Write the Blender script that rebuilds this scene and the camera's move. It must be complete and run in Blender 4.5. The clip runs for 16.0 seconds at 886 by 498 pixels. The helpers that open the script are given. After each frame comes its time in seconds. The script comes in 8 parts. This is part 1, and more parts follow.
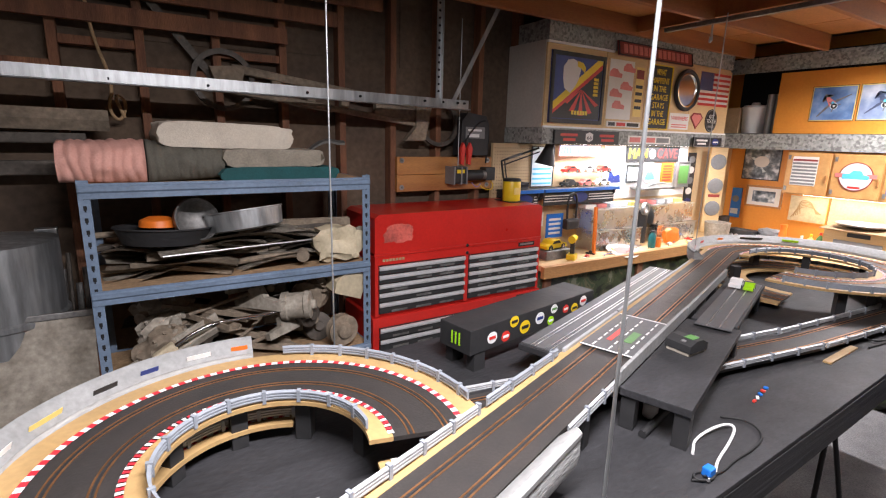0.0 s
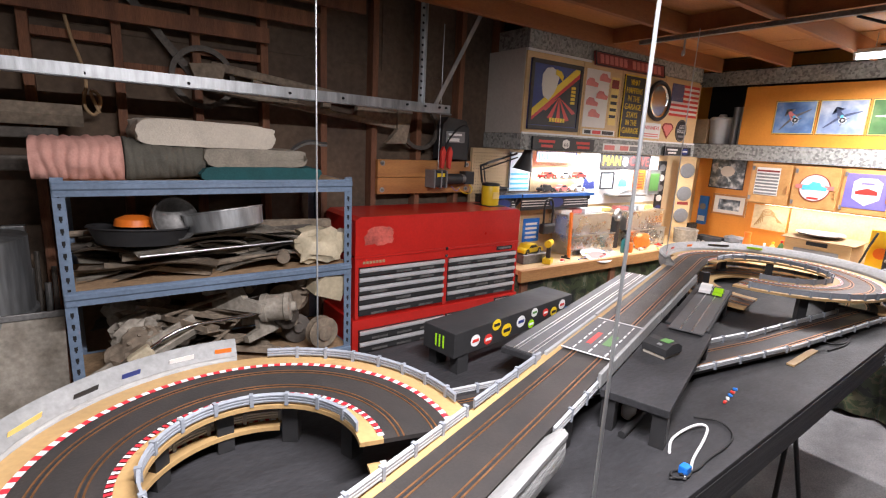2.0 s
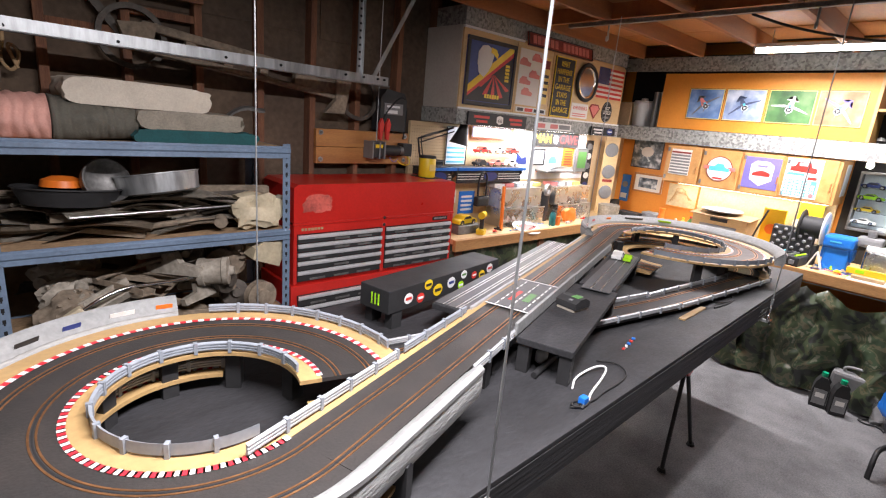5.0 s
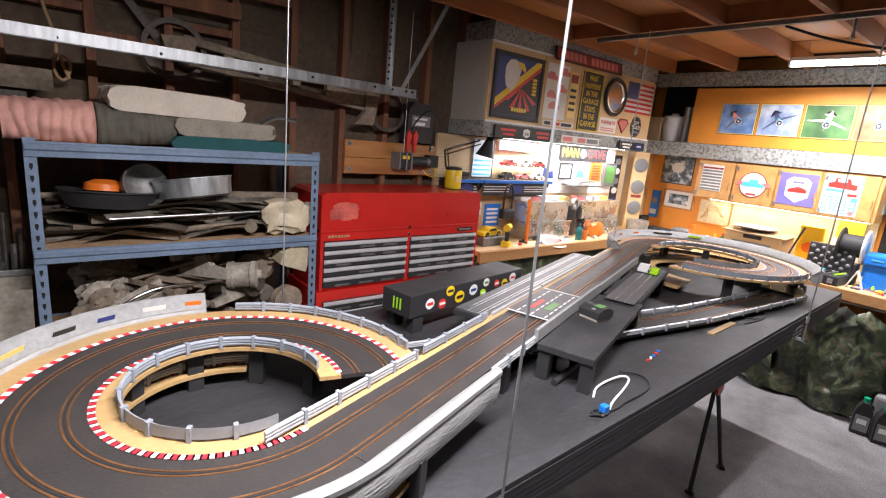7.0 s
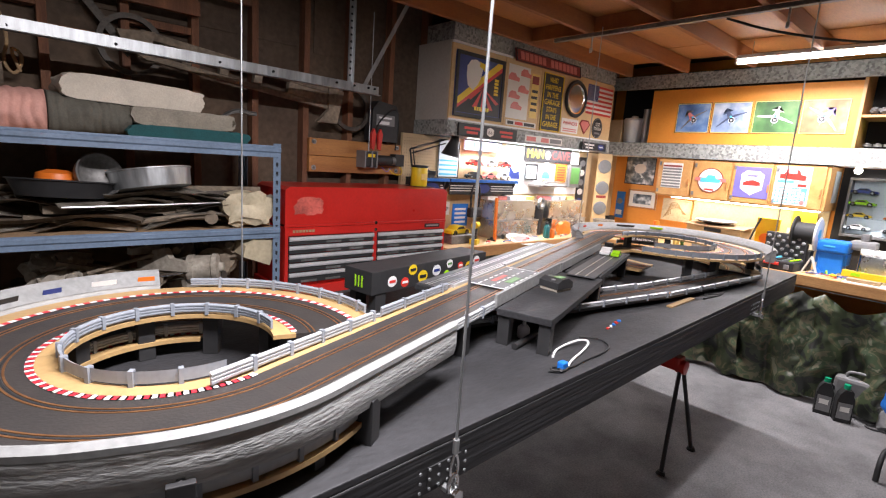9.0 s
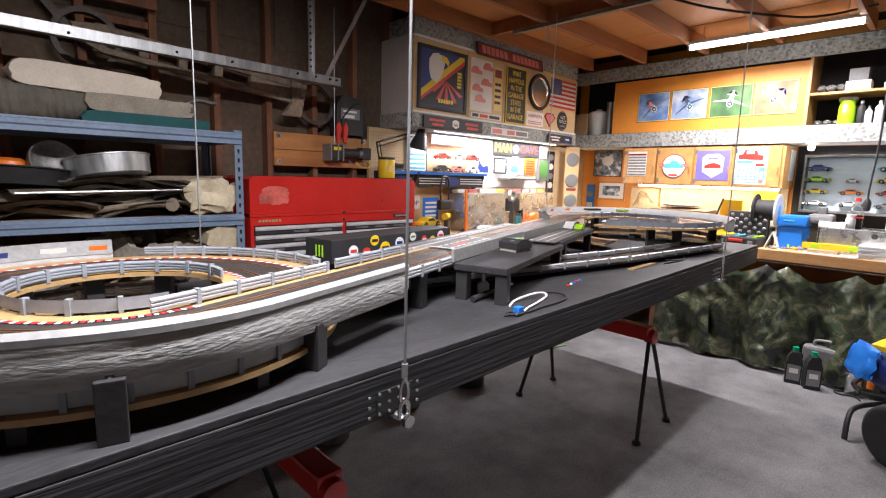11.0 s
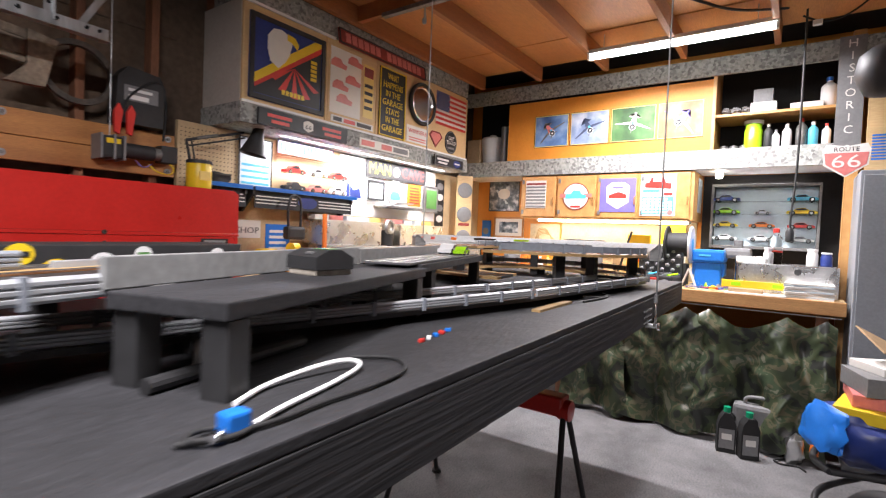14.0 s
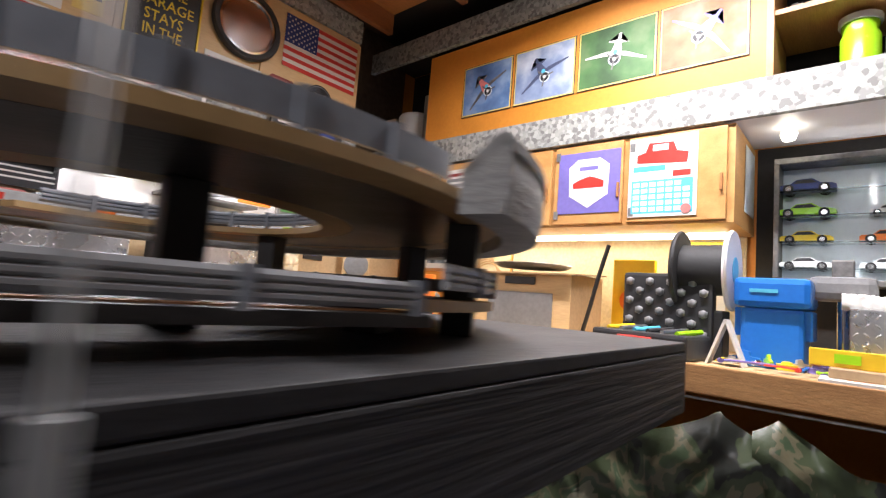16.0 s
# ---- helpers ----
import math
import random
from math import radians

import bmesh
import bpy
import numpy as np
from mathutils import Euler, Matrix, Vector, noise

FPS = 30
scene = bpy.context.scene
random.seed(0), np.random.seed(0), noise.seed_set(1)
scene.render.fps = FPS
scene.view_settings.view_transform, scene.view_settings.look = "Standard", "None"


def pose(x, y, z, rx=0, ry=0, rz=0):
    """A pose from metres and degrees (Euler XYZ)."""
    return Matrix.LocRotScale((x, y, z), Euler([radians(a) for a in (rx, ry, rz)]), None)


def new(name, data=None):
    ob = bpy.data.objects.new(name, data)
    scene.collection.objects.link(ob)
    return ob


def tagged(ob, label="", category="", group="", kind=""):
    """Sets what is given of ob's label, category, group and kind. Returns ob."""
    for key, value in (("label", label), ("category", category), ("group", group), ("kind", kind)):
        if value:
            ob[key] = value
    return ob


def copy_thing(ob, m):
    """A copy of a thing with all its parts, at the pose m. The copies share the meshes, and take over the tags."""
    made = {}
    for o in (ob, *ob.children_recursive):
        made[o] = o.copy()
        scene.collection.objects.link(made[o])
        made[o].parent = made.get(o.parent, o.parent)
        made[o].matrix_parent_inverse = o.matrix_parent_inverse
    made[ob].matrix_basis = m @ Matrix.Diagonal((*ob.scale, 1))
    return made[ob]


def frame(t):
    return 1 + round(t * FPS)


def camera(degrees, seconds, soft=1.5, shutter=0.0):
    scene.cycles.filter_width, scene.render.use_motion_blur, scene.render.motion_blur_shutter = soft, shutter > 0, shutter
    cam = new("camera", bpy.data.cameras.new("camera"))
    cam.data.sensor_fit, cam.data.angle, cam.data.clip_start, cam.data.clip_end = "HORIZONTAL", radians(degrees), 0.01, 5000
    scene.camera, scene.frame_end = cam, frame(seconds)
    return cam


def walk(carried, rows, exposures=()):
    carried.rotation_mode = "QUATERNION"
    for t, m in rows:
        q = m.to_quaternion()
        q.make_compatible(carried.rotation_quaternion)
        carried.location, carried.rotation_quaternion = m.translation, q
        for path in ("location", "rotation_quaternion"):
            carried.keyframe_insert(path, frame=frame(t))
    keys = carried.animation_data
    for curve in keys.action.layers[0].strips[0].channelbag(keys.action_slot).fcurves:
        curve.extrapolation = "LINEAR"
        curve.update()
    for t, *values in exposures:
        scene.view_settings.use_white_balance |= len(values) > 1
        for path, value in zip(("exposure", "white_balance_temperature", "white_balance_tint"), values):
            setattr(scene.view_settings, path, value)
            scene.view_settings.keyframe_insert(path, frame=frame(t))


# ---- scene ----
cam = camera(83.79, 16.0, soft=1.15, shutter=0.3)
ROWS = [
    (0, 0.0563, 0.0082, 2.0235, 77.24, -1.42, -32.2),
    (0.5, 0.0372, -0.0208, 2.0235, 77.14, -1.66, -32.64),
    (1, 0.0485, -0.0252, 2.0214, 77.33, -1.61, -32.72),
    (1.5, 0.0352, -0.0135, 2.031, 77.83, -2.34, -34.11),
    (2, 0.0026, 0.0188, 2.0347, 77.56, -2.84, -35.2),
    (2.5, -0.0202, 0.0309, 2.0318, 75.99, -3.42, -38.94),
    (3, -0.0244, 0.0211, 2.0204, 75.12, -4.71, -43.97),
    (5.5, -0.083, -0.1365, 2.0243, 75.17, -5.02, -41.24),
    (6, -0.0853, -0.1326, 2.0313, 75.19, -5.13, -40.63),
    (6.5, -0.0796, -0.1352, 2.009, 75.93, -5.37, -39.11),
    (7, -0.0722, -0.1577, 1.984, 76.88, -5.26, -38.48),
    (7.5, -0.0677, -0.1776, 1.9382, 77.59, -4.93, -38.36),
    (8, -0.0504, -0.1964, 1.9069, 78.38, -4.83, -39.56),
    (8.5, -0.0543, -0.223, 1.8618, 79.05, -4.44, -40.1),
    (9, -0.0427, -0.2541, 1.8066, 79.57, -4.02, -41.47),
    (9.5, -0.0445, -0.2948, 1.7617, 80.3, -3.41, -42.63),
    (10, -0.0374, -0.3435, 1.7106, 80.57, -2.37, -43.2),
    (12.5, 0.0459, -0.3811, 1.4961, 84.11, -1.63, -46.3),
    (13, 0.1436, -0.2197, 1.4666, 85.13, -1.96, -49.05),
    (13.5, 0.6043, -0.0373, 1.3835, 86.29, -2.41, -52.56),
    (14, 0.982, 0.0963, 1.3877, 88.14, -2.38, -54.63),
    (14.5, 1.6353, 0.1646, 1.2819, 91.43, -2.18, -53.15),
    (15, 2.204, 0.3183, 1.2219, 92.89, -2.57, -53.17),
    (15.5, 2.6887, 0.5489, 1.1948, 93.7, -4.04, -55.21),
    (16, 3.2564, 0.3674, 1.2067, 95.21, -4.48, -49.22),
]
walk(cam, [(t, pose(x, y, z, rx, ry, rz)) for t, x, y, z, rx, ry, rz in ROWS],
     [(0.0, 0.0), (10.0, 0.0), (12.5, 0.05), (14.0, 0.1), (15.0, -0.3), (16.0, -0.4)])

# ---- world and exposure: a closed garage at night, lit by its own lamps ----
world = bpy.data.worlds.new("night")
world.use_nodes = True
world.node_tree.nodes["Background"].inputs[0].default_value = (0.02, 0.025, 0.035, 1)
world.node_tree.nodes["Background"].inputs[1].default_value = 0.3
scene.world = world
scene.view_settings.exposure = 0.0

TUBE_WATTS, BENCH_WATTS, NICHE_WATTS, REAR_WATTS = 104.0, 34.0, 9.0, 118.0


def strip_light(x, y, z, sx, sy, watts, col, spread=180):
    data = bpy.data.lights.new("tube_light", "AREA")
    data.spread = radians(spread)
    data.shape, data.size, data.size_y, data.energy, data.color = "RECTANGLE", sx, sy, watts, col
    lamp = new("tube_light", data)
    lamp.matrix_world = pose(x, y, z)
    return lamp


COOL, WARM = (1.0, 0.95, 1.0), (1.0, 0.86, 0.62)
strip_light(4.79, 0.86, 2.775, 0.06, 1.2, TUBE_WATTS, COOL, 162)
strip_light(0.6, 0.35, 2.775, 1.2, 0.06, REAR_WATTS, COOL)
strip_light(4.0, 2.93, 1.985, 1.9, 0.06, BENCH_WATTS, COOL)
strip_light(5.72, 1.55, 1.545, 0.05, 1.4, NICHE_WATTS, WARM)
strip_light(5.7, 2.75, 2.03, 0.05, 0.35, 2.5, COOL)
strip_light(5.76, 0.32, 1.93, 0.05, 0.5, 2.2, COOL)


# ---- materials ----
def mat(name, col, rough=0.6, metal=0.0, var=0.18, scale=6.0, bump=0.15, fine=60.0, col2=None, stretch=(1, 1, 1), spot=0.5, coat=0.0, spec=0.5):
    """A surface with slow colour drift, fine grain and relief; col2 mixes in as stains, grain or dust."""
    m = bpy.data.materials.new(name)
    m.use_nodes = True
    n, ln = m.node_tree.nodes, m.node_tree.links
    b = n["Principled BSDF"]
    co = n.new("ShaderNodeTexCoord")
    mp = n.new("ShaderNodeMapping")
    mp.inputs["Scale"].default_value = stretch
    ln.new(co.outputs["Object"], mp.inputs["Vector"])
    big = n.new("ShaderNodeTexNoise")
    big.inputs["Scale"].default_value, big.inputs["Detail"].default_value, big.inputs["Roughness"].default_value = scale, 6, 0.62
    small = n.new("ShaderNodeTexNoise")
    small.inputs["Scale"].default_value, small.inputs["Detail"].default_value = fine, 4
    ln.new(mp.outputs[0], big.inputs["Vector"])
    ln.new(mp.outputs[0], small.inputs["Vector"])
    ramp = n.new("ShaderNodeValToRGB")
    c2 = col2 or tuple(c * (1 - var) for c in col)
    c1 = col if col2 else tuple(min(1, c * (1 + var * 0.5)) for c in col)
    ramp.color_ramp.elements[0].position, ramp.color_ramp.elements[1].position = spot - 0.18, spot + 0.18
    ramp.color_ramp.elements[0].color, ramp.color_ramp.elements[1].color = (*c2, 1), (*c1, 1)
    ln.new(big.outputs["Fac"], ramp.inputs["Fac"])
    mix = n.new("ShaderNodeMix")
    mix.data_type, mix.blend_type = "RGBA", "OVERLAY"
    mix.inputs["Factor"].default_value = min(0.6, var * 1.4)
    ln.new(ramp.outputs["Color"], mix.inputs["A"])
    ln.new(small.outputs["Fac"], mix.inputs["B"])
    ln.new(mix.outputs["Result"], b.inputs["Base Color"])
    rr = n.new("ShaderNodeMapRange")
    rr.inputs["To Min"].default_value, rr.inputs["To Max"].default_value = max(0.03, rough - 0.14), min(1, rough + 0.14)
    ln.new(big.outputs["Fac"], rr.inputs["Value"])
    ln.new(rr.outputs[0], b.inputs["Roughness"])
    b.inputs["Metallic"].default_value, b.inputs["Coat Weight"].default_value = metal, coat
    b.inputs["Specular IOR Level"].default_value = spec
    if bump:
        bp = n.new("ShaderNodeBump")
        bp.inputs["Strength"].default_value, bp.inputs["Distance"].default_value = bump, 0.004
        ln.new(small.outputs["Fac"], bp.inputs["Height"])
        ln.new(bp.outputs[0], b.inputs["Normal"])
    return m


def glow(name, col, strength):
    m = bpy.data.materials.new(name)
    m.use_nodes = True
    b = m.node_tree.nodes["Principled BSDF"]
    b.inputs["Base Color"].default_value = (0.9, 0.9, 0.9, 1)
    b.inputs["Emission Color"].default_value, b.inputs["Emission Strength"].default_value = (*col, 1), strength
    return m


def cells(name, cols, scale, rough=0.7, bump=0.3):
    """Speckled stone-print paper: small irregular cells in several tones."""
    m = mat(name, cols[0], rough)
    n, ln = m.node_tree.nodes, m.node_tree.links
    co = n.new("ShaderNodeTexCoord")
    v = n.new("ShaderNodeTexVoronoi")
    v.inputs["Scale"].default_value = scale
    ln.new(co.outputs["Object"], v.inputs["Vector"])
    sp = n.new("ShaderNodeSeparateColor")
    ln.new(v.outputs["Color"], sp.inputs[0])
    r = n.new("ShaderNodeValToRGB")
    r.color_ramp.interpolation = "CONSTANT"
    for k, c in enumerate(cols):
        e = r.color_ramp.elements[k] if k < 2 else r.color_ramp.elements.new(k / len(cols))
        e.position, e.color = k / len(cols), (*c, 1)
    ln.new(sp.outputs[0], r.inputs["Fac"])
    ln.new(r.outputs["Color"], n["Principled BSDF"].inputs["Base Color"])
    return m


def camo(name):
    m = mat(name, (0.05, 0.06, 0.035), 0.35, bump=0.5, fine=24)
    n, ln = m.node_tree.nodes, m.node_tree.links
    co = n.new("ShaderNodeTexCoord")
    t = n.new("ShaderNodeTexNoise")
    t.inputs["Scale"].default_value, t.inputs["Detail"].default_value, t.inputs["Distortion"].default_value = 7, 3, 0.8
    ln.new(co.outputs["Object"], t.inputs["Vector"])
    r = n.new("ShaderNodeValToRGB")
    r.color_ramp.interpolation = "CONSTANT"
    tones = ((0, (0.02, 0.022, 0.018)), (0.42, (0.045, 0.06, 0.03)), (0.52, (0.11, 0.1, 0.06)), (0.58, (0.05, 0.075, 0.04)), (0.66, (0.17, 0.17, 0.12)))
    for k, (p, c) in enumerate(tones):
        e = r.color_ramp.elements[k] if k < 2 else r.color_ramp.elements.new(p)
        e.position, e.color = p, (*c, 1)
    ln.new(t.outputs["Fac"], r.inputs["Fac"])
    ln.new(r.outputs["Color"], n["Principled BSDF"].inputs["Base Color"])
    return m


def glass(name, tint=(1, 1, 1), rough=0.02):
    m = bpy.data.materials.new(name)
    m.use_nodes = True
    b = m.node_tree.nodes["Principled BSDF"]
    b.inputs["Base Color"].default_value, b.inputs["Roughness"].default_value = (*tint, 1), rough
    b.inputs["Transmission Weight"].default_value, b.inputs["IOR"].default_value = 1.0, 1.12
    return m


def sky_print(name, cols, scale=5.0):
    """A printed picture's ground: soft blotches between several colours."""
    m = mat(name, cols[0], 0.55, bump=0)
    n, ln = m.node_tree.nodes, m.node_tree.links
    co = n.new("ShaderNodeTexCoord")
    t = n.new("ShaderNodeTexNoise")
    t.inputs["Scale"].default_value, t.inputs["Detail"].default_value = scale, 5
    ln.new(co.outputs["Object"], t.inputs["Vector"])
    r = n.new("ShaderNodeValToRGB")
    for k, c in enumerate(cols):
        e = r.color_ramp.elements[k] if k < 2 else r.color_ramp.elements.new(0.5)
        e.position, e.color = 0.32 + 0.36 * k / max(1, len(cols) - 1), (*c, 1)
    ln.new(t.outputs["Fac"], r.inputs["Fac"])
    ln.new(r.outputs["Color"], n["Principled BSDF"].inputs["Base Color"])
    return m


CARPET = mat("grey_floor_carpet", (0.205, 0.202, 0.202), 0.95, var=0.45, scale=2.6, bump=0.9, fine=90, col2=(0.095, 0.093, 0.094))
TARPAPER = mat("old_brown_sheathing", (0.16, 0.11, 0.072), 0.95, var=0.35, scale=1.2, bump=0.5, fine=26, col2=(0.085, 0.06, 0.043))
STUD = mat("aged_stud_wood", (0.28, 0.125, 0.064), 0.8, var=0.35, scale=3, stretch=(5, 5, 0.5), bump=0.4, col2=(0.12, 0.05, 0.028))
PLYCEIL = mat("amber_plywood_ceiling", (0.52, 0.24, 0.075), 0.55, var=0.25, scale=1.6, stretch=(0.4, 3, 1), bump=0.15, col2=(0.40, 0.165, 0.05))
JOIST = mat("amber_joist_wood", (0.36, 0.14, 0.045), 0.65, var=0.3, scale=2, stretch=(0.4, 5, 5), col2=(0.24, 0.09, 0.03))
# Near-black colour standing in for shade in the loft and cupboard.
DARK = mat("near_black_shade", (0.02, 0.018, 0.017), 0.95)
PLAINWALL = mat("dull_plaster", (0.30, 0.28, 0.25), 0.9, var=0.2, scale=1.5)
ORANGE = mat("orange_paint", (0.70, 0.27, 0.035), 0.5, var=0.12, scale=2, bump=0.08)
PINE = mat("varnished_pine", (0.60, 0.34, 0.12), 0.45, var=0.22, scale=2.2, stretch=(0.5, 5, 5), bump=0.1, col2=(0.47, 0.23, 0.07))
PINEBOARD = mat("winch_board_pine", (0.50, 0.235, 0.07), 0.55, var=0.3, scale=2.4, stretch=(0.6, 5, 6), bump=0.15, col2=(0.34, 0.14, 0.045))
TANPLY = mat("tan_plywood", (0.66, 0.46, 0.23), 0.55, var=0.18, scale=2, stretch=(0.4, 3, 3), bump=0.1)
PEG = mat("tan_pegboard", (0.60, 0.44, 0.25), 0.6, var=0.15, scale=4)
CABSIDE = mat("cream_cabinet_side", (0.56, 0.53, 0.47), 0.55, var=0.12, scale=2, bump=0.06)
STONE = cells("stone_print_border", [(0.28, 0.29, 0.27), (0.34, 0.35, 0.325), (0.23, 0.235, 0.22), (0.31, 0.32, 0.29), (0.38, 0.38, 0.355), (0.17, 0.17, 0.16)], 58)
BLUESTEEL = mat("blue_grey_enamel", (0.17, 0.235, 0.33), 0.42, var=0.22, scale=5, bump=0.08, col2=(0.13, 0.18, 0.25), coat=0.1)
HOLE = mat("punched_slot_dark", (0.012, 0.012, 0.013), 0.9)
PARTICLE = mat("particle_board", (0.38, 0.25, 0.14), 0.85, var=0.3, scale=18)
RED = mat("red_enamel", (0.58, 0.022, 0.016), 0.33, var=0.12, scale=4, bump=0.03, coat=0.35)
SCUFF = mat("scuffed_red", (0.62, 0.12, 0.09), 0.6, var=0.4, scale=9)
BRUSHED = mat("brushed_aluminium", (0.72, 0.72, 0.72), 0.34, 1.0, var=0.1, scale=4, stretch=(0.3, 12, 12), bump=0.05)
GALV = mat("galvanised_steel", (0.62, 0.64, 0.66), 0.42, 0.9, var=0.22, scale=9, bump=0.08)
SATIN = mat("satin_aluminium", (0.66, 0.66, 0.66), 0.4, 0.35, var=0.08, scale=4, stretch=(0.3, 12, 12), bump=0.03)
CHROME = mat("chrome", (0.8, 0.8, 0.8), 0.14, 1.0, var=0.05, bump=0)
DULLMETAL = mat("dull_grey_metal", (0.24, 0.235, 0.225), 0.55, 0.7, var=0.35, scale=9, bump=0.25)
BLACK = mat("black_paint", (0.018, 0.018, 0.019), 0.55, var=0.3, scale=5, bump=0.25, fine=40, col2=(0.03, 0.03, 0.031))
TABLEBLACK = mat("black_painted_plywood", (0.010, 0.010, 0.011), 0.66, var=0.5, scale=3.4, bump=0.4, fine=70, col2=(0.031, 0.031, 0.034), stretch=(0.55, 1.3, 1))
TABLELUMBER = mat("black_painted_lumber", (0.009, 0.009, 0.010), 0.6, var=0.6, scale=7.0, bump=0.9, fine=26, col2=(0.040, 0.040, 0.043), stretch=(0.12, 1, 3.2))
RUBBER = mat("black_rubber", (0.016, 0.016, 0.016), 0.7, var=0.2)
TRACK = mat("black_track_plastic", (0.030, 0.028, 0.027), 0.42, var=0.3, scale=7, bump=0.2, fine=140, col2=(0.045, 0.04, 0.037))
PITGREY = mat("grey_track_plastic", (0.085, 0.085, 0.088), 0.45, var=0.2, scale=6)
COPPER = mat("worn_copper_rail", (0.55, 0.27, 0.12), 0.38, 0.85, var=0.3, scale=14)
TAN = mat("tan_track_border", (0.46, 0.30, 0.13), 0.5, var=0.14, scale=6, bump=0.08)
WHITE = mat("white_plastic", (0.78, 0.78, 0.77), 0.45, var=0.06, scale=5, bump=0.05)
KERBRED = mat("kerb_red", (0.62, 0.03, 0.045), 0.45, var=0.08, bump=0)
FOAM = mat("white_painted_foam", (0.40, 0.405, 0.395), 0.75, var=0.25, scale=6, bump=0.9, fine=34, stretch=(1, 1, 4), col2=(0.30, 0.305, 0.30))
FOAMTOP = mat("silver_painted_foam_top", (0.28, 0.285, 0.28), 0.6, var=0.25, scale=5, bump=0.15, col2=(0.22, 0.225, 0.22))
RAIL = mat("grey_guard_rail", (0.26, 0.285, 0.32), 0.4, var=0.15, scale=8, bump=0.05)
RAILWHITE = mat("silver_guard_rail", (0.40, 0.415, 0.43), 0.4, 0.2, var=0.12, scale=8)
CAMO = camo("camouflage_tarpaulin")
BENCHWOOD = mat("bench_edge_lumber", (0.50, 0.27, 0.10), 0.6, var=0.3, scale=2.4, stretch=(0.6, 0.6, 6), bump=0.2, col2=(0.36, 0.17, 0.06))
PAPER = mat("off_white_paper", (0.74, 0.72, 0.67), 0.6, var=0.06, bump=0)
INK = mat("dark_ink", (0.02, 0.02, 0.022), 0.5, var=0.1, bump=0)
YELLOW = mat("bright_yellow", (0.80, 0.56, 0.02), 0.42, var=0.08, bump=0.02)
PALEYELLOW = mat("pale_yellow_print", (0.80, 0.60, 0.18), 0.45, var=0.1, bump=0)
BLUE = mat("bright_blue_plastic", (0.015, 0.17, 0.62), 0.38, var=0.1, bump=0.03)
LIGHTBLUE = mat("sky_blue_print", (0.10, 0.50, 0.70), 0.4, var=0.12, bump=0)
NAVY = mat("navy_print", (0.02, 0.04, 0.20), 0.4, var=0.15, bump=0)
PURPLE = mat("violet_print", (0.18, 0.15, 0.44), 0.45, var=0.12, bump=0)
PRINTRED = mat("red_print", (0.62, 0.04, 0.03), 0.4, var=0.12, bump=0)
BRICKRED = mat("faded_red_sign", (0.27, 0.035, 0.028), 0.5, var=0.3, scale=9, bump=0.1)
PINKRED = mat("pale_red_print", (0.66, 0.20, 0.18), 0.42, var=0.15, bump=0)
GREEN = mat("green_print", (0.10, 0.26, 0.07), 0.4, var=0.2, bump=0)
LIME = mat("lime_liquid", (0.36, 0.72, 0.02), 0.25, var=0.08, bump=0)
SAFETY = mat("safety_orange", (0.85, 0.20, 0.02), 0.45, var=0.1, bump=0.03)
PINK = mat("dusty_pink_blanket", (0.62, 0.33, 0.27), 0.95, var=0.12, scale=6, bump=0.5, fine=120)
OLIVE = mat("olive_grey_blanket", (0.105, 0.098, 0.078), 0.95, var=0.18, scale=6, bump=0.5, fine=120)
CREAM = mat("cream_canvas", (0.58, 0.52, 0.43), 0.9, var=0.14, scale=6, bump=0.35, fine=150)
KHAKI = mat("stained_grey_canvas", (0.27, 0.24, 0.19), 0.92, var=0.25, scale=8, bump=0.4, fine=120)
TEAL = mat("dark_teal_cloth", (0.012, 0.075, 0.08), 0.92, var=0.2, bump=0.4, fine=140)
DUST = mat("dusty_brown_metal", (0.30, 0.24, 0.175), 0.85, 0.1, var=0.4, scale=9, bump=0.5, fine=45, col2=(0.15, 0.12, 0.088))
DUSTPALE = mat("dusty_grey_metal", (0.44, 0.40, 0.335), 0.75, 0.15, var=0.35, scale=9, bump=0.4, fine=45, col2=(0.25, 0.22, 0.175))
DUSTDARK = mat("oily_dark_iron", (0.10, 0.085, 0.07), 0.6, 0.25, var=0.4, scale=9, bump=0.5, fine=50)
CARD = mat("brown_cardboard", (0.42, 0.28, 0.15), 0.85, var=0.18, bump=0.1)
FLESHBONE = mat("aged_ivory_plastic", (0.56, 0.48, 0.33), 0.55, var=0.2, scale=9)
GREYPLASTIC = mat("grey_plastic", (0.20, 0.20, 0.20), 0.5, var=0.15)
TREAD = mat("diamond_plate", (0.70, 0.71, 0.72), 0.28, 1.0, var=0.15, scale=8, bump=0.1)
GREYCAB = mat("grey_cabinet_enamel", (0.26, 0.28, 0.30), 0.45, var=0.12, scale=2)
TUBEGLOW = glow("fluorescent_tube", (0.95, 0.98, 1.0), 14.0)
NICHEGLOW = glow("warm_tube", (1.0, 0.88, 0.66), 7.0)
BULB = glow("small_bulb", (1.0, 0.93, 0.8), 18.0)
CLEAR = glass("clear_acrylic")
WINDOWGLASS = glass("case_glass", (0.96, 1.0, 1.0))
BRIGHTALU = mat("bright_anodised_strip", (0.80, 0.80, 0.81), 0.42, 0.45, var=0.12, scale=14, bump=0.05)
STEELBLUE = mat("slate_blue_print", (0.07, 0.09, 0.16), 0.4, var=0.25, bump=0)
GALV = mat("galvanised_sheet", (0.50, 0.52, 0.53), 0.42, 0.75, var=0.35, scale=22, bump=0.3, fine=30, stretch=(1, 1, 0.15), col2=(0.30, 0.31, 0.31))
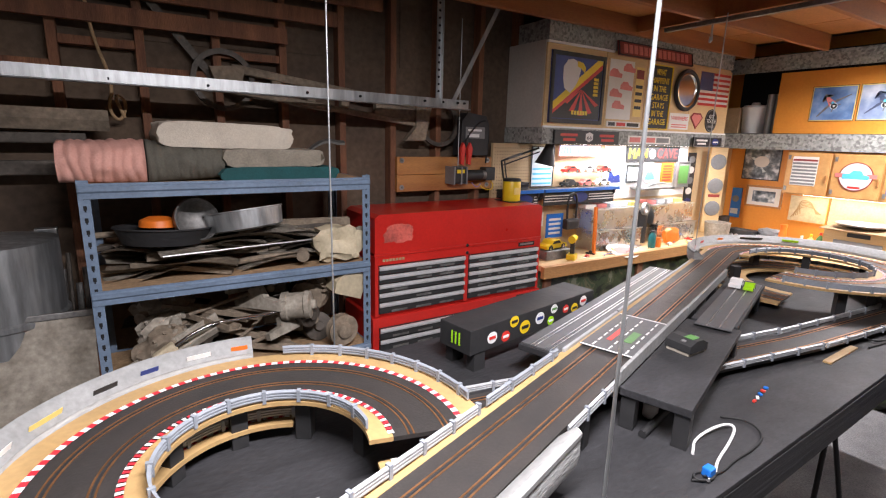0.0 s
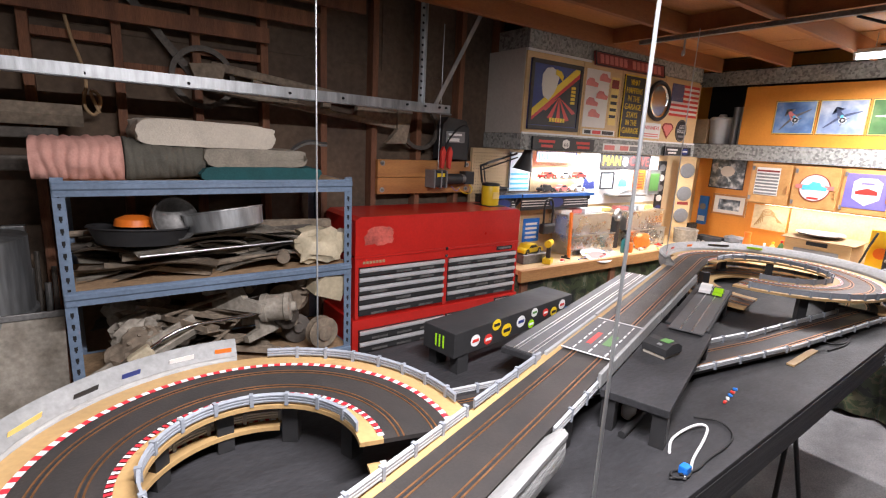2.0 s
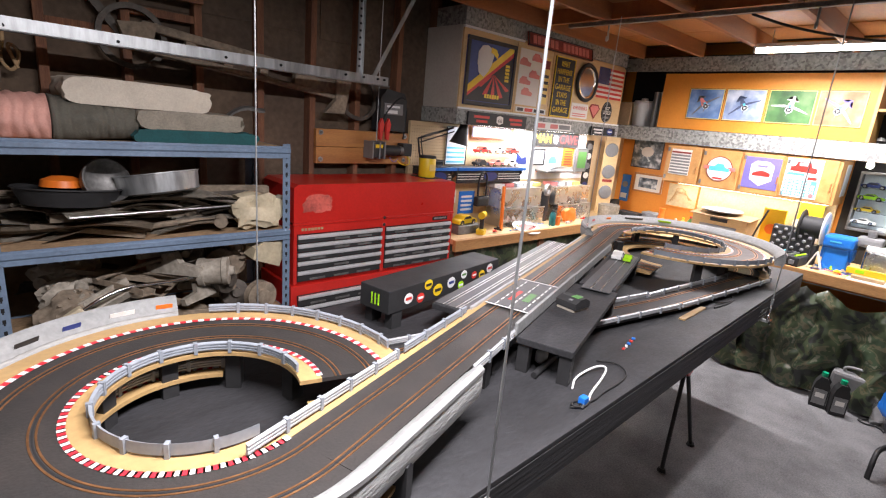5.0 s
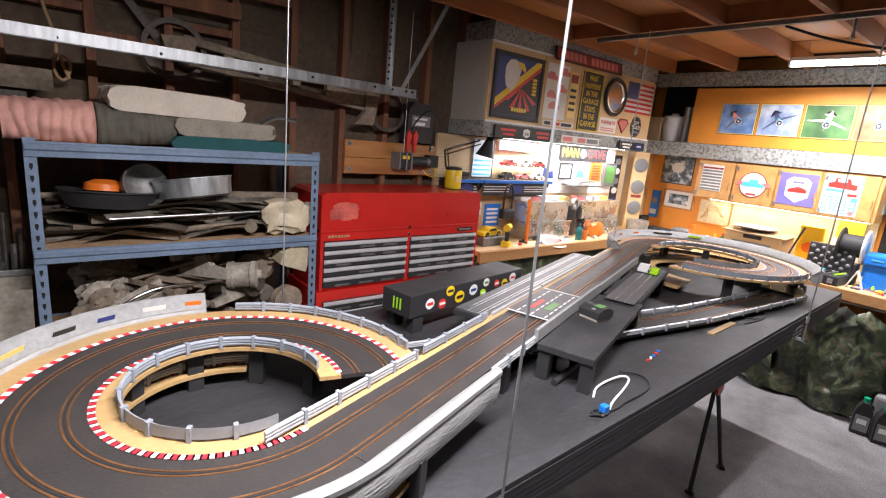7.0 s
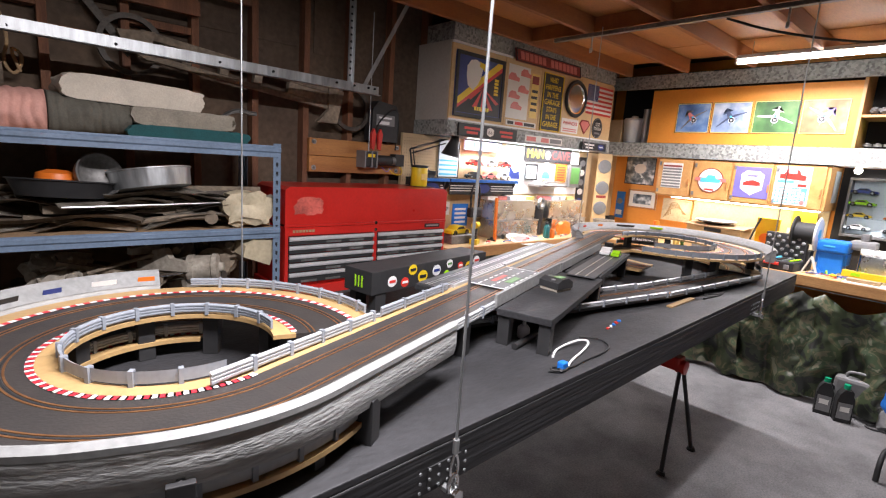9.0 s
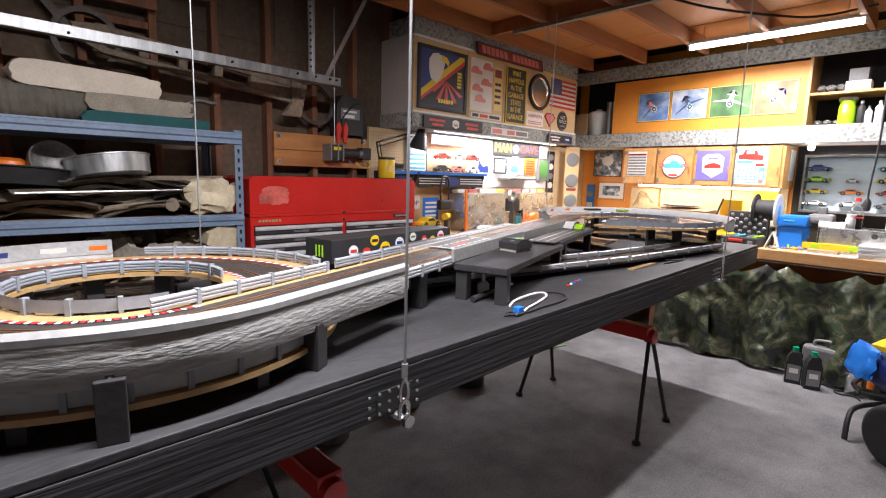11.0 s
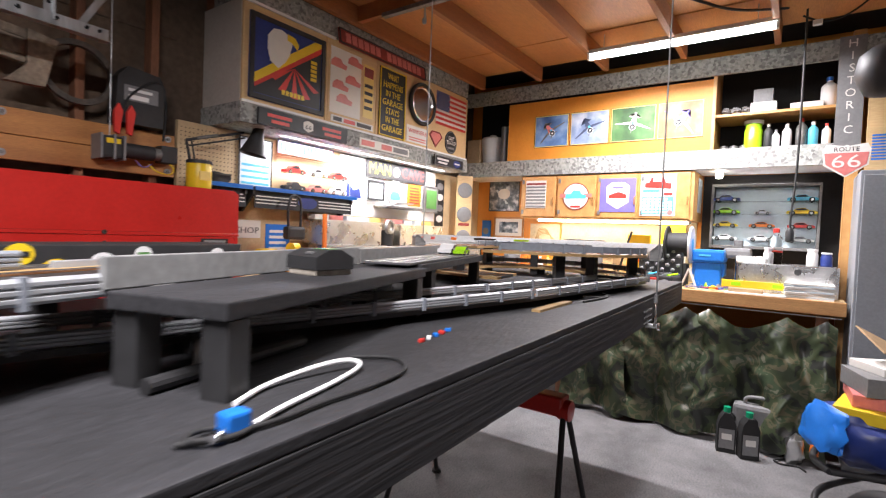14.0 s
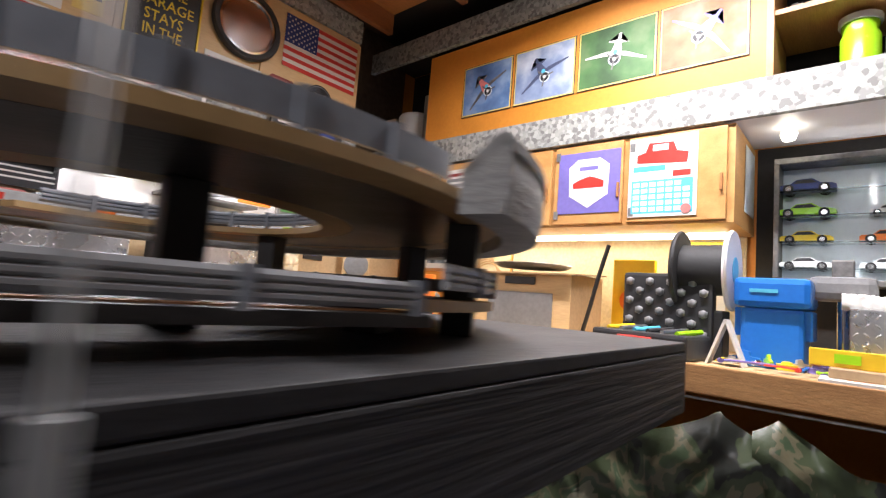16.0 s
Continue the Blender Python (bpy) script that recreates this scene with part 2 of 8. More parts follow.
SKYBLUE = sky_print("stormy_sky_print", [(0.05, 0.10, 0.22), (0.12, 0.22, 0.42), (0.35, 0.46, 0.62)])
CLOUD = sky_print("cloud_print", [(0.09, 0.14, 0.28), (0.24, 0.31, 0.46), (0.55, 0.60, 0.66)])
FIELD = sky_print("green_field_print", [(0.03, 0.08, 0.025), (0.06, 0.15, 0.045), (0.14, 0.21, 0.09)])
SUNSET = sky_print("sunset_print", [(0.17, 0.075, 0.03), (0.28, 0.155, 0.07), (0.36, 0.28, 0.2)])
ENGINE = sky_print("engine_print", [(0.02, 0.03, 0.04), (0.16, 0.2, 0.24), (0.75, 0.8, 0.85)], 14)
FROST = mat("frosted_back", (0.62, 0.70, 0.74), 0.3, var=0.1, bump=0)


# ---- mesh helpers ----
def box(x0, x1, y0, y1, z0, z1, bm=None, m=None, bev=0.0):
    bm = bm or bmesh.new()
    m = m or Matrix()
    t = Matrix.Translation(((x0 + x1) / 2, (y0 + y1) / 2, (z0 + z1) / 2)) @ Matrix.Diagonal((x1 - x0, y1 - y0, z1 - z0, 1))
    vs = bmesh.ops.create_cube(bm, size=1, matrix=m @ t)["verts"]
    if bev:
        es = list({e for v in vs for e in v.link_edges})
        bmesh.ops.bevel(bm, geom=es, offset=bev, segments=2, affect="EDGES", profile=0.6)
    return bm


def rod(p0, p1, r0, r1=None, n=12, bm=None):
    bm = bm or bmesh.new()
    p0, p1 = Vector(p0), Vector(p1)
    d = p1 - p0
    m = Matrix.Translation((p0 + p1) / 2) @ d.to_track_quat("Z", "Y").to_matrix().to_4x4()
    bmesh.ops.create_cone(bm, cap_ends=True, segments=n, radius1=r0, radius2=r0 if r1 is None else r1, depth=d.length, matrix=m)
    return bm


def sweep(path, prof, bm=None, closed=False):
    """Carries a closed outline (sideways, up) along a path of points; sideways is to the right of the way."""
    bm = bm or bmesh.new()
    path = [Vector(p) for p in path]
    rings = []
    for i, p in enumerate(path):
        a = path[i - 1] if i or closed else p
        b = path[(i + 1) % len(path)] if i + 1 < len(path) or closed else p
        d = (b - a)
        side = Vector((d.y, -d.x, 0)).normalized()
        out = prof(i / max(1, len(path) - 1)) if callable(prof) else prof
        rings.append([bm.verts.new(p + side * s + Vector((0, 0, u))) for s, u in out])
    k = len(rings[0])
    for i in range(len(rings) if closed else len(rings) - 1):
        a, b = rings[i], rings[(i + 1) % len(rings)]
        for j in range(k):
            bm.faces.new((a[j], a[(j + 1) % k], b[(j + 1) % k], b[j]))
    if not closed:
        bm.faces.new(rings[0][::-1]), bm.faces.new(rings[-1])
    bmesh.ops.recalc_face_normals(bm, faces=bm.faces)
    return bm


def wire(pts, r, n=8, bm=None, smooth=3):
    """A round cable through points, rounded off."""
    bm = bm or bmesh.new()
    p = [Vector(q) for q in pts]
    for _ in range(smooth):
        q = [p[0]]
        for a, b in zip(p, p[1:]):
            q += [a.lerp(b, 0.25), a.lerp(b, 0.75)]
        p = q + [p[-1]]
    rings = []
    up = Vector((0.13, 0.21, 0.97))
    for i, c in enumerate(p):
        d = (p[min(i + 1, len(p) - 1)] - p[max(i - 1, 0)]).normalized()
        s = d.cross(up)
        s = s.normalized() if s.length > 1e-3 else Vector((1, 0, 0))
        t = d.cross(s)
        rings.append([bm.verts.new(c + r * (math.cos(6.2832 * k / n) * s + math.sin(6.2832 * k / n) * t)) for k in range(n)])
    for a, b in zip(rings, rings[1:]):
        for j in range(n):
            bm.faces.new((a[j], a[(j + 1) % n], b[(j + 1) % n], b[j]))
    bm.faces.new(rings[0][::-1]), bm.faces.new(rings[-1])
    bmesh.ops.recalc_face_normals(bm, faces=bm.faces)
    return bm


def lathe(prof, n=24, bm=None, m=None):
    """Turns (radius, height) about z."""
    bm = bm or bmesh.new()
    m = m or Matrix()
    rings = [[bm.verts.new(m @ Vector((r * math.cos(6.2832 * k / n), r * math.sin(6.2832 * k / n), z))) for k in range(n)] for r, z in prof]
    for a, b in zip(rings, rings[1:]):
        for j in range(n):
            bm.faces.new((a[j], a[(j + 1) % n], b[(j + 1) % n], b[j]))
    bm.faces.new(rings[0][::-1]), bm.faces.new(rings[-1])
    bmesh.ops.recalc_face_normals(bm, faces=bm.faces)
    return bm


def outline(pts, depth, bm=None, m=None):
    """A flat plate cut to an outline of (x, z), standing in the plane y = 0 and depth thick towards -y."""
    bm = bm or bmesh.new()
    m = m or Matrix()
    f = bm.faces.new([bm.verts.new(m @ Vector((x, 0, z))) for x, z in pts])
    g = bmesh.ops.extrude_face_region(bm, geom=[f])["geom"]
    d = m.to_3x3() @ Vector((0, -depth, 0))
    bmesh.ops.translate(bm, vec=d, verts=[v for v in g if isinstance(v, bmesh.types.BMVert)])
    bmesh.ops.recalc_face_normals(bm, faces=bm.faces)
    return bm


def blob(sx, sy, sz, seed=0.0, rough=0.2, sub=3, bm=None, m=None, freq=2.2):
    """A worn, uneven lump of the given half sizes."""
    bm = bm or bmesh.new()
    m = m or Matrix()
    vs = bmesh.ops.create_icosphere(bm, subdivisions=sub, radius=1)["verts"]
    for v in vs:
        k = 1 + rough * noise.noise(v.co * freq + Vector((seed, seed * 1.7, 3)))
        c = Vector([math.copysign(abs(q) ** 0.7, q) for q in v.co]) * k
        v.co = m @ Vector((c.x * sx, c.y * sy, c.z * sz))
    return bm


def cloth(x0, x1, y0, y1, fn, nx=60, ny=30, thick=0.0, bm=None):
    """A sheet over a grid; fn(u, v) gives its place."""
    bm = bm or bmesh.new()
    g = [[bm.verts.new(fn(x0 + (x1 - x0) * i / nx, y0 + (y1 - y0) * j / ny)) for j in range(ny + 1)] for i in range(nx + 1)]
    for i in range(nx):
        for j in range(ny):
            bm.faces.new((g[i][j], g[i + 1][j], g[i + 1][j + 1], g[i][j + 1]))
    if thick:
        bmesh.ops.solidify(bm, geom=bm.faces[:], thickness=thick)
    return bm


def link(name, bm, material, smooth=None):
    me = bpy.data.meshes.new(name)
    bm.to_mesh(me)
    bm.free()
    if smooth is not None:
        me.shade_smooth()
        if smooth:
            me.set_sharp_from_angle(angle=radians(smooth))
    me.materials.append(material)
    return new(name, me)


def part(name, bm, material, parent, label="", smooth=None):
    ob = link(name, bm, material, smooth)
    ob.parent = parent
    return tagged(ob, label)


def thing(name, label, category, at=None, group="", kind=""):
    ob = new(name)
    ob.empty_display_size = 0.05
    ob.matrix_world = at or Matrix()
    return tagged(ob, label, category, group, kind)


def solo(name, bm, material, label, category="", at=None, group="", kind="", smooth=None):
    ob = link(name, bm, material, smooth)
    ob.matrix_world = at or Matrix()
    return tagged(ob, label, category, group, kind)


def words(name, text, size, material, parent, m, depth=0.001, fit=None):
    """Letters as a mesh, standing upright in x and z, facing -y, centred."""
    cu = bpy.data.curves.new(name, "FONT")
    cu.body, cu.size, cu.extrude, cu.align_x, cu.align_y, cu.resolution_u = text, size, depth, "CENTER", "CENTER", 2
    ob = bpy.data.objects.new(name, cu)
    scene.collection.objects.link(ob)
    bpy.context.view_layer.update()
    me = bpy.data.meshes.new_from_object(ob.evaluated_get(bpy.context.evaluated_depsgraph_get()))
    bpy.data.objects.remove(ob)
    sx = 1.0
    if fit and len(me.vertices):
        w = max(v.co.x for v in me.vertices) - min(v.co.x for v in me.vertices)
        sx = fit / max(w, 1e-4)
    me.transform(m @ Matrix.Rotation(radians(90), 4, "X") @ Matrix.Diagonal((sx, 1, 1, 1)))
    me.materials.clear()
    me.materials.append(material)
    o = new(name, me)
    o.parent = parent
    return o


def bars(name, rows, material, parent, m, depth=0.001):
    """Unreadable lettering as plain bars: rows of (x0, x1, z0, z1) on a plate's face."""
    for x0, x1, z0, z1 in rows:
        part(name[:-1], box(x0, x1, -depth, 0.0005, z0, z1, m=m), material, parent)


def disc(cx, cz, r, depth, n=28, bm=None, m=None, sx=1.0):
    return outline([(cx + sx * r * math.cos(6.2832 * k / n), cz + r * math.sin(6.2832 * k / n)) for k in range(n)], depth, bm, m)


T = Matrix.Translation
ON_A = Matrix()
ON_B = Matrix.Rotation(radians(-90), 4, "Z")


# ---- the garage's shell ----
solo("floor", box(-2.6, 6.3, -3.4, 3.3, -0.1, 0), CARPET, "worn dark grey carpet over the garage floor", "floor", kind="structure")
north = solo("wall_north", box(-2.6, 6.3, 3.2, 3.3, 0, 3.3), TARPAPER, "unlined wall with old brown sheathing", "wall", kind="structure")
solo("wall_east", box(5.87, 5.97, -3.4, 3.2, 0, 3.3), ORANGE, "end wall painted orange behind the workbench", "wall", kind="structure")
solo("wall_south", box(-2.6, 5.97, -3.5, -3.4, 0, 3.3), PLAINWALL, "plain plaster wall closing the garage", "wall", kind="structure")
solo("wall_west", box(-2.7, -2.6, -3.5, 3.3, 0, 3.3), PLAINWALL, "plain plaster wall closing the garage", "wall", kind="structure")
# Roof closes the top; its near-black colour carries the loft's darkness.
solo("roof", box(-2.7, 6.3, -3.5, 3.4, 3.3, 3.4), DARK, "roof underside coloured near-black for the unlit loft gap", "roof", kind="structure")

stud = None
for k in range(15):
    x = -2.35 + 0.36 * k
    ob = part("stud", box(x - 0.021, x + 0.021, 3.11, 3.199, 0.09, 3.2, bev=0.003), STUD, north)
for z, nm in ((0.0, "sole_plate"), (3.2, "top_plate")):
    part(nm, box(-2.59, 5.86, 3.11, 3.199, z, z + 0.088), STUD, north)
for k in range(14):
    x = -2.35 + 0.36 * k
    z = (2.42, 2.3)[k % 2] if k < 9 else 1.1
    part("blocking", box(x + 0.023, x + 0.337, 3.115, 3.199, z, z + 0.04), STUD, north)
for k in range(6):
    x = -2.3 + 0.8 * k
    part("sheathing_board", box(x, x + 0.79, 3.192, 3.2, 2.5 - 0.02 * (k % 2), 3.19), TARPAPER, north)
brace = bmesh.new()
box(-0.02, 0.02, 3.1, 3.115, 0, 1.5, brace, T((0.55, 0, 2.25)) @ Matrix.Rotation(radians(-38), 4, "Y"))
part("diagonal_brace", brace, DUSTDARK, north)

# plywood ceiling with joists; open to the dark loft along two sides
ceil = bmesh.new()
for k, x in enumerate((-2.6, -0.17, 2.27, 4.72)):
    for j, y in enumerate((-3.4, -2.17, -0.94, 0.29, 1.52)):
        box(x + 0.002, min(x + 2.436, 5.25), y + 0.002, min(y + 1.226, 2.74), 2.96 + 0.001 * ((k + j) % 2), 2.972, ceil)
solo("ceiling", ceil, PLYCEIL, "amber varnished plywood ceiling panels", "ceiling", kind="structure")
joists = bmesh.new()
for k in range(11):
    y = 2.70 - 0.61 * k
    box(-2.6, 5.25, y - 0.02, y + 0.02, 2.83, 2.959, joists, bev=0.003)
for x in (1.05, 3.5):
    for k in range(10):
        y = 2.70 - 0.61 * k
        box(x - 0.02, x + 0.02, y - 0.589, y - 0.021, 2.85, 2.958, joists)
solo("ceiling_joists", joists, JOIST, "reddish brown ceiling joists under the plywood", "joist", kind="structure")
# Added sheet, painted near-black in place of unlit loft space.
solo("loft_closure", box(5.25, 5.86, -3.39, 3.1, 3.05, 3.07), DARK, "near-black sheet standing in for the unlit loft over the end wall", "loft", kind="structure")

# ---- overhead door rail and hangers ----
rail = thing("door_track", "galvanised overhead door rail hung from perforated straps", "door track")
part("channel", sweep([(-1.5, 2.50, 2.02), (-1.2, 2.55, 2.16), (-0.8, 2.62, 2.235), (-0.3, 2.7, 2.245), (0.5, 2.71, 2.24), (1.95, 2.72, 2.225)],
                      [(0.0, 0.03), (0.004, 0.03), (0.004, -0.022), (0.028, -0.026), (0.03, -0.03), (0.0, -0.03), (-0.012, -0.03), (-0.014, 0.03)]), GALV, rail, smooth=40)
for x in (-0.12, 0.02, 0.42, 0.9, 1.2, 1.62, 1.75, 1.86, 1.91):
    part("bolt_hole", rod((x, 2.712, 2.236), (x, 2.70, 2.236), 0.007, n=10), HOLE, rail)
part("hanger_strap", box(1.71, 1.745, 2.728, 2.733, 2.23, 3.25), GALV, rail)
part("hanger_back_leg", box(1.742, 1.746, 2.705, 2.733, 2.23, 3.25), GALV, rail)
bm = bmesh.new()
for k in range(22):
    rod((1.727, 2.726, 2.3 + 0.042 * k), (1.727, 2.729, 2.3 + 0.042 * k), 0.008, n=8, bm=bm)
part("strap_hole", bm, HOLE, rail)
part("angled_brace", box(-0.014, 0.014, -0.002, 0.002, 0, 0.95, m=T((1.84, 2.735, 2.24)) @ Matrix.Rotation(radians(29), 4, "Y")), GALV, rail)

# ---- ceiling bracket with the hoist bar ----
bar = thing("hoist_bar", "black steel bar bolted across the ceiling joists carrying the lifting cables", "hoist")
part("bar", box(3.42, 3.46, -0.2, 2.4, 2.80, 2.828, bev=0.003), DULLMETAL, bar)
for y in (2.05, 0.75):
    part("pulley_hook", wire([(3.44, y, 2.80), (3.44, y, 2.74), (3.455, y, 2.70), (3.425, y, 2.685), (3.43, y, 2.72)], 0.007), GALV, bar)
bar2 = thing("hoist_bar", "black steel bar bolted across the ceiling joists carrying the lifting cables", "hoist")
part("bar", box(0.83, 0.87, -0.2, 2.4, 2.80, 2.828, bev=0.003), DULLMETAL, bar2)
solo("ceiling_cable", wire([(3.46, 1.1, 2.8), (3.6, 0.9, 2.73), (3.9, 0.62, 2.70), (4.3, 0.45, 2.74), (4.8, 0.2, 2.9)], 0.008), RUBBER, "black cable looped along the ceiling to the lamp", "cable")

# ---- lamps ----
def tube_lamp(at, glow_mat, length, label, house=WHITE):
    o = thing("tube_lamp", label, "lamp", at)
    part("housing", box(-0.035, 0.035, -length / 2 - 0.02, length / 2 + 0.02, 0.02, 0.05, bev=0.006), house, o)
    part("tube", rod((0, -length / 2, 0), (0, length / 2, 0), 0.022, n=16), glow_mat, o, smooth=40)
    for s in (-1, 1):
        part("end_cap", box(-0.022, 0.022, s * (length / 2 + 0.01) - 0.008, s * (length / 2 + 0.01) + 0.008, -0.02, 0.035), house, o)
    return o


t1 = tube_lamp(T((4.79, 0.86, 2.80)), TUBEGLOW, 1.2, "lit fluorescent shop lamp hanging below the ceiling")
for y in (-0.5, 0.5):
    part("hanging_chain", rod((0, y, 0.05), (0, y, 0.16), 0.003, n=6), GALV, t1)
tube_lamp(T((0.6, 0.35, 2.80)) @ pose(0, 0, 0, 0, 0, 90), TUBEGLOW, 1.2, "lit fluorescent shop lamp hanging below the ceiling")
tube_lamp(T((4.0, 2.93, 2.015)) @ pose(0, 0, 0, 0, 0, 90), TUBEGLOW, 1.9, "lit fluorescent tube under the wall cabinet")
tube_lamp(T((5.72, 1.55, 1.57)), NICHEGLOW, 1.4, "lit warm tube under the pine wall cabinets")
for y, z in ((0.62, 1.955), (2.45, 2.02)):
    o = thing("spot_bulb", "small bare lit bulb under the shelf", "lamp")
    part("bulb", lathe([(0.006, -0.03), (0.022, -0.024), (0.03, 0), (0.022, 0.022), (0.012, 0.034)], 16, m=T((5.6, y, z))), BULB, o, smooth=60)
    part("socket", rod((5.6, y, z + 0.03), (5.6, y, z + 0.06), 0.014), WHITE, o)


# ---- the hoisted table ----
before_table = set(bpy.data.objects)
TX0, TX1, TY0, TY1, TZ = -0.32, 4.42, 0.80, 2.02, 0.88
table = thing("track_table", "long black-painted plywood table hung on four steel cables", "table")
part("tabletop", box(TX0, TX1, TY0 + 0.002, TY1, TZ - 0.018, TZ, bev=0.003), TABLEBLACK, table)
for y in (TY0, TY1 - 0.038):
    part("side_beam", box(TX0, TX1, y, y + 0.038, TZ - 0.132, TZ - 0.019, bev=0.004), TABLELUMBER, table, "black-painted lumber beam with coarse grain")
for x in (TX0, TX1 - 0.038):
    part("end_beam", box(x, x + 0.038, TY0 + 0.039, TY1 - 0.039, TZ - 0.132, TZ - 0.019, bev=0.003), TABLELUMBER, table)
for k in range(5):
    x = 0.45 + 0.8 * k
    part("cross_beam", box(x, x + 0.038, TY0 + 0.039, TY1 - 0.039, TZ - 0.125, TZ - 0.019), TABLELUMBER, table)
for x in (0.84, 3.40):
    pl = part("joining_plate", box(x - 0.06, x + 0.05, TY0 - 0.004, TY0 - 0.001, TZ - 0.115, TZ - 0.06), BLACK, table, "perforated dark steel plate")
    bm = bmesh.new()
    for i in range(6):
        for j in range(3):
            rod((x - 0.085 + 0.03 * i, TY0 - 0.004, TZ - 0.115 + 0.025 * j), (x - 0.085 + 0.03 * i, TY0 - 0.007, TZ - 0.115 + 0.025 * j), 0.004, n=6, bm=bm)
    part("screw_head", bm, GALV, pl)


def cable(x, y, top, side):
    o = thing("lifting_cable", "thin steel lifting cable with thimble, eye bolt and shackle", "cable", group="lifting cables")
    z = TZ - 0.10 if side else TZ + 0.02
    part("wire_rope", rod((x, y, z + 0.07), (x, y, top), 0.0035, n=8), GALV, o, smooth=60)
    part("crimp_sleeve", rod((x, y, z + 0.07), (x, y, z + 0.105), 0.008, n=10), GALV, o, smooth=60)
    part("thimble", wire([(x, y, z + 0.075), (x - 0.014, y, z + 0.04), (x - 0.01, y, z + 0.005), (x + 0.01, y, z + 0.005), (x + 0.014, y, z + 0.04), (x, y, z + 0.075)], 0.004), CHROME, o, smooth=60)
    part("shackle", wire([(x - 0.012, y, z - 0.03), (x - 0.015, y, z), (x, y, z + 0.02), (x + 0.015, y, z), (x + 0.012, y, z - 0.03)], 0.006), CHROME, o, smooth=60)
    part("eye_bolt", rod((x, y - 0.01, z - 0.035), (x, y + (0.04 if side else 0.0), z - 0.035), 0.011, n=6), GALV, o)
    part("bolt_nut", rod((x, y - 0.022, z - 0.035), (x, y - 0.01, z - 0.035), 0.017, n=6), CHROME, o)


for x in (0.84, 3.42):
    cable(x, TY0 - 0.03, 2.54, True)
    cable(x, TY1 + 0.03, 2.54, True)

# ---- slot-car track: an upper course on posts and a lower one beneath ----
C1, C2, RC = Vector((0.405, 1.37, 0)), Vector((3.66, 1.475, 0)), 0.39
RC2 = 0.46
A0 = radians(-73.1)
N = Vector((math.cos(A0), math.sin(A0), 0))
U = Vector((-N.y, N.x, 0))
Z1, Z2 = 1.02, 0.935
P0 = C1 + RC * N
S_END = (C2 - P0).dot(U)
P1 = P0 + U * S_END
PULL = (P1 - C2).length


def ring(c, r, a0, a1, z, n=72, r1=None):
    """Points of an arc in degrees, at height z; the radius may drift to r1."""
    r1 = r if r1 is None else r1
    out = []
    for k in range(n + 1):
        f = k / n
        a, q = radians(a0 + (a1 - a0) * f), r + (r1 - r) * f
        out.append((c.x + q * math.cos(a), c.y + q * math.sin(a), z))
    return out


def line(a, b, z, n=24, z1=None, off=0.0):
    z1 = z if z1 is None else z1
    d = (b - a).normalized()
    s = Vector((d.y, -d.x, 0)) * off
    return [(*(a.lerp(b, k / n) + s).xy, z + (z1 - z) * k / n) for k in range(n + 1)]


def flat(half0, half1, z0, z1):
    return [(half0, z0), (half1, z0), (half1, z1), (half0, z1)]


def course(name, path, width, border, label, edge_left=True, edge_right=True, kerb=True, bend=True):
    """Black track with two slots, copper rails, red and white kerbs and tan borders."""
    o = thing(name, label, "slot track")
    h = width / 2
    part("roadway", sweep(path, flat(-h, h, -0.012, 0.0)), TRACK, o)
    for lane in (-0.047, 0.047):
        part("slot", sweep(path, flat(lane - 0.002, lane + 0.002, 0.0003, 0.0008)), HOLE, o)
        for s in (-0.007, 0.007):
            part("copper_rail", sweep(path, flat(lane + s - 0.0022, lane + s + 0.0022, 0.0002, 0.0016)), COPPER, o)
    for on, s in ((edge_left, -1), (edge_right, 1)):
        if not on:
            continue
        if border:
            part("tan_border", sweep(path, flat(s * (h + 0.001), s * (h + border), -0.012, 0.0)), TAN, o, "tan plastic track border")
        if kerb:
            pts = [Vector(p) for p in path]
            red, white = bmesh.new(), bmesh.new()
            dist, step = 0.0, 0.021
            fine_pts = []
            for a, b in zip(pts, pts[1:]):
                m = max(1, round((b - a).length / 0.009))
                fine_pts += [a.lerp(b, k / m) for k in range(m)]
            for k in range(0, len(fine_pts) - 2, 2):
                a, b = fine_pts[k], fine_pts[k + 2]
                d = (b - a).normalized()
                side = Vector((d.y, -d.x, 0))
                bm = red if (k // 2) % 2 else white
                vs = [bm.verts.new(p + side * s * q + Vector((0, 0, 0.0016))) for p, q in ((a, h - 0.004), (b, h - 0.004), (b, h + 0.012), (a, h + 0.012))]
                bm.faces.new(vs if s > 0 else vs[::-1])
            for bm in (red, white):
                bmesh.ops.recalc_face_normals(bm, faces=bm.faces)
            tagged(part("red_kerb_stripes", red, KERBRED, o), kind="stuff")
            tagged(part("white_kerb_stripes", white, WHITE, o), kind="stuff")
    return o


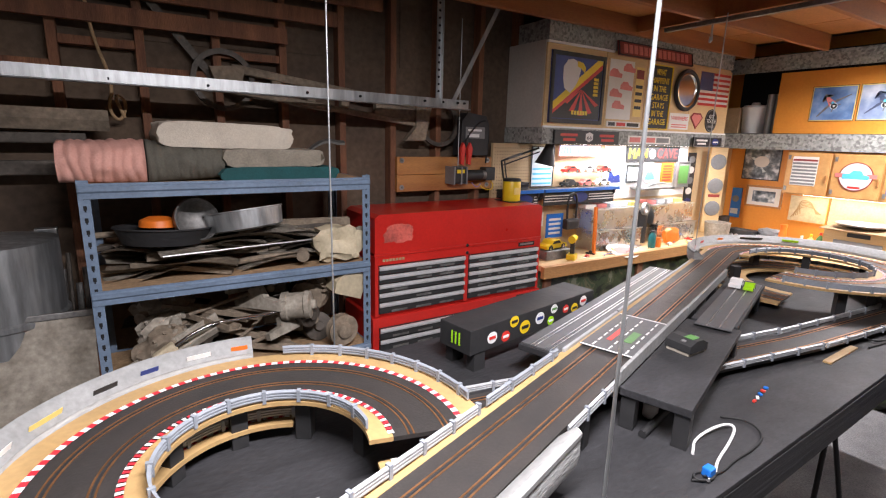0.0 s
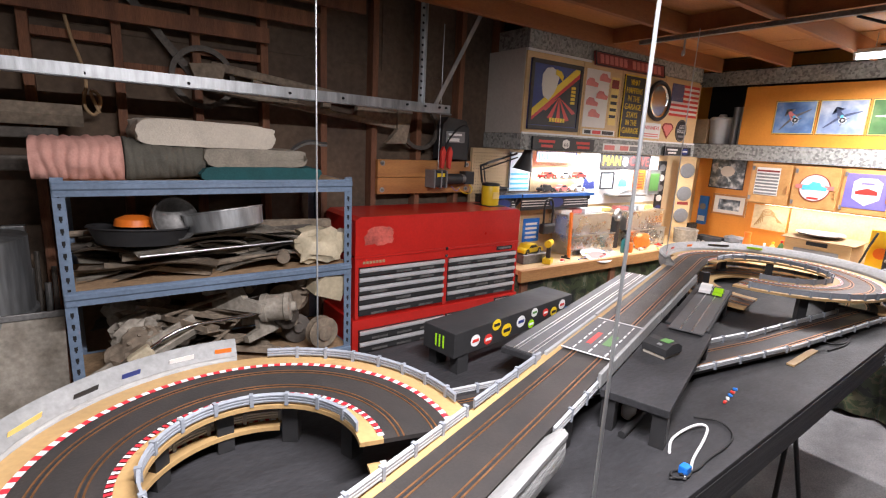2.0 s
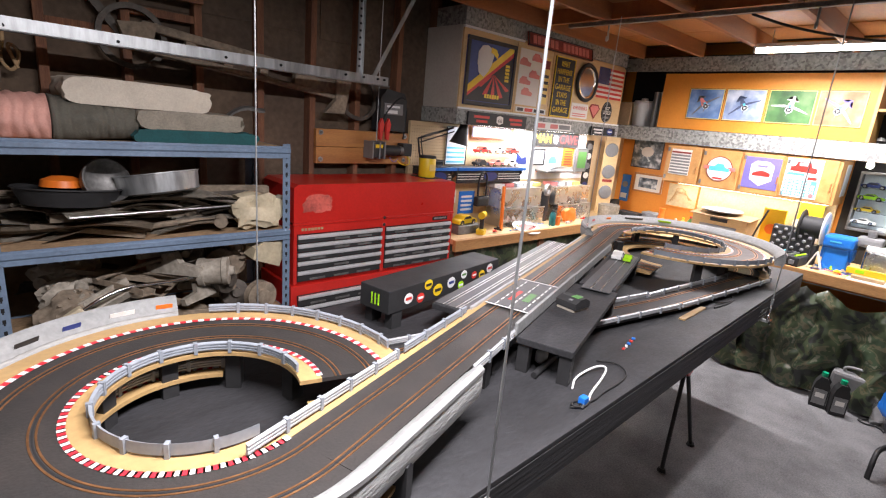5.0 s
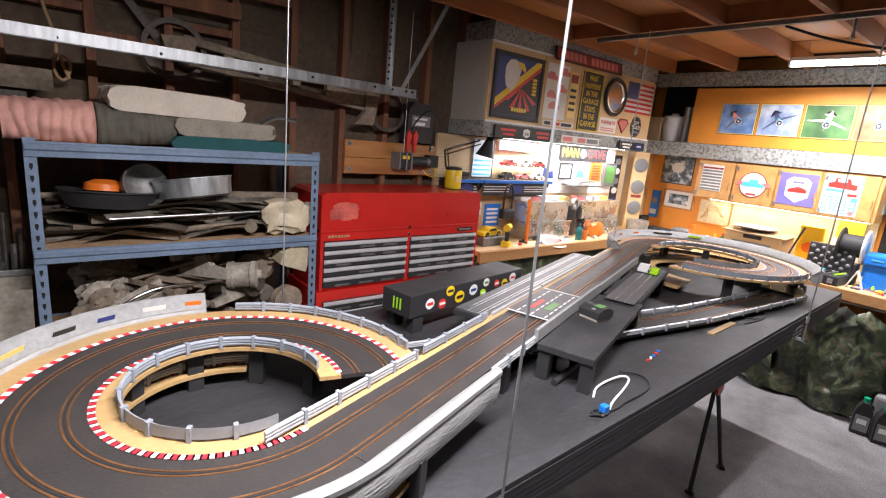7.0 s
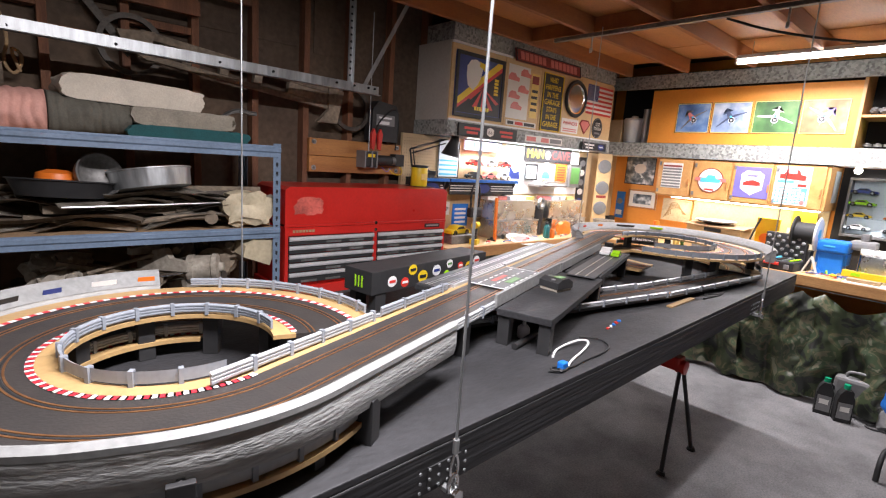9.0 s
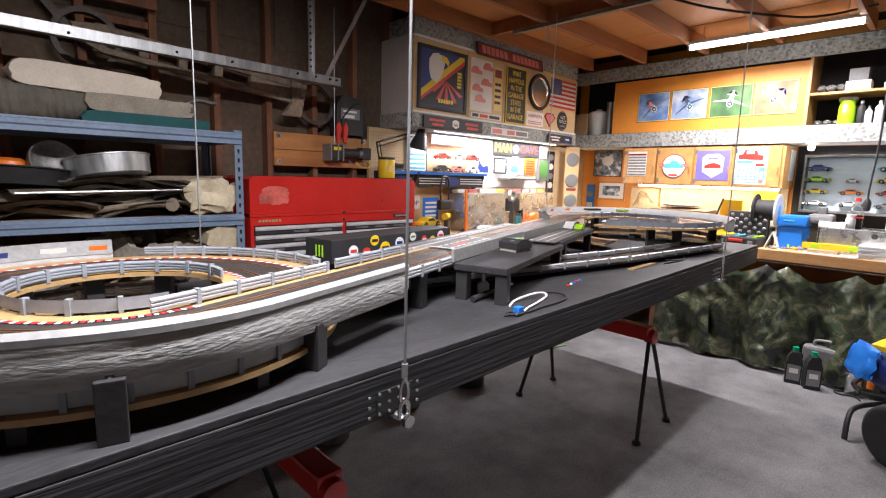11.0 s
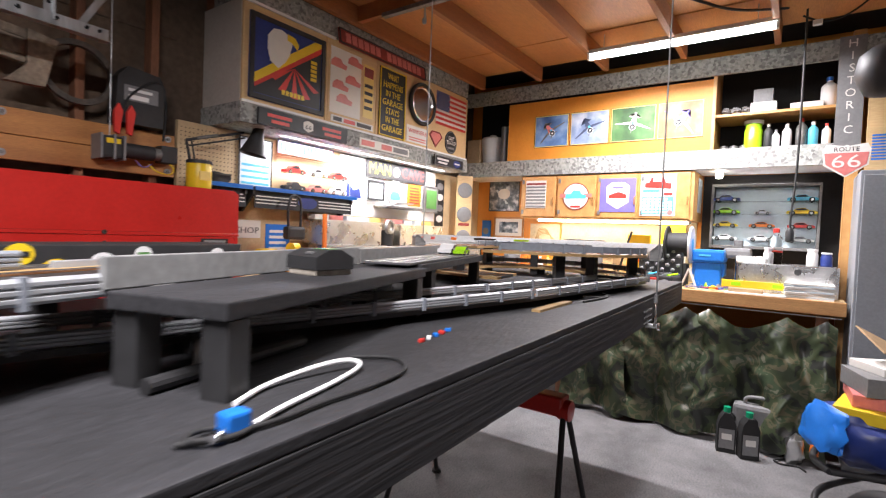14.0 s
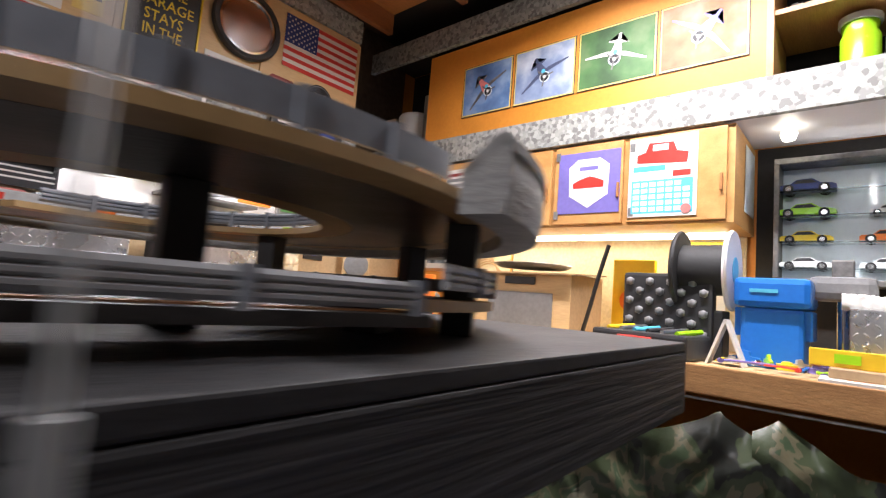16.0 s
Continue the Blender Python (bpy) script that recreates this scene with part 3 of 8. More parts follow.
def guard(name, path, label, material=RAIL, height=0.034, every=0.09):
    """A ribbed guard rail with posts, standing on the path."""
    o = thing(name, label, "guard rail", group="guard rails")
    prof = [(-0.002, 0.006), (0.002, 0.006)]
    for k in range(3):
        z = 0.008 + k * (height - 0.01) / 3
        w = (height - 0.01) / 3
        prof += [(0.005, z + 0.25 * w), (0.005, z + 0.7 * w), (0.002, z + 0.95 * w)]
    prof += [(-0.002, height)]
    part("rail_band", sweep(path, prof), material, o)
    pts = [Vector(p) for p in path]
    acc = 0.0
    for a, b in zip(pts, pts[1:]):
        acc += (b - a).length
        if acc > every:
            acc = 0.0
            d = (b - a).normalized()
            ang = math.atan2(d.y, d.x)
            part("rail_post", box(-0.005, 0.005, -0.0075, 0.0075, 0, height + 0.002, m=T(b) @ Matrix.Rotation(ang, 4, "Z")), RAIL, o)
    return o


def post(x, y, z0, z1, w=0.04, ang=17):
    return solo("support_post", box(-w / 2, w / 2, -w / 2, w / 2, 0, z1 - z0, bev=0.002), BLACK, "square black-painted wooden support post on the table", "post",
                T((x, y, z0)) @ pose(0, 0, 0, 0, 0, ang), "track support posts")


def raise_by(path, dz):
    return [(x, y, z + dz) for x, y, z in path]


A0D = -73.1
# upper near loop: clockwise from the straight, round to where it dives under it
near_loop = ring(C1, RC, A0D, A0D - 305, Z1, 110)
course("upper_loop_track", near_loop, 0.185, 0.062, "black slot-car curve with copper rails, tan borders and striped kerbs", edge_left=False)
# tan border outside the loop only on its far sides
o = thing("outer_track_border", "tan plastic border with striped kerb outside the curve", "track border")
far_arc = ring(C1, RC, A0D - 75, A0D - 305, Z1, 90)
part("tan_border", sweep(far_arc, flat(-0.0935, -0.165, -0.012, 0.0)), TAN, o)
for nm, material, par in (("red_kerb_stripes", KERBRED, 0), ("white_kerb_stripes", WHITE, 1)):
    bm = bmesh.new()
    fa = ring(C1, RC, A0D - 40, A0D - 305, Z1 + 0.0016, 124)
    for k in range(par, len(fa) - 1, 2):
        a, b = Vector(fa[k]) - C1, Vector(fa[k + 1]) - C1
        q0, q1 = (RC + 0.088) / RC, (RC + 0.105) / RC
        f = lambda v, q: bm.verts.new(C1 + Vector((v.x * q, v.y * q, v.z)))
        bm.faces.new((f(a, q0), f(b, q0), f(b, q1), f(a, q1)))
    bmesh.ops.recalc_face_normals(bm, faces=bm.faces)
    tagged(part(nm, bm, material, o), kind="stuff")
# the straight
straight = line(P0, P1, Z1, 30, Z1 + 0.03)
course("straight_track", straight, 0.185, 0.03, "long black slot-car straight with copper rails across the table", edge_right=False, kerb=False)
# upper far loop
ZF = Z1 + 0.03
far_loop = ring(C2, PULL, A0D + 180, A0D - 105, ZF, 100)
course("far_loop_track", far_loop, 0.185, 0.055, "black slot-car hairpin on posts with cream and dark borders")
# lower loops and lower straight
low_loop = ring(C1, RC + 0.01, A0D + 60, A0D - 225, Z2, 100)
course("lower_loop_track", low_loop, 0.185, 0.045, "lower black slot-car curve beneath the upper loop")
lowA = Vector((C1.x + (RC + 0.05) * math.cos(radians(A0D - 225)), C1.y + (RC + 0.05) * math.sin(radians(A0D - 225)), 0))
course("lower_straight_track", line(Vector((1.02, 1.42, 0)), Vector((2.6, 1.10, 0)), Z2 - 0.02, 20) + line(Vector((2.7, 1.085, 0)), Vector((3.75, 0.955, 0)), Z2 - 0.02, 12), 0.16, 0.0,
       "lower slot-car straight crossing under the upper one", kerb=False)
low_far = ring(C2, PULL + 0.0, -85, 190, Z2 - 0.005, 90)
course("lower_far_loop_track", low_far, 0.185, 0.055, "lower black slot-car hairpin with tan borders under the upper hairpin", kerb=False)

# guard rails
guard("guard_rail", raise_by(ring(C1, RC - 0.15, A0D - 8, A0D - 296, Z1, 90), 0), "grey ribbed guard rail round the inside of the loop")
guard("guard_rail", ring(C1, RC + 0.155, 70, -6, Z1, 30), "grey ribbed guard rail outside the curve")
guard("guard_rail", line(P0 - U * 0.1, P0 + U * 0.46, Z1, 10, off=-0.115), "silver ribbed guard rail between loop and straight", RAILWHITE, 0.036)
guard("guard_rail", line(P0 + U * 0.50, P0 + U * 0.93, Z1 + 0.005, 10, off=-0.115), "grey ribbed guard rail beside the straight", RAIL, 0.036)
guard("guard_rail", line(P0 + U * 0.55, P0 + U * 0.95, Z1 - 0.02, 10, off=0.105), "silver ribbed guard rail along the straight", RAILWHITE, 0.04)
guard("guard_rail", ring(C1, RC + 0.135, A0D + 62, A0D - 120, Z2, 90), "silver ribbed guard rail round the lower loop", RAILWHITE, 0.034)
guard("guard_rail", ring(C1, RC - 0.09, A0D - 150, A0D - 225, Z2, 40), "silver ribbed guard rail inside the lower loop", RAILWHITE, 0.034)
guard("guard_rail", line(Vector((1.02, 1.33, 0)), Vector((2.6, 1.01, 0)), Z2 - 0.02, 20), "silver ribbed guard rail beside the lower straight", RAILWHITE, 0.03)
guard("guard_rail", line(Vector((1.02, 1.51, 0)), Vector((2.62, 1.19, 0)), Z2 - 0.02, 20), "silver ribbed guard rail beside the lower straight", RAILWHITE, 0.03)
guard("guard_rail", line(Vector((2.62, 1.0, 0)), Vector((3.7, 0.862, 0)), Z2 - 0.02, 14), "silver ribbed guard rail beside the lower straight", RAILWHITE, 0.03)
guard("guard_rail", line(Vector((2.62, 1.18, 0)), Vector((3.5, 1.065, 0)), Z2 - 0.02, 12), "silver ribbed guard rail beside the lower straight", RAILWHITE, 0.03)
guard("guard_rail", ring(C2, PULL - 0.14, 100, -170, ZF, 80), "grey ribbed guard rail round the inside of the hairpin")
guard("guard_rail", ring(C2, PULL + 0.14, -80, -170, ZF, 40), "grey ribbed guard rail along the front of the hairpin")
guard("guard_rail", ring(C2, PULL + 0.145, -80, 60, Z2, 60), "silver ribbed guard rail round the lower hairpin", RAILWHITE)


def foam(path, label, base, height, flip=1.0):
    """A foam retaining wall: sloping silver top, carved face and blunt ends."""
    o = thing("foam_wall", label, "foam barrier")
    s = flip
    prof = [(s * 0.0, base), (s * 0.0, 0.012), (s * 0.038, height - 0.014), (s * 0.046, height - 0.006), (s * 0.054, height - 0.016), (s * 0.056, base + 0.03), (s * 0.05, base)]
    part("carved_face", sweep(path, prof), FOAM, o, smooth=50)
    cap = [(s * -0.002, 0.014), (s * 0.034, height - 0.008), (s * 0.046, height - 0.0025), (s * 0.0575, height - 0.012), (s * 0.0575, height - 0.024), (s * 0.046, height - 0.018), (s * 0.012, 0.012)]
    part("painted_cap", sweep(path, cap), FOAMTOP, o, "silver-grey painted sloping top", smooth=50)
    return o


arc_b = [(C1.x + (RC + 0.105 + 0.065 * min(1, max(0, (k - 20) / 50))) * math.cos(radians(A0D - 2.05 * k)),
          C1.y + (RC + 0.105 + 0.065 * min(1, max(0, (k - 20) / 50))) * math.sin(radians(A0D - 2.05 * k)), Z1) for k in range(102)]
entry = line(P0 + U * 0.50, P0 + U * 0.02, Z1, 10, off=-0.105)
foam_near = foam(entry + arc_b[1:], "white carved-foam retaining wall wrapped round the near loop", -0.045, 0.06, -1.0)
far_b = ring(C2, PULL + 0.155, 140, -80, ZF, 84)
foam_far = foam(far_b, "white carved-foam retaining wall round the far hairpin", -0.03, 0.058, -1.0)


def sticker(parent, path, i, w, h, up, material, ink, inset):
    """A small advertising sticker on the sloping inside of a foam wall."""
    p, q = Vector(path[i]), Vector(path[min(i + 1, len(path) - 1)])
    d = (q - p).normalized()
    side = Vector((-d.y, d.x, 0)) * -1
    m = Matrix((( -d.x, 0, 0, 0), (0, 1, 0, 0), (0, 0, 1, 0), (0, 0, 0, 1)))
    ang = math.atan2(-d.y, -d.x)
    m = T(p - side * inset + Vector((0, 0, up))) @ Matrix.Rotation(ang, 4, "Z") @ Matrix.Rotation(radians(-17), 4, "X")
    s = part("sticker", box(-w / 2, w / 2, -0.0012, 0.0, -h / 2, h / 2, m=m), material, parent)
    bm = bmesh.new()
    for k in range(5):
        x = -w * 0.36 + k * w * 0.17
        box(x, x + w * 0.11, -0.0020, -0.001, -h * 0.22, h * 0.22, bm, m)
    part("print_bars", bm, ink, s)


wall_path = entry + arc_b[1:]
for i, w, material, ink in ((109, 0.05, SAFETY, WHITE), (103, 0.07, WHITE, PRINTRED), (96, 0.05, NAVY, WHITE), (90, 0.065, INK, PRINTRED), (82, 0.09, PALEYELLOW, WHITE),
                            (76, 0.04, WHITE, PRINTRED), (69, 0.055, YELLOW, GREEN), (63, 0.035, PRINTRED, WHITE), (58, 0.03, BLUE, YELLOW)):
    sticker(foam_near, wall_path, i, w, 0.018, 0.034, material, ink, 0.0075)
for i, w, material, ink in ((8, 0.06, PRINTRED, WHITE), (16, 0.05, PRINTRED, WHITE), (24, 0.05, SAFETY, WHITE), (33, 0.16, INK, PALEYELLOW), (42, 0.1, LIME, INK)):
    sticker(foam_far, far_b, i, w, 0.018, 0.034, material, ink, 0.0075)

# posts under the upper course
for a in (-60, -105, -150, 175, 130, 92, 55, 15):
    q = RC + (0.15 if a < -50 and a > -160 else -0.10)
    post(C1.x + q * math.cos(radians(a)), C1.y + q * math.sin(radians(a)), TZ, Z1 - (0.030 if q > RC else 0.013), 0.045, a)
bm_done = [post(*(P0 + U * s + N * d).xy, TZ, Z1 - 0.013, 0.042) for s in (0.72, 1.1, 1.55, 2.0, 2.5) for d in (-0.07, 0.07)]
for a in (60, 20, -15, -60, -100, -140, 150):
    q = PULL + (0.10 if a in (-15, -60) else -0.09 if a in (20, -100) else 0.0)
    post(C2.x + q * math.cos(radians(a)), C2.y + q * math.sin(radians(a)), TZ, ZF - 0.013, 0.045, a)
for a in (-30, -75, -120, -165, 150, 100, 60):
    post(C1.x + (RC + 0.11) * math.cos(radians(a)), C1.y + (RC + 0.11) * math.sin(radians(a)), TZ, Z2 - 0.012, 0.03, a)
for a in (-70, -30, 15, 60, 110, 160):
    post(C2.x + PULL * math.cos(radians(a)), C2.y + PULL * math.sin(radians(a)), TZ, Z2 - 0.018, 0.05, a)
bracket = bmesh.new()
for a in (-60, -105, -150):
    q = RC + 0.157
    o = thing("corner_bracket", "small black steel bracket screwed to the foam wall", "bracket")
    m = T((C1.x + q * math.cos(radians(a)), C1.y + q * math.sin(radians(a)), Z1 - 0.05)) @ pose(0, 0, 0, 0, 0, a)
    part("plate", box(-0.001, 0.002, -0.007, 0.007, -0.015, 0.03, m=m, bev=0.0006), BLACK, o)
    part("screw", rod(m @ Vector((0.002, 0, 0.02)), m @ Vector((0.004, 0, 0.02)), 0.003, n=8), CHROME, o)

# ---- pit platforms ----
FR = T(P0 + Vector((0, 0, 0))) @ Matrix.Rotation(math.atan2(U.y, U.x), 4, "Z")   # x along the straight, -y to its right


def slab(name, x0, x1, y0, y1, z0, z1, material, label, cat):
    return solo(name, box(x0, x1, y0, y1, z0, z1, m=FR, bev=0.002), material, label, cat)


pit = thing("pit_platform", "black-painted raised platform on four legs beside the straight", "platform")
part("deck", box(0.89, 1.695, -0.325, -0.118, Z1 - 0.03, Z1 - 0.004, m=FR, bev=0.003), TABLEBLACK, pit)
for x, y in ((0.92, -0.30), (0.92, -0.145), (1.66, -0.30), (1.66, -0.145)):
    part("leg", box(x - 0.022, x + 0.022, y - 0.022, y + 0.022, TZ, Z1 - 0.031, m=FR, bev=0.002), BLACK, pit)
pit2 = thing("pit_platform", "narrow black platform carrying a short lane with a parked model car", "platform")
part("deck", box(1.70, 2.55, -0.31, -0.135, Z1 - 0.02, Z1 + 0.004, m=FR, bev=0.002), TABLEBLACK, pit2)
for x in (1.85, 2.5):
    part("leg", box(x - 0.02, x + 0.02, -0.30, -0.26, TZ, Z1 - 0.021, m=FR), BLACK, pit2)
lane = thing("pit_lane_track", "short grey single-lane track piece on the platform", "slot track")
part("roadway", box(1.62, 2.48, -0.30, -0.165, Z1 + 0.005, Z1 + 0.011, m=FR, bev=0.001), PITGREY, lane)
for y in (-0.255, -0.21):
    part("metal_rail", box(1.62, 2.48, y - 0.003, y + 0.003, Z1 + 0.0112, Z1 + 0.0125, m=FR), BRUSHED, lane)
pitl = thing("pit_platform", "long black platform carrying the grey pit lane beside the straight", "platform")
part("deck", box(0.97, 2.5, 0.112, 0.29, Z1 - 0.03, Z1 - 0.006, m=FR, bev=0.003), TABLEBLACK, pitl)
for x in (1.02, 1.7, 2.4):
    part("leg", box(x - 0.02, x + 0.02, 0.18, 0.22, TZ, Z1 - 0.031, m=FR), BLACK, pitl)
lane2 = thing("pit_lane_track", "long grey pit-lane track with bright metal rails", "slot track")
part("roadway", box(0.975, 2.5, 0.13, 0.28, Z1 - 0.005, Z1 + 0.002, m=FR, bev=0.001), PITGREY, lane2)
for y in (0.165, 0.18, 0.225, 0.24):
    part("metal_rail", box(0.975, 2.5, y - 0.002, y + 0.002, Z1 + 0.0022, Z1 + 0.0034, m=FR), BRUSHED, lane2)
for x0, x1, y, h, lab in ((0.98, 1.5, 0.116, 0.022, "long white strip wall beside the pit lane"), (1.51, 2.75, 0.116, 0.026, "long white strip wall beside the pit lane"),
                          (0.89, 1.69, -0.110, 0.045, "pale grey wall strip between straight and platform"), (1.70, 2.6, -0.110, 0.04, "pale grey wall strip between straight and platform")):
    solo("strip_wall", box(x0, x1, y - 0.006, y + 0.006, Z1 - 0.004, Z1 + h, m=FR, bev=0.002), FOAMTOP if y < 0 else RAILWHITE, lab, "barrier")
finish = thing("lane_bridge", "clear printed panel over the straight with white dashes", "sign")
part("panel", box(1.08, 1.5, -0.1, 0.1, Z1 + 0.0155, Z1 + 0.0165, m=FR), PITGREY, finish)
ZB = Z1 + 0.0166
bm = bmesh.new()
for k in range(7):
    for y in (-0.06, 0.0, 0.06):
        box(1.10 + 0.056 * k, 1.134 + 0.056 * k, y - 0.003, y + 0.003, ZB, ZB + 0.001, bm, FR)
for x in (1.085, 1.495):
    box(x - 0.004, x + 0.004, -0.1, 0.1, ZB, ZB + 0.001, bm, FR)
part("white_marks", bm, WHITE, finish)
part("green_print", box(1.2, 1.32, -0.045, -0.015, ZB, ZB + 0.0008, m=FR), GREEN, finish)
part("red_print", box(1.18, 1.32, 0.02, 0.04, ZB, ZB + 0.0008, m=FR), PRINTRED, finish)
for x in (1.09, 1.49):
    for y in (-0.096, 0.096):
        part("foot", box(x - 0.004, x + 0.004, y - 0.003, y + 0.003, Z1 + 0.001, Z1 + 0.0154, m=FR), WHITE, finish)

# race control box
ctl = thing("race_timer", "small black wedge-shaped race control box with grey base", "timer", FR @ T((1.33, -0.20, Z1 - 0.004)) @ pose(0, 0, 0, 0, 0, -20))
part("base", box(-0.05, 0.05, -0.045, 0.045, 0, 0.012, bev=0.003), DUSTPALE, ctl)
part("case", outline([(-0.052, 0.013), (0.052, 0.013), (0.052, 0.038), (0.018, 0.055), (-0.018, 0.055), (-0.052, 0.04)], 0.1, m=T((0, 0.05, 0))), BLACK, ctl)
part("screen", box(-0.02, 0.02, -0.035, 0.0, 0.0555, 0.057), GREEN, ctl)
for x in (-0.036, 0.036):
    part("button", box(x - 0.008, x + 0.008, -0.02, -0.004, 0.046, 0.05), GREYPLASTIC, ctl)


def car(name, at, L, body_mat, label, roof=None, parent_group="model cars", tall=0.3):
    """A small model car: shaped shell, window band and four wheels with rims."""
    o = thing(name, label, "model car", at, parent_group)
    W, Hh = L * 0.40, L * tall
    prof = [(-0.5, 0.12), (-0.5, 0.42), (-0.46, 0.52), (-0.28, 0.56), (-0.17, 0.92), (0.10, 0.98), (0.24, 0.60), (0.44, 0.54), (0.5, 0.40), (0.5, 0.12)]
    part("body", outline([(x * L, z * Hh) for x, z in prof], W, m=T((0, W / 2, 0))), body_mat, o)
    part("window_band", outline([(-0.24 * L, 0.60 * Hh), (-0.155 * L, 0.86 * Hh), (0.08 * L, 0.91 * Hh), (0.19 * L, 0.62 * Hh)], W * 1.03, m=T((0, W * 0.515, 0))), INK, o)
    for x in (-0.31, 0.30):
        for s in (-1, 1):
            w = part("wheel", rod((x * L, s * W * 0.40, 0.13 * Hh * 1.6), (x * L, s * W * 0.53, 0.13 * Hh * 1.6), 0.12 * L * 0.8, n=14), RUBBER, o)
            part("rim", rod((x * L, s * W * 0.53, 0.13 * Hh * 1.6), (x * L, s * W * 0.545, 0.13 * Hh * 1.6), 0.055 * L, n=10), CHROME, w)
    return o


car("model_car", FR @ T((2.36, -0.20, Z1 + 0.0125)), 0.14, WHITE, "white and red model race car parked on the platform lane")
car("model_car", FR @ T((2.34, -0.262, Z1 + 0.0125)), 0.11, LIME, "yellow-green model race car parked on the platform lane")

# trailer box with stickers
tr = thing("trailer_stand", "black model race-transporter box on legs covered with round stickers", "model trailer", T((1.62, 1.80, TZ)) @ pose(0, 0, 0, 0, 0, 8))
part("box_body", box(-0.42, 0.42, -0.085, 0.085, 0.075, 0.175, bev=0.003), BLACK, tr)
for x in (-0.36, 0.36):
    for y in (-0.06, 0.06):
        part("leg", box(x - 0.03, x + 0.03, y - 0.02, y + 0.02, 0, 0.0745), BLACK, tr)
stk = [(-0.30, 0.12, 0.03, WHITE, PRINTRED), (-0.22, 0.105, 0.028, PRINTRED, WHITE), (-0.17, 0.155, 0.03, YELLOW, INK), (-0.10, 0.115, 0.036, YELLOW, INK), (0.0, 0.13, 0.033, WHITE, NAVY),
       (0.08, 0.10, 0.025, LIME, WHITE), (0.10, 0.15, 0.026, WHITE, GREEN), (0.19, 0.13, 0.024, PRINTRED, WHITE), (0.26, 0.12, 0.028, YELLOW, INK), (0.33, 0.14, 0.03, WHITE, PRINTRED), (0.37, 0.105, 0.02, BLUE, WHITE)]
for x, z, r, a, b in stk:
    s = part("sticker", disc(x, z, r * 0.8, 0.001, 18, m=T((0, -0.0855, 0)), sx=1.15), a, tr)
    part("print_bars", box(x - r * 0.6, x + r * 0.6, -0.0885, -0.0865, z - r * 0.18, z + r * 0.2), b, s)
for k in range(3):
    part("claw_mark", box(-0.4215, -0.4205, -0.03 + 0.02 * k, -0.022 + 0.02 * k, 0.1, 0.15), LIME, tr)

# cables and small things on the table
cord = thing("power_cord", "white and black power cord with blue plug coiled on the table", "cable")
part("white_lead", wire([(1.47, 0.93, TZ + 0.006), (1.55, 0.97, TZ + 0.006), (1.68, 0.955, TZ + 0.02), (1.72, 0.93, TZ + 0.01), (1.62, 0.9, TZ + 0.006), (1.50, 0.875, TZ + 0.006), (1.44, 0.85, TZ + 0.008)], 0.0042), WHITE, cord, smooth=60)
part("black_lead", wire([(1.40, 0.86, TZ + 0.006), (1.46, 0.84, TZ + 0.006), (1.54, 0.85, TZ + 0.006), (1.65, 0.845, TZ + 0.006), (1.75, 0.86, TZ + 0.006), (1.80, 0.93, TZ + 0.006), (1.74, 0.99, TZ + 0.006)], 0.0035), RUBBER, cord, smooth=60)
part("coil", wire([(1.36, 0.87, TZ + 0.005), (1.39, 0.84, TZ + 0.008), (1.43, 0.86, TZ + 0.006), (1.39, 0.885, TZ + 0.008), (1.36, 0.86, TZ + 0.01), (1.41, 0.835, TZ + 0.006), (1.46, 0.86, TZ + 0.006)], 0.0035), RUBBER, cord, smooth=60)
part("blue_plug", box(1.405, 1.435, 0.845, 0.87, TZ + 0.002, TZ + 0.028, bev=0.004), BLUE, cord)
part("plug_pin", rod((1.40, 0.85, TZ + 0.012), (1.385, 0.84, TZ + 0.012), 0.005), CHROME, cord)
solo("controller_cord", wire([(2.9, 0.93, TZ + 0.005), (3.1, 0.9, TZ + 0.005), (3.25, 0.93, TZ + 0.005), (3.15, 0.99, TZ + 0.005), (2.98, 0.97, TZ + 0.008), (3.05, 0.91, TZ + 0.01), (3.2, 0.92, TZ + 0.005), (3.3, 0.97, TZ + 0.004)], 0.004), RUBBER,
     "black controller cord coiled on the table", "cable", smooth=60)
for k, material in enumerate((PRINTRED, WHITE, BLUE, PRINTRED, BLUE)):
    solo("plastic_clip", box(-0.008, 0.008, -0.005, 0.005, 0, 0.008, bev=0.002), material, "tiny coloured plastic clip lying on the table", "clip", T((1.95 + 0.035 * k, 0.98 + 0.006 * k, TZ)) @ pose(0, 0, 0, 0, 0, 30 * k), "clips on the table")
solo("glue_bottle", lathe([(0.02, 0), (0.024, 0.004), (0.024, 0.04), (0.016, 0.05), (0.008, 0.053), (0.006, 0.075), (0.003, 0.085)], 18), WHITE, "small white squeeze bottle under the platform", "bottle", T((1.55, 1.12, TZ)), smooth=50)
solo("pipe", rod((1.42, 1.06, TZ + 0.012), (1.75, 1.13, TZ + 0.012), 0.012), BLACK, "short black tube lying under the platform", "tube")
solo("wood_strip", box(2.55, 2.85, 0.955, 0.985, TZ, TZ + 0.008), TAN, "loose tan wood strip on the table", "wood strip")

# the whole table hangs hoisted clear of the sawhorses, a little askew
HOIST = T((1.30, 0.60, 1.15)) @ Matrix.Rotation(radians(1.8), 4, "Z") @ T((-1.42, -0.857, -TZ))
for ob in set(bpy.data.objects) - before_table:
    if ob.parent is None:
        ob.matrix_world = HOIST @ ob.matrix_world

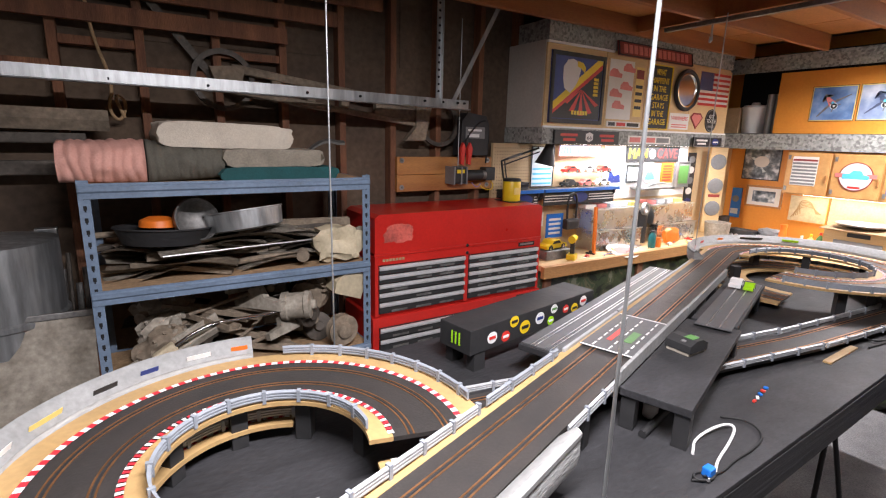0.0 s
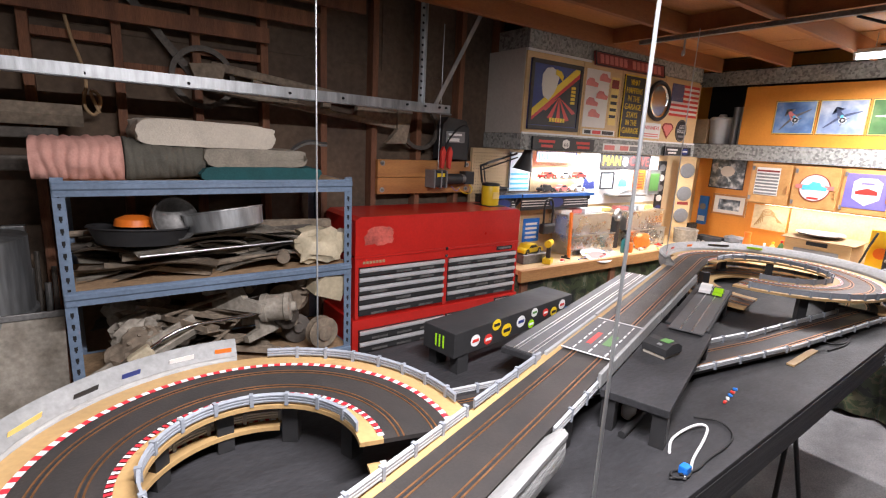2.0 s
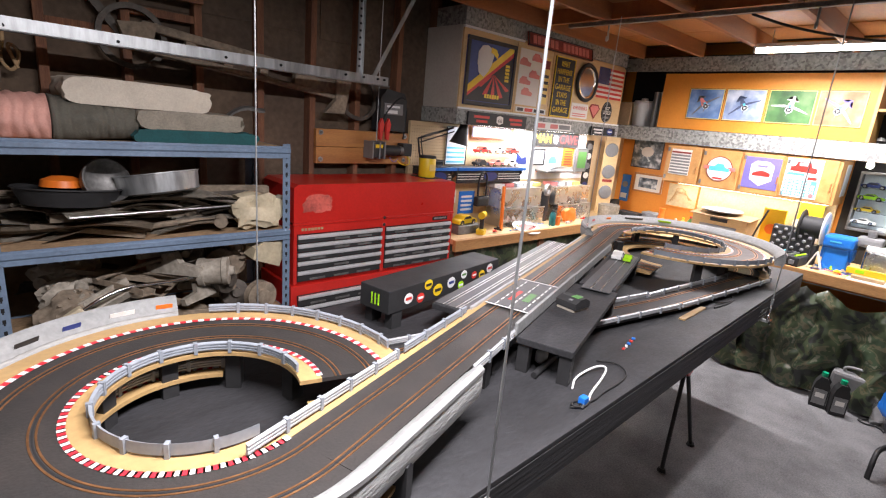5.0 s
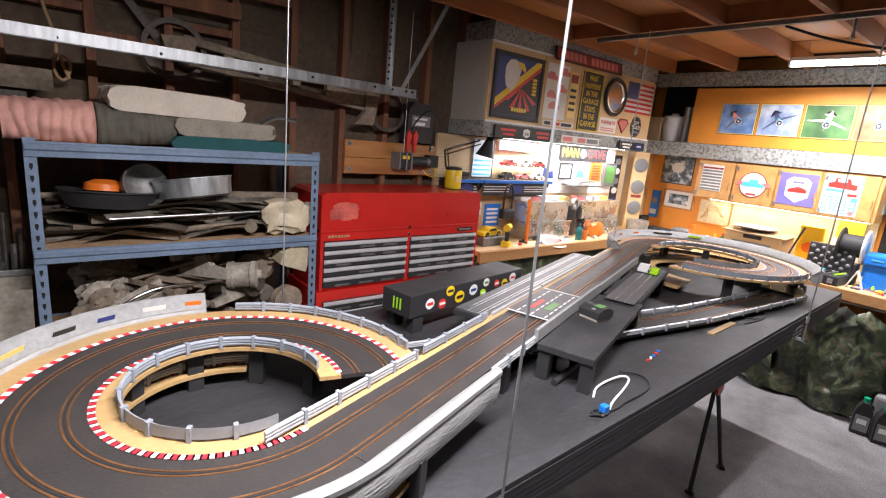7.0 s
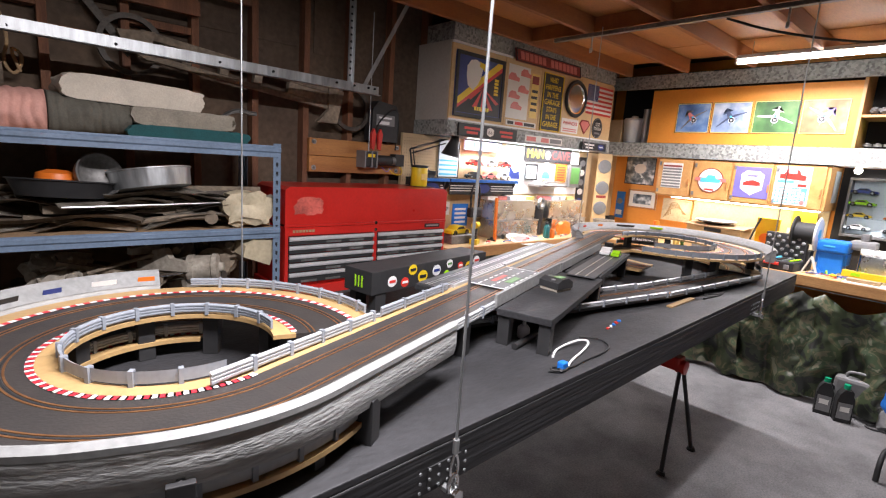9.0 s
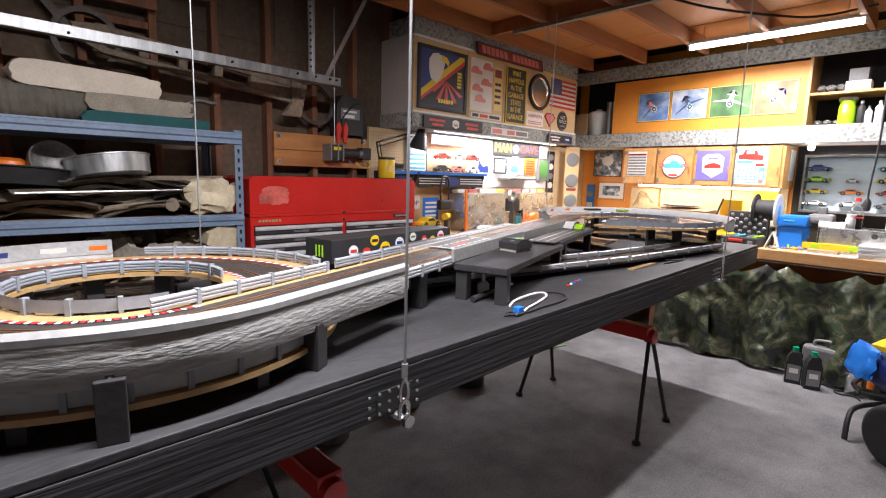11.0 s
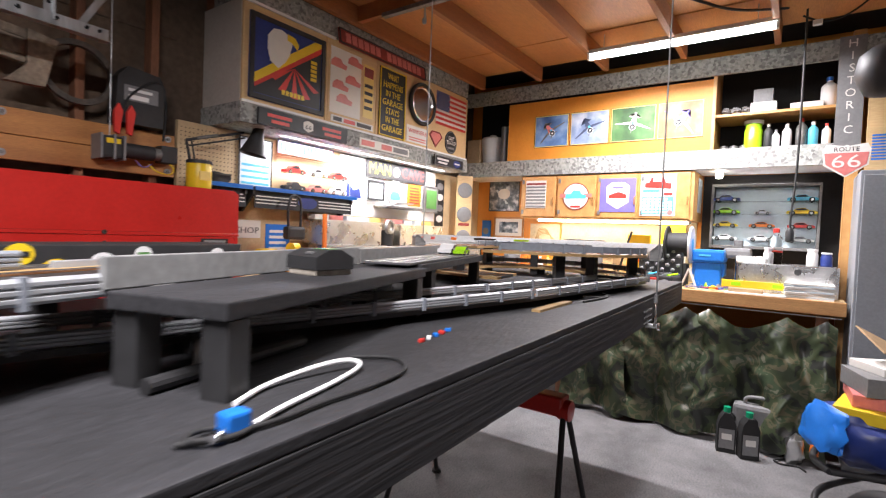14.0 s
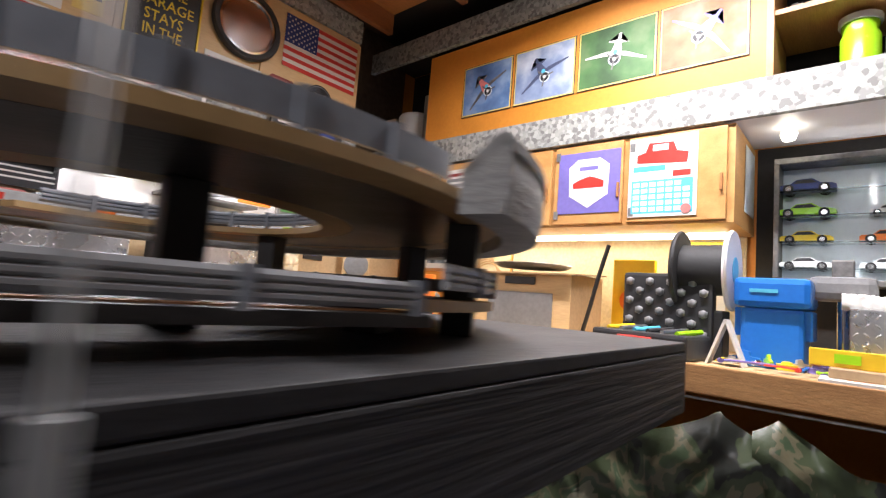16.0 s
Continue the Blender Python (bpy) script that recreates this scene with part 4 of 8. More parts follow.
# ---- sawhorses ----
def sawhorse(x, y0, y1, label):
    o = thing("sawhorse", label, "sawhorse", group="sawhorses")
    part("beam", box(x - 0.045, x + 0.045, y0, y1, 0.60, 0.688, bev=0.012), RED, o)
    for y in (y0, y1):
        part("end_bracket", lathe([(0.02, -0.03), (0.044, -0.026), (0.048, 0), (0.044, 0.026), (0.02, 0.03)], 16, m=T((x, y, 0.625)) @ Matrix.Rotation(radians(90), 4, "X")), RED, o, smooth=50)
        out = -0.06 if y == y0 else 0.06
        for s in (-1, 1):
            g = part("leg", rod((x + s * 0.025, y, 0.61), (x + s * 0.22, y + out, 0.012), 0.013, n=10), BLACK, o, "black tubular leg")
            part("rubber_foot", rod((x + s * 0.218, y + out, 0.02), (x + s * 0.223, y + out, 0.0), 0.022, 0.028, 12), RUBBER, g)
    return o


sawhorse(3.08, 0.88, 1.66, "red steel sawhorse with black legs under the table")
sawhorse(0.74, 0.86, 1.62, "red steel sawhorse with black legs under the table")


# ---- steel shelving with blankets and old car parts ----
SX0, SX1, SY0, SY1 = -0.125, 1.135, 2.44, 2.98
rack = thing("steel_shelving", "blue-grey slotted steel shelving unit crowded with old car parts", "shelf")
for x, s in ((SX0, 1), (SX1, -1)):
    for y, q in ((SY0, 1), (SY1, -1)):
        bm = bmesh.new()
        box(min(x, x + s * 0.042), max(x, x + s * 0.042), min(y, y + q * 0.003), max(y, y + q * 0.003), 0, 1.82, bm)
        box(min(x, x + s * 0.003), max(x, x + s * 0.003), min(y + q * 0.0035, y + q * 0.04), max(y + q * 0.0035, y + q * 0.04), 0, 1.82, bm)
        up = part("upright", bm, BLUESTEEL, rack)
        if y == SY0:
            hb = bmesh.new()
            for k in range(34):
                z = 0.1 + 0.05 * k
                box(x + s * 0.021 - 0.006, x + s * 0.021 + 0.006, y - 0.0012, y - 0.0002, z, z + 0.018, hb)
                box(x + s * 0.021 - 0.003, x + s * 0.021 + 0.003, y - 0.0012, y - 0.0002, z - 0.008, z, hb)
            part("keyhole_slot", hb, HOLE, up)
            part("rivet", rod((x + s * 0.021, y, 1.79), (x + s * 0.021, y - 0.004, 1.79), 0.007, n=10), GALV, up)
SHELVES = (0.19, 0.85, 1.33, 1.78)
for z in SHELVES:
    for y in (SY0 - 0.004, SY1 - 0.002):
        part("shelf_beam", sweep([(SX0 + 0.004, y, z), (SX1 - 0.004, y, z)], [(-0.001, -0.035), (0.003, -0.035), (0.003, -0.012), (0.010, -0.004), (0.010, 0.014), (0.003, 0.02), (0.003, 0.028), (-0.001, 0.028)]), BLUESTEEL, rack)
    for x in (SX0 + 0.006, SX1 - 0.012):
        part("end_beam", box(x, x + 0.006, SY0 + 0.045, SY1 - 0.045, z - 0.03, z + 0.02), BLUESTEEL, rack)
    part("shelf_board", box(SX0 + 0.014, SX1 - 0.014, SY0 + 0.006, SY1 - 0.008, z + 0.004, z + 0.02), PARTICLE, rack, "dusty particle-board shelf")


def folded(name, at, sx, sy, sz, material, label, layers=4, seed=1.0, cat="blanket"):
    """A folded cloth: stacked, sagging layers with rounded folds at one end."""
    bm = bmesh.new()
    n, m = 40, 14
    def fn(u, v):
        a = v * 6.2832
        cx, cy = math.cos(a), math.sin(a)
        px = math.copysign(abs(cx) ** 0.3, cx) * sx
        pz = math.copysign(abs(cy) ** 0.42, cy) * sz
        w = 1 + 0.05 * noise.noise((u * 4 + seed, a, seed)) - 0.03 * abs(math.sin(layers * math.asin(max(-1, min(1, pz / sz)))))
        sag = 0.07 * sz * noise.noise((u * 3, px * 6, seed))
        return Vector((px * w + 0.012 * noise.noise((u * 5, pz * 30, seed)), (u - 0.5) * 2 * sy, pz * (1 + 0.14 * noise.noise((px * 5, u * 3, seed + 4))) + sag - 0.011 * abs(noise.noise((px * 14 + u * 3, u * 7, seed))) - 0.006 * abs(noise.noise((px * 30, u * 16 + px * 9, seed + 2)))))
    cloth(0, 1, 0, 1, fn, n, 48, bm=bm)
    bmesh.ops.remove_doubles(bm, verts=bm.verts, dist=0.0008)
    ends = [e for e in bm.edges if e.is_boundary]
    bmesh.ops.holes_fill(bm, edges=ends)
    bmesh.ops.recalc_face_normals(bm, faces=bm.faces)
    return solo(name, bm, material, label, cat, at, smooth=60)


TOP = SHELVES[3] + 0.021


def quilt(at, half, r0, r1, material, label, seed):
    """A rolled, quilted moving blanket with stitched ridges."""
    bm = bmesh.new()
    def fn(u, v):
        a = v * 6.2832
        r = r0 + (r1 - r0) * u
        ridge = 0.006 * abs(math.sin(u * 26 + 0.8 * math.sin(a) + 1.6 * noise.noise((u * 3, a, seed)))) + 0.008 * noise.noise((u * 9, a * 2, seed + 7))
        k = r * (1 + 0.07 * noise.noise((math.cos(a) * 2, math.sin(a) * 2, u * 3 + seed))) + ridge
        z = math.sin(a) * k * 0.82
        if z < -r * 0.62:
            z = -r * 0.62
        return Vector(((u - 0.5) * 2 * half, math.cos(a) * k * 1.25, z))
    cloth(0, 1, 0, 1, fn, 90, 44, bm=bm)
    bmesh.ops.remove_doubles(bm, verts=bm.verts, dist=0.0008)
    bmesh.ops.holes_fill(bm, edges=[e for e in bm.edges if e.is_boundary])
    bmesh.ops.recalc_face_normals(bm, faces=bm.faces)
    return solo("rolled_blanket", bm, material, label, "blanket", at, smooth=70)


quilt(T((-0.03, 2.64, TOP + 0.075)), 0.155, 0.115, 0.125, PINK, "dusty pink quilted moving blanket rolled up on the top shelf", 1.0)
quilt(T((0.285, 2.64, TOP + 0.075)), 0.155, 0.125, 0.10, OLIVE, "olive-grey quilted moving blanket rolled up on the top shelf", 5.0)
folded("folded_canvas", T((0.47, 2.72, TOP + 0.205)) @ pose(0, 0, 0, 0, 1.5, 3), 0.30, 0.17, 0.058, CREAM, "folded cream canvas drop cloth on the blankets", 3, 2.0, "canvas")
folded("folded_canvas", T((0.67, 2.66, TOP + 0.106)), 0.24, 0.17, 0.042, KHAKI, "folded stained grey canvas on the teal cloth", 3, 8.0, "canvas")
folded("folded_cloth", T((0.70, 2.64, TOP + 0.033)), 0.285, 0.16, 0.032, TEAL, "folded dark teal cloth on the top shelf", 3, 11.0, "cloth")
arch = thing("fender_arch", "curved grey metal fender piece standing on the top shelf", "car part")
part("arch", sweep([(0.80 + 0.28 * f, 2.72 - 0.06 * f, TOP + 0.02 + 0.16 * math.sin(min(1, f * 1.15) * 1.9)) for f in [k / 16 for k in range(17)]], [(-0.04, -0.004), (0.04, -0.004), (0.045, 0.008), (0.0, 0.02), (-0.045, 0.008)]), DULLMETAL, arch, smooth=50)


# old parts heaped on the middle and lower shelves
def junk(kind, at, s, material, label, seed):
    bm = bmesh.new()
    if kind == "plate":
        cloth(-1, 1, -1, 1, lambda u, v: Vector((u * s * 1.3, v * s * 0.5 * (1 + 0.3 * math.sin(u * 3 + seed)), s * 0.16 * math.sin(u * 2.2 + seed) + 0.05 * s * math.sin(v * 5 + seed))), 16, 8, 0.004, bm)
    elif kind == "rod":
        wire([(-s * 1.5, 0, 0), (-s * 0.5, 0.1 * s, 0.12 * s * math.sin(seed)), (s * 0.6, 0, 0.06 * s), (s * 1.5, 0.2 * s * math.cos(seed), 0)], s * 0.07, 8, bm)
        rod((s * 1.45, -0.05 * s, 0), (s * 1.45, 0.16 * s, 0), s * 0.15, n=10, bm=bm)
    elif kind == "pulley":
        lathe([(s * 0.2, -s * 0.2), (s * 0.55, -s * 0.2), (s * 0.5, -s * 0.05), (s * 0.55, s * 0.12), (s * 0.3, s * 0.14), (s * 0.26, s * 0.26), (s * 0.1, s * 0.3)], 22, bm)
    elif kind == "drum":
        lathe([(s * 0.3, -s * 0.55), (s * 0.5, -s * 0.5), (s * 0.52, -s * 0.3), (s * 0.47, -s * 0.28), (s * 0.47, s * 0.3), (s * 0.52, s * 0.34), (s * 0.5, s * 0.5), (s * 0.2, s * 0.55), (s * 0.16, s * 0.7)], 22, bm)
    elif kind == "case":
        blob(s * 0.8, s * 0.5, s * 0.42, seed, 0.55, 3, bm, freq=2.6)
        rod((s * 0.4, -s * 0.3, s * 0.1), (s * 0.7, -s * 0.75, s * 0.12), s * 0.16, n=12, bm=bm)
        rod((-s * 0.3, -s * 0.3, 0), (-s * 0.35, -s * 0.65, 0.1 * s), s * 0.2, n=12, bm=bm)
        for k in range(3):
            rod((s * (k * 0.4 - 0.4), 0, s * 0.3), (s * (k * 0.4 - 0.4), -0.1 * s, s * 0.52), s * 0.06, n=6, bm=bm)
    elif kind == "channel":
        sweep([(-s * 1.6, 0, 0), (0, 0, 0.03 * s), (s * 1.6, 0, 0)], [(-0.22 * s, 0), (0.22 * s, 0), (0.25 * s, 0.18 * s), (0.2 * s, 0.19 * s), (0.16 * s, 0.05 * s), (-0.16 * s, 0.05 * s), (-0.2 * s, 0.19 * s), (-0.25 * s, 0.18 * s)], bm)
    elif kind == "pan":
        lathe([(s * 0.1, 0.0), (s * 0.86, 0.0), (s * 0.96, s * 0.05), (s, s * 0.50), (s * 1.03, s * 0.51), (s * 1.03, s * 0.54), (s * 0.97, s * 0.53), (s * 0.93, s * 0.09), (s * 0.1, s * 0.05)], 40, bm)
    elif kind == "bracket":
        outline([(-s, 0), (s * 0.9, -0.1 * s), (s, 0.2 * s), (s * 0.3, 0.34 * s), (0.1 * s, 0.7 * s), (-0.35 * s, 0.62 * s), (-0.4 * s, 0.3 * s), (-s, 0.25 * s)], 0.25 * s, bm)
    names = {"plate": "body_panel_scrap", "rod": "linkage_rod", "pulley": "pulley", "drum": "generator", "case": "gear_casing", "channel": "metal_channel", "pan": "air_cleaner_pan", "bracket": "engine_bracket"}
    cats = {"plate": "sheet metal", "rod": "linkage", "pulley": "pulley", "drum": "generator", "case": "gear case", "channel": "metal channel", "pan": "pan", "bracket": "bracket"}
    return solo(names[kind], bm, material, label, cats[kind], at, "car parts on the shelves", smooth=42)


rng = random.Random(7)
M2, M1 = SHELVES[2] + 0.021, SHELVES[1] + 0.021
LAB = {"plate": "dusty bent sheet-metal scrap on the shelf", "rod": "dusty steel linkage rod among the parts", "pulley": "dusty grooved pulley among the parts", "drum": "old cylindrical generator among the parts",
       "case": "old cast gear casing among the parts", "channel": "dusty folded metal channel on the shelf", "pan": "round ribbed metal pan on the parts", "bracket": "heavy dusty engine bracket on the shelf"}
mats = (DUST, DUSTPALE, DUST, DUSTDARK, DUST, DUSTPALE)
for k in range(46):
    x = SX0 + 0.12 + (SX1 - SX0 - 0.24) * ((k * 0.618) % 1)
    kind = ("plate", "plate", "channel", "plate", "rod")[k % 5]
    s = rng.uniform(0.13, 0.22)
    z = M2 + 0.012 + 0.017 * (k // 4) * (1.0 if k < 36 else 0.6)
    x = min(max(x, SX0 + 1.35 * s + 0.03), SX1 - 1.35 * s - 0.03)
    junk(kind, T((x, rng.uniform(2.56, 2.84), z + 0.012)) @ pose(0, 0, 0, rng.uniform(-9, 9), rng.uniform(-9, 9), rng.uniform(-26, 26)), s, mats[k % 6], LAB[kind], k * 1.3)
for k in range(44):
    x = SX0 + 0.12 + (SX1 - SX0 - 0.26) * ((k * 0.618 + 0.2) % 1)
    kind = ("case", "bracket", "plate", "pulley", "rod", "case", "drum", "channel")[k % 8]
    s = rng.uniform(0.12, 0.175)
    lay = k // 9
    z = M1 + 0.055 + 0.07 * lay * (0.7 if x < 0.35 else 1.0)
    if kind in ("plate", "channel", "rod"):
        z -= 0.03
    x = min(max(x, SX0 + 1.4 * s + 0.03), SX1 - 1.2 * s - 0.05)
    tilt = pose(0, 0, 0, rng.uniform(40, 95) if kind in ("pulley", "drum") else rng.uniform(-20, 20), rng.uniform(-20, 20), rng.uniform(-60, 60))
    junk(kind, T((x, rng.uniform(2.55, 2.82), z)) @ tilt, s, (DUST, DUSTPALE, DUSTDARK, DUST)[k % 4], LAB[kind], k * 2.1)
junk("pan", T((0.54, 2.62, M2 + 0.195)) @ pose(0, 0, 0, -9, -6, 0), 0.185, GALV, "round ribbed grey metal pan lying on the parts", 1)
junk("drum", T((0.74, 2.50, M1 + 0.27)) @ pose(0, 0, 0, 86, 0, 62), 0.145, DUSTPALE, "old cylindrical generator on the heap", 1)
junk("pulley", T((0.97, 2.445, M1 + 0.11)) @ pose(0, 0, 0, 88, 0, 8), 0.155, DUST, "dusty grooved pulley facing the aisle", 3)
junk("channel", T((0.08, 2.47, M1 + 0.10)) @ pose(0, 0, 0, 14, -22, 14), 0.21, DUSTPALE, "long dusty folded metal channel on the shelf", 3)
tub = thing("parts_tub", "black plastic tub with an orange lid on the middle shelf", "tub", T((0.17, 2.63, M2 + 0.15)) @ pose(0, 0, 0, -4, 3, 0))
part("tub", lathe([(0.10, 0), (0.17, 0.006), (0.2, 0.075), (0.21, 0.078), (0.205, 0.084), (0.19, 0.08), (0.16, 0.014)], 30), BLACK, tub, smooth=40)
part("orange_lid", lathe([(0.01, 0.085), (0.085, 0.08), (0.08, 0.11), (0.04, 0.128), (0.01, 0.13)], 20, m=T((-0.02, 0.02, 0))), SAFETY, tub, smooth=50)
bowl = solo("headlight_bowl", lathe([(0.03, -0.05), (0.07, -0.04), (0.098, 0.0), (0.104, 0.045), (0.098, 0.05), (0.09, 0.0), (0.06, -0.03), (0.02, -0.038)], 28), DULLMETAL, "black metal headlight bowl tipped on its side", "headlight bowl", T((0.30, 2.60, M2 + 0.255)) @ pose(0, 0, 0, 68, 22, 10), smooth=50)
sh = thing("gear_shifter", "chrome bent gear lever with ivory shift housing", "gear lever")
part("lever", wire([(0.16, 2.43, M1 + 0.19), (0.24, 2.44, M1 + 0.235), (0.34, 2.46, M1 + 0.262), (0.5, 2.48, M1 + 0.252), (0.64, 2.5, M1 + 0.25), (0.74, 2.5, M1 + 0.285), (0.77, 2.5, M1 + 0.295)], 0.0085), CHROME, sh, smooth=60)
part("housing", box(-0.05, 0.05, -0.022, 0.022, -0.03, 0.025, m=T((0.12, 2.43, M1 + 0.165)) @ pose(0, 0, 0, 0, -32, 0), bev=0.01), FLESHBONE, sh)
part("knob", lathe([(0.004, -0.012), (0.013, -0.008), (0.014, 0.008), (0.006, 0.014)], 14, m=T((0.77, 2.5, M1 + 0.297)) @ pose(0, 0, 0, 0, 70, 0)), CHROME, sh, smooth=60)
solo("ivory_block", outline([(-0.07, 0), (0.07, -0.02), (0.075, 0.06), (0.05, 0.1), (-0.03, 0.11), (-0.075, 0.05)], 0.08), FLESHBONE, "ivory moulded block on the parts heap", "moulding", T((1.0, 2.56, M1 + 0.315)) @ pose(0, 0, 0, 8, 14, 10) @ Matrix.Scale(1.25, 4))
solo("carved_block", blob(0.13, 0.075, 0.095, 4.0, 0.5, 3, freq=2.4), FLESHBONE, "cream plastic housing on the middle shelf", "housing", T((0.98, 2.52, M2 + 0.10)), smooth=50)
solo("long_rod", rod((0.15, 2.46, M2 + 0.125), (1.1, 2.50, M2 + 0.145), 0.006), BRUSHED, "thin bright metal rod lying across the parts", "rod")

# ---- left of the shelving ----
panel = thing("steel_sheet", "large dusty grey steel panel leaning beside the shelving", "panel", T((-0.42, 2.50, 0.0)) @ pose(0, 0, 0, -9, 2, 4))
part("sheet", box(-0.28, 0.25, -0.008, 0.008, 0, 1.2, bev=0.004), DUSTPALE, panel)
part("rim", box(-0.29, 0.26, -0.014, 0.014, 1.201, 1.23, bev=0.004), DULLMETAL, panel)
drumT = thing("metal_drum", "tall dull galvanised drum behind the panel", "drum", T((-0.50, 2.90, 0)))
part("shell", lathe([(0.24, 0), (0.25, 0.02), (0.25, 1.15), (0.262, 1.16), (0.262, 1.18), (0.25, 1.19), (0.25, 1.52), (0.02, 1.54)], 36), GALV, drumT, smooth=40)
outlet = thing("wall_outlet", "grey metal double wall outlet with a black plug", "outlet", T((-0.32, 3.10, 1.46)))
part("box", box(-0.045, 0.045, 0, 0.05, -0.07, 0.07, bev=0.004), GALV, outlet)
for z in (-0.03, 0.03):
    part("socket", box(-0.018, 0.018, -0.004, 0.0, z - 0.018, z + 0.018, bev=0.003), BLACK, outlet)
part("plug", box(-0.02, 0.02, -0.045, -0.005, -0.055, -0.008, bev=0.004), RUBBER, outlet)
for k in range(5):
    solo("leaning_bar", rod((-0.33 + 0.035 * k, 2.75 + 0.03 * k, 0.01), (-0.30 + 0.03 * k, 3.05, 1.25 + 0.08 * (k % 3)), 0.011 + 0.004 * (k % 2), n=8), (DUSTDARK, DULLMETAL)[k % 2], "long steel bar leaning on the wall", "bar", group="bars leaning on the wall")
solo("hanging_rope", wire([(-0.05, 3.09, 2.95), (-0.04, 3.08, 2.5), (0.04, 3.08, 2.24), (0.0, 3.07, 2.12), (0.05, 3.07, 2.05), (0.09, 3.08, 2.16), (0.03, 3.07, 2.2), (0.07, 3.07, 2.08)], 0.008), CARD, "frayed brown rope knotted on a nail", "rope", smooth=60)
hang = thing("hose_ring", "black rubber belt hanging on the studs", "belt", T((0.55, 3.08, 2.30)))
part("belt", sweep(ring(Vector((0, 0, 0)), 0.15, 0, 354, 0, 40), flat(-0.014, 0.014, -0.012, 0.012), closed=True), DUSTDARK, hang, smooth=60)
hang.matrix_world = T((0.55, 3.08, 2.30)) @ pose(0, 0, 0, 90, 0, 0)
h2 = copy_thing(hang, T((1.95, 3.08, 2.12)) @ pose(0, 0, 0, 84, 0, 0))
man = thing("grille_beam", "long grey-brown pressed metal grille beam hung on the studs", "grille", T((1.12, 3.05, 2.22)) @ pose(0, 0, 0, 0, 7, 0))
gb = bmesh.new()
box(-0.55, 0.62, -0.03, 0.02, 0.055, 0.10, gb, bev=0.012)
box(-0.55, 0.62, -0.03, 0.02, -0.055, -0.02, gb, bev=0.01)
for x in (-0.55, -0.33, -0.12, 0.09, 0.32):
    box(x, x + 0.05, -0.028, 0.018, -0.019, 0.054, gb)
box(0.37, 0.62, -0.028, 0.018, -0.019, 0.054, gb)
part("beam", gb, DUST, man)
part("bracket", outline([(0.55, -0.16), (0.70, -0.14), (0.72, 0.09), (0.6, 0.1), (0.62, -0.06)], 0.05), DUST, man)
part("left_bracket", outline([(-0.62, -0.02), (-0.5, -0.06), (-0.48, 0.1), (-0.66, 0.06)], 0.05), DUST, man)
for z, y in ((1.95, 3.02), (1.80, 3.03), (2.02, 2.98)):
    solo("trim_strip", box(-1.5, -0.1, y, y + 0.03, z, z + 0.05 + 0.02 * (z < 1.9), bev=0.008), DUSTDARK, "long dusty trim strip stored along the wall", "trim strip", group="stored trim strips")
solo("bumper", sweep([(-1.4, 2.9, 2.06), (-0.8, 2.95, 2.07), (0.0, 3.0, 2.06)], [(-0.03, -0.04), (0.01, -0.05), (0.035, 0), (0.01, 0.05), (-0.03, 0.04)]), DUST, "dusty old bumper stored along the wall", "bumper", smooth=50)
for k in range(3):
    solo("stored_plank", box(-1.9 + 0.2 * k, 0.9 + 0.3 * k, 3.04, 3.075, 2.52 + 0.13 * k, 2.60 + 0.13 * k), STUD, "old plank nailed along the studs", "plank", group="stored planks")

# ---- red tool chest ----
CX0, CX1, CY0, CY1 = 1.245, 2.565, 2.62, 3.08
chest = thing("tool_chest", "red enamel two-stage tool chest with silver drawer fronts and closed lid", "tool chest")
part("lid", outline([(CX0, 1.335), (CX1, 1.335), (CX1, 1.55), (CX1 - 0.03, 1.57), (CX0 + 0.03, 1.57), (CX0, 1.55)], 0.44, m=T((0, 3.06, 0))), RED, chest)
part("lid_lip", box(CX0 - 0.004, CX1 + 0.004, CY0 - 0.004, CY0 + 0.012, 1.318, 1.334, bev=0.003), RED, chest)
part("upper_body", box(CX0, CX1, CY0 + 0.012, 3.06, 0.94, 1.317, bev=0.006), RED, chest)
for s, x in ((-1, CX0), (1, CX1)):
    part("upper_frame_side", box(x - (0.0 if s < 0 else 0.022), x + (0.022 if s < 0 else 0.0), CY0, CY0 + 0.0115, 0.94, 1.317), RED, chest)
part("upper_frame_middle", box(1.895, 1.925, CY0, CY0 + 0.0115, 0.94, 1.317), RED, chest)
part("upper_frame_top", box(CX0 + 0.023, CX1 - 0.023, CY0 + 0.001, CY0 + 0.0115, 1.265, 1.316), RED, chest)
part("lower_body", box(CX0 - 0.02, CX1 + 0.02, CY0 - 0.01, 3.07, 0.08, 0.935, bev=0.006), RED, chest)


def drawer(x0, x1, z0, z1, y):
    d = part("drawer", box(x0, x1, y - 0.010, y + 0.02, z0, z1, bev=0.003), BLACK, chest, "black drawer front with a silver pull strip")
    part("pull_strip", sweep([(x0, y - 0.012, z1 - 0.012), (x1, y - 0.012, z1 - 0.012)], [(-0.002, -0.014), (0.005, -0.015), (0.009, -0.006), (0.008, 0.009), (-0.002, 0.011)]), BRIGHTALU, d, "satin aluminium pull strip")
    for q in (0.22, 0.5, 0.78):
        if rng.random() < 0.8:
            cx = x0 + (x1 - x0) * q
            part("label_holder", box(cx - 0.055, cx + 0.055, y - 0.0125, y - 0.0105, z0 + 0.003, z0 + 0.017), DULLMETAL, d)
    return d


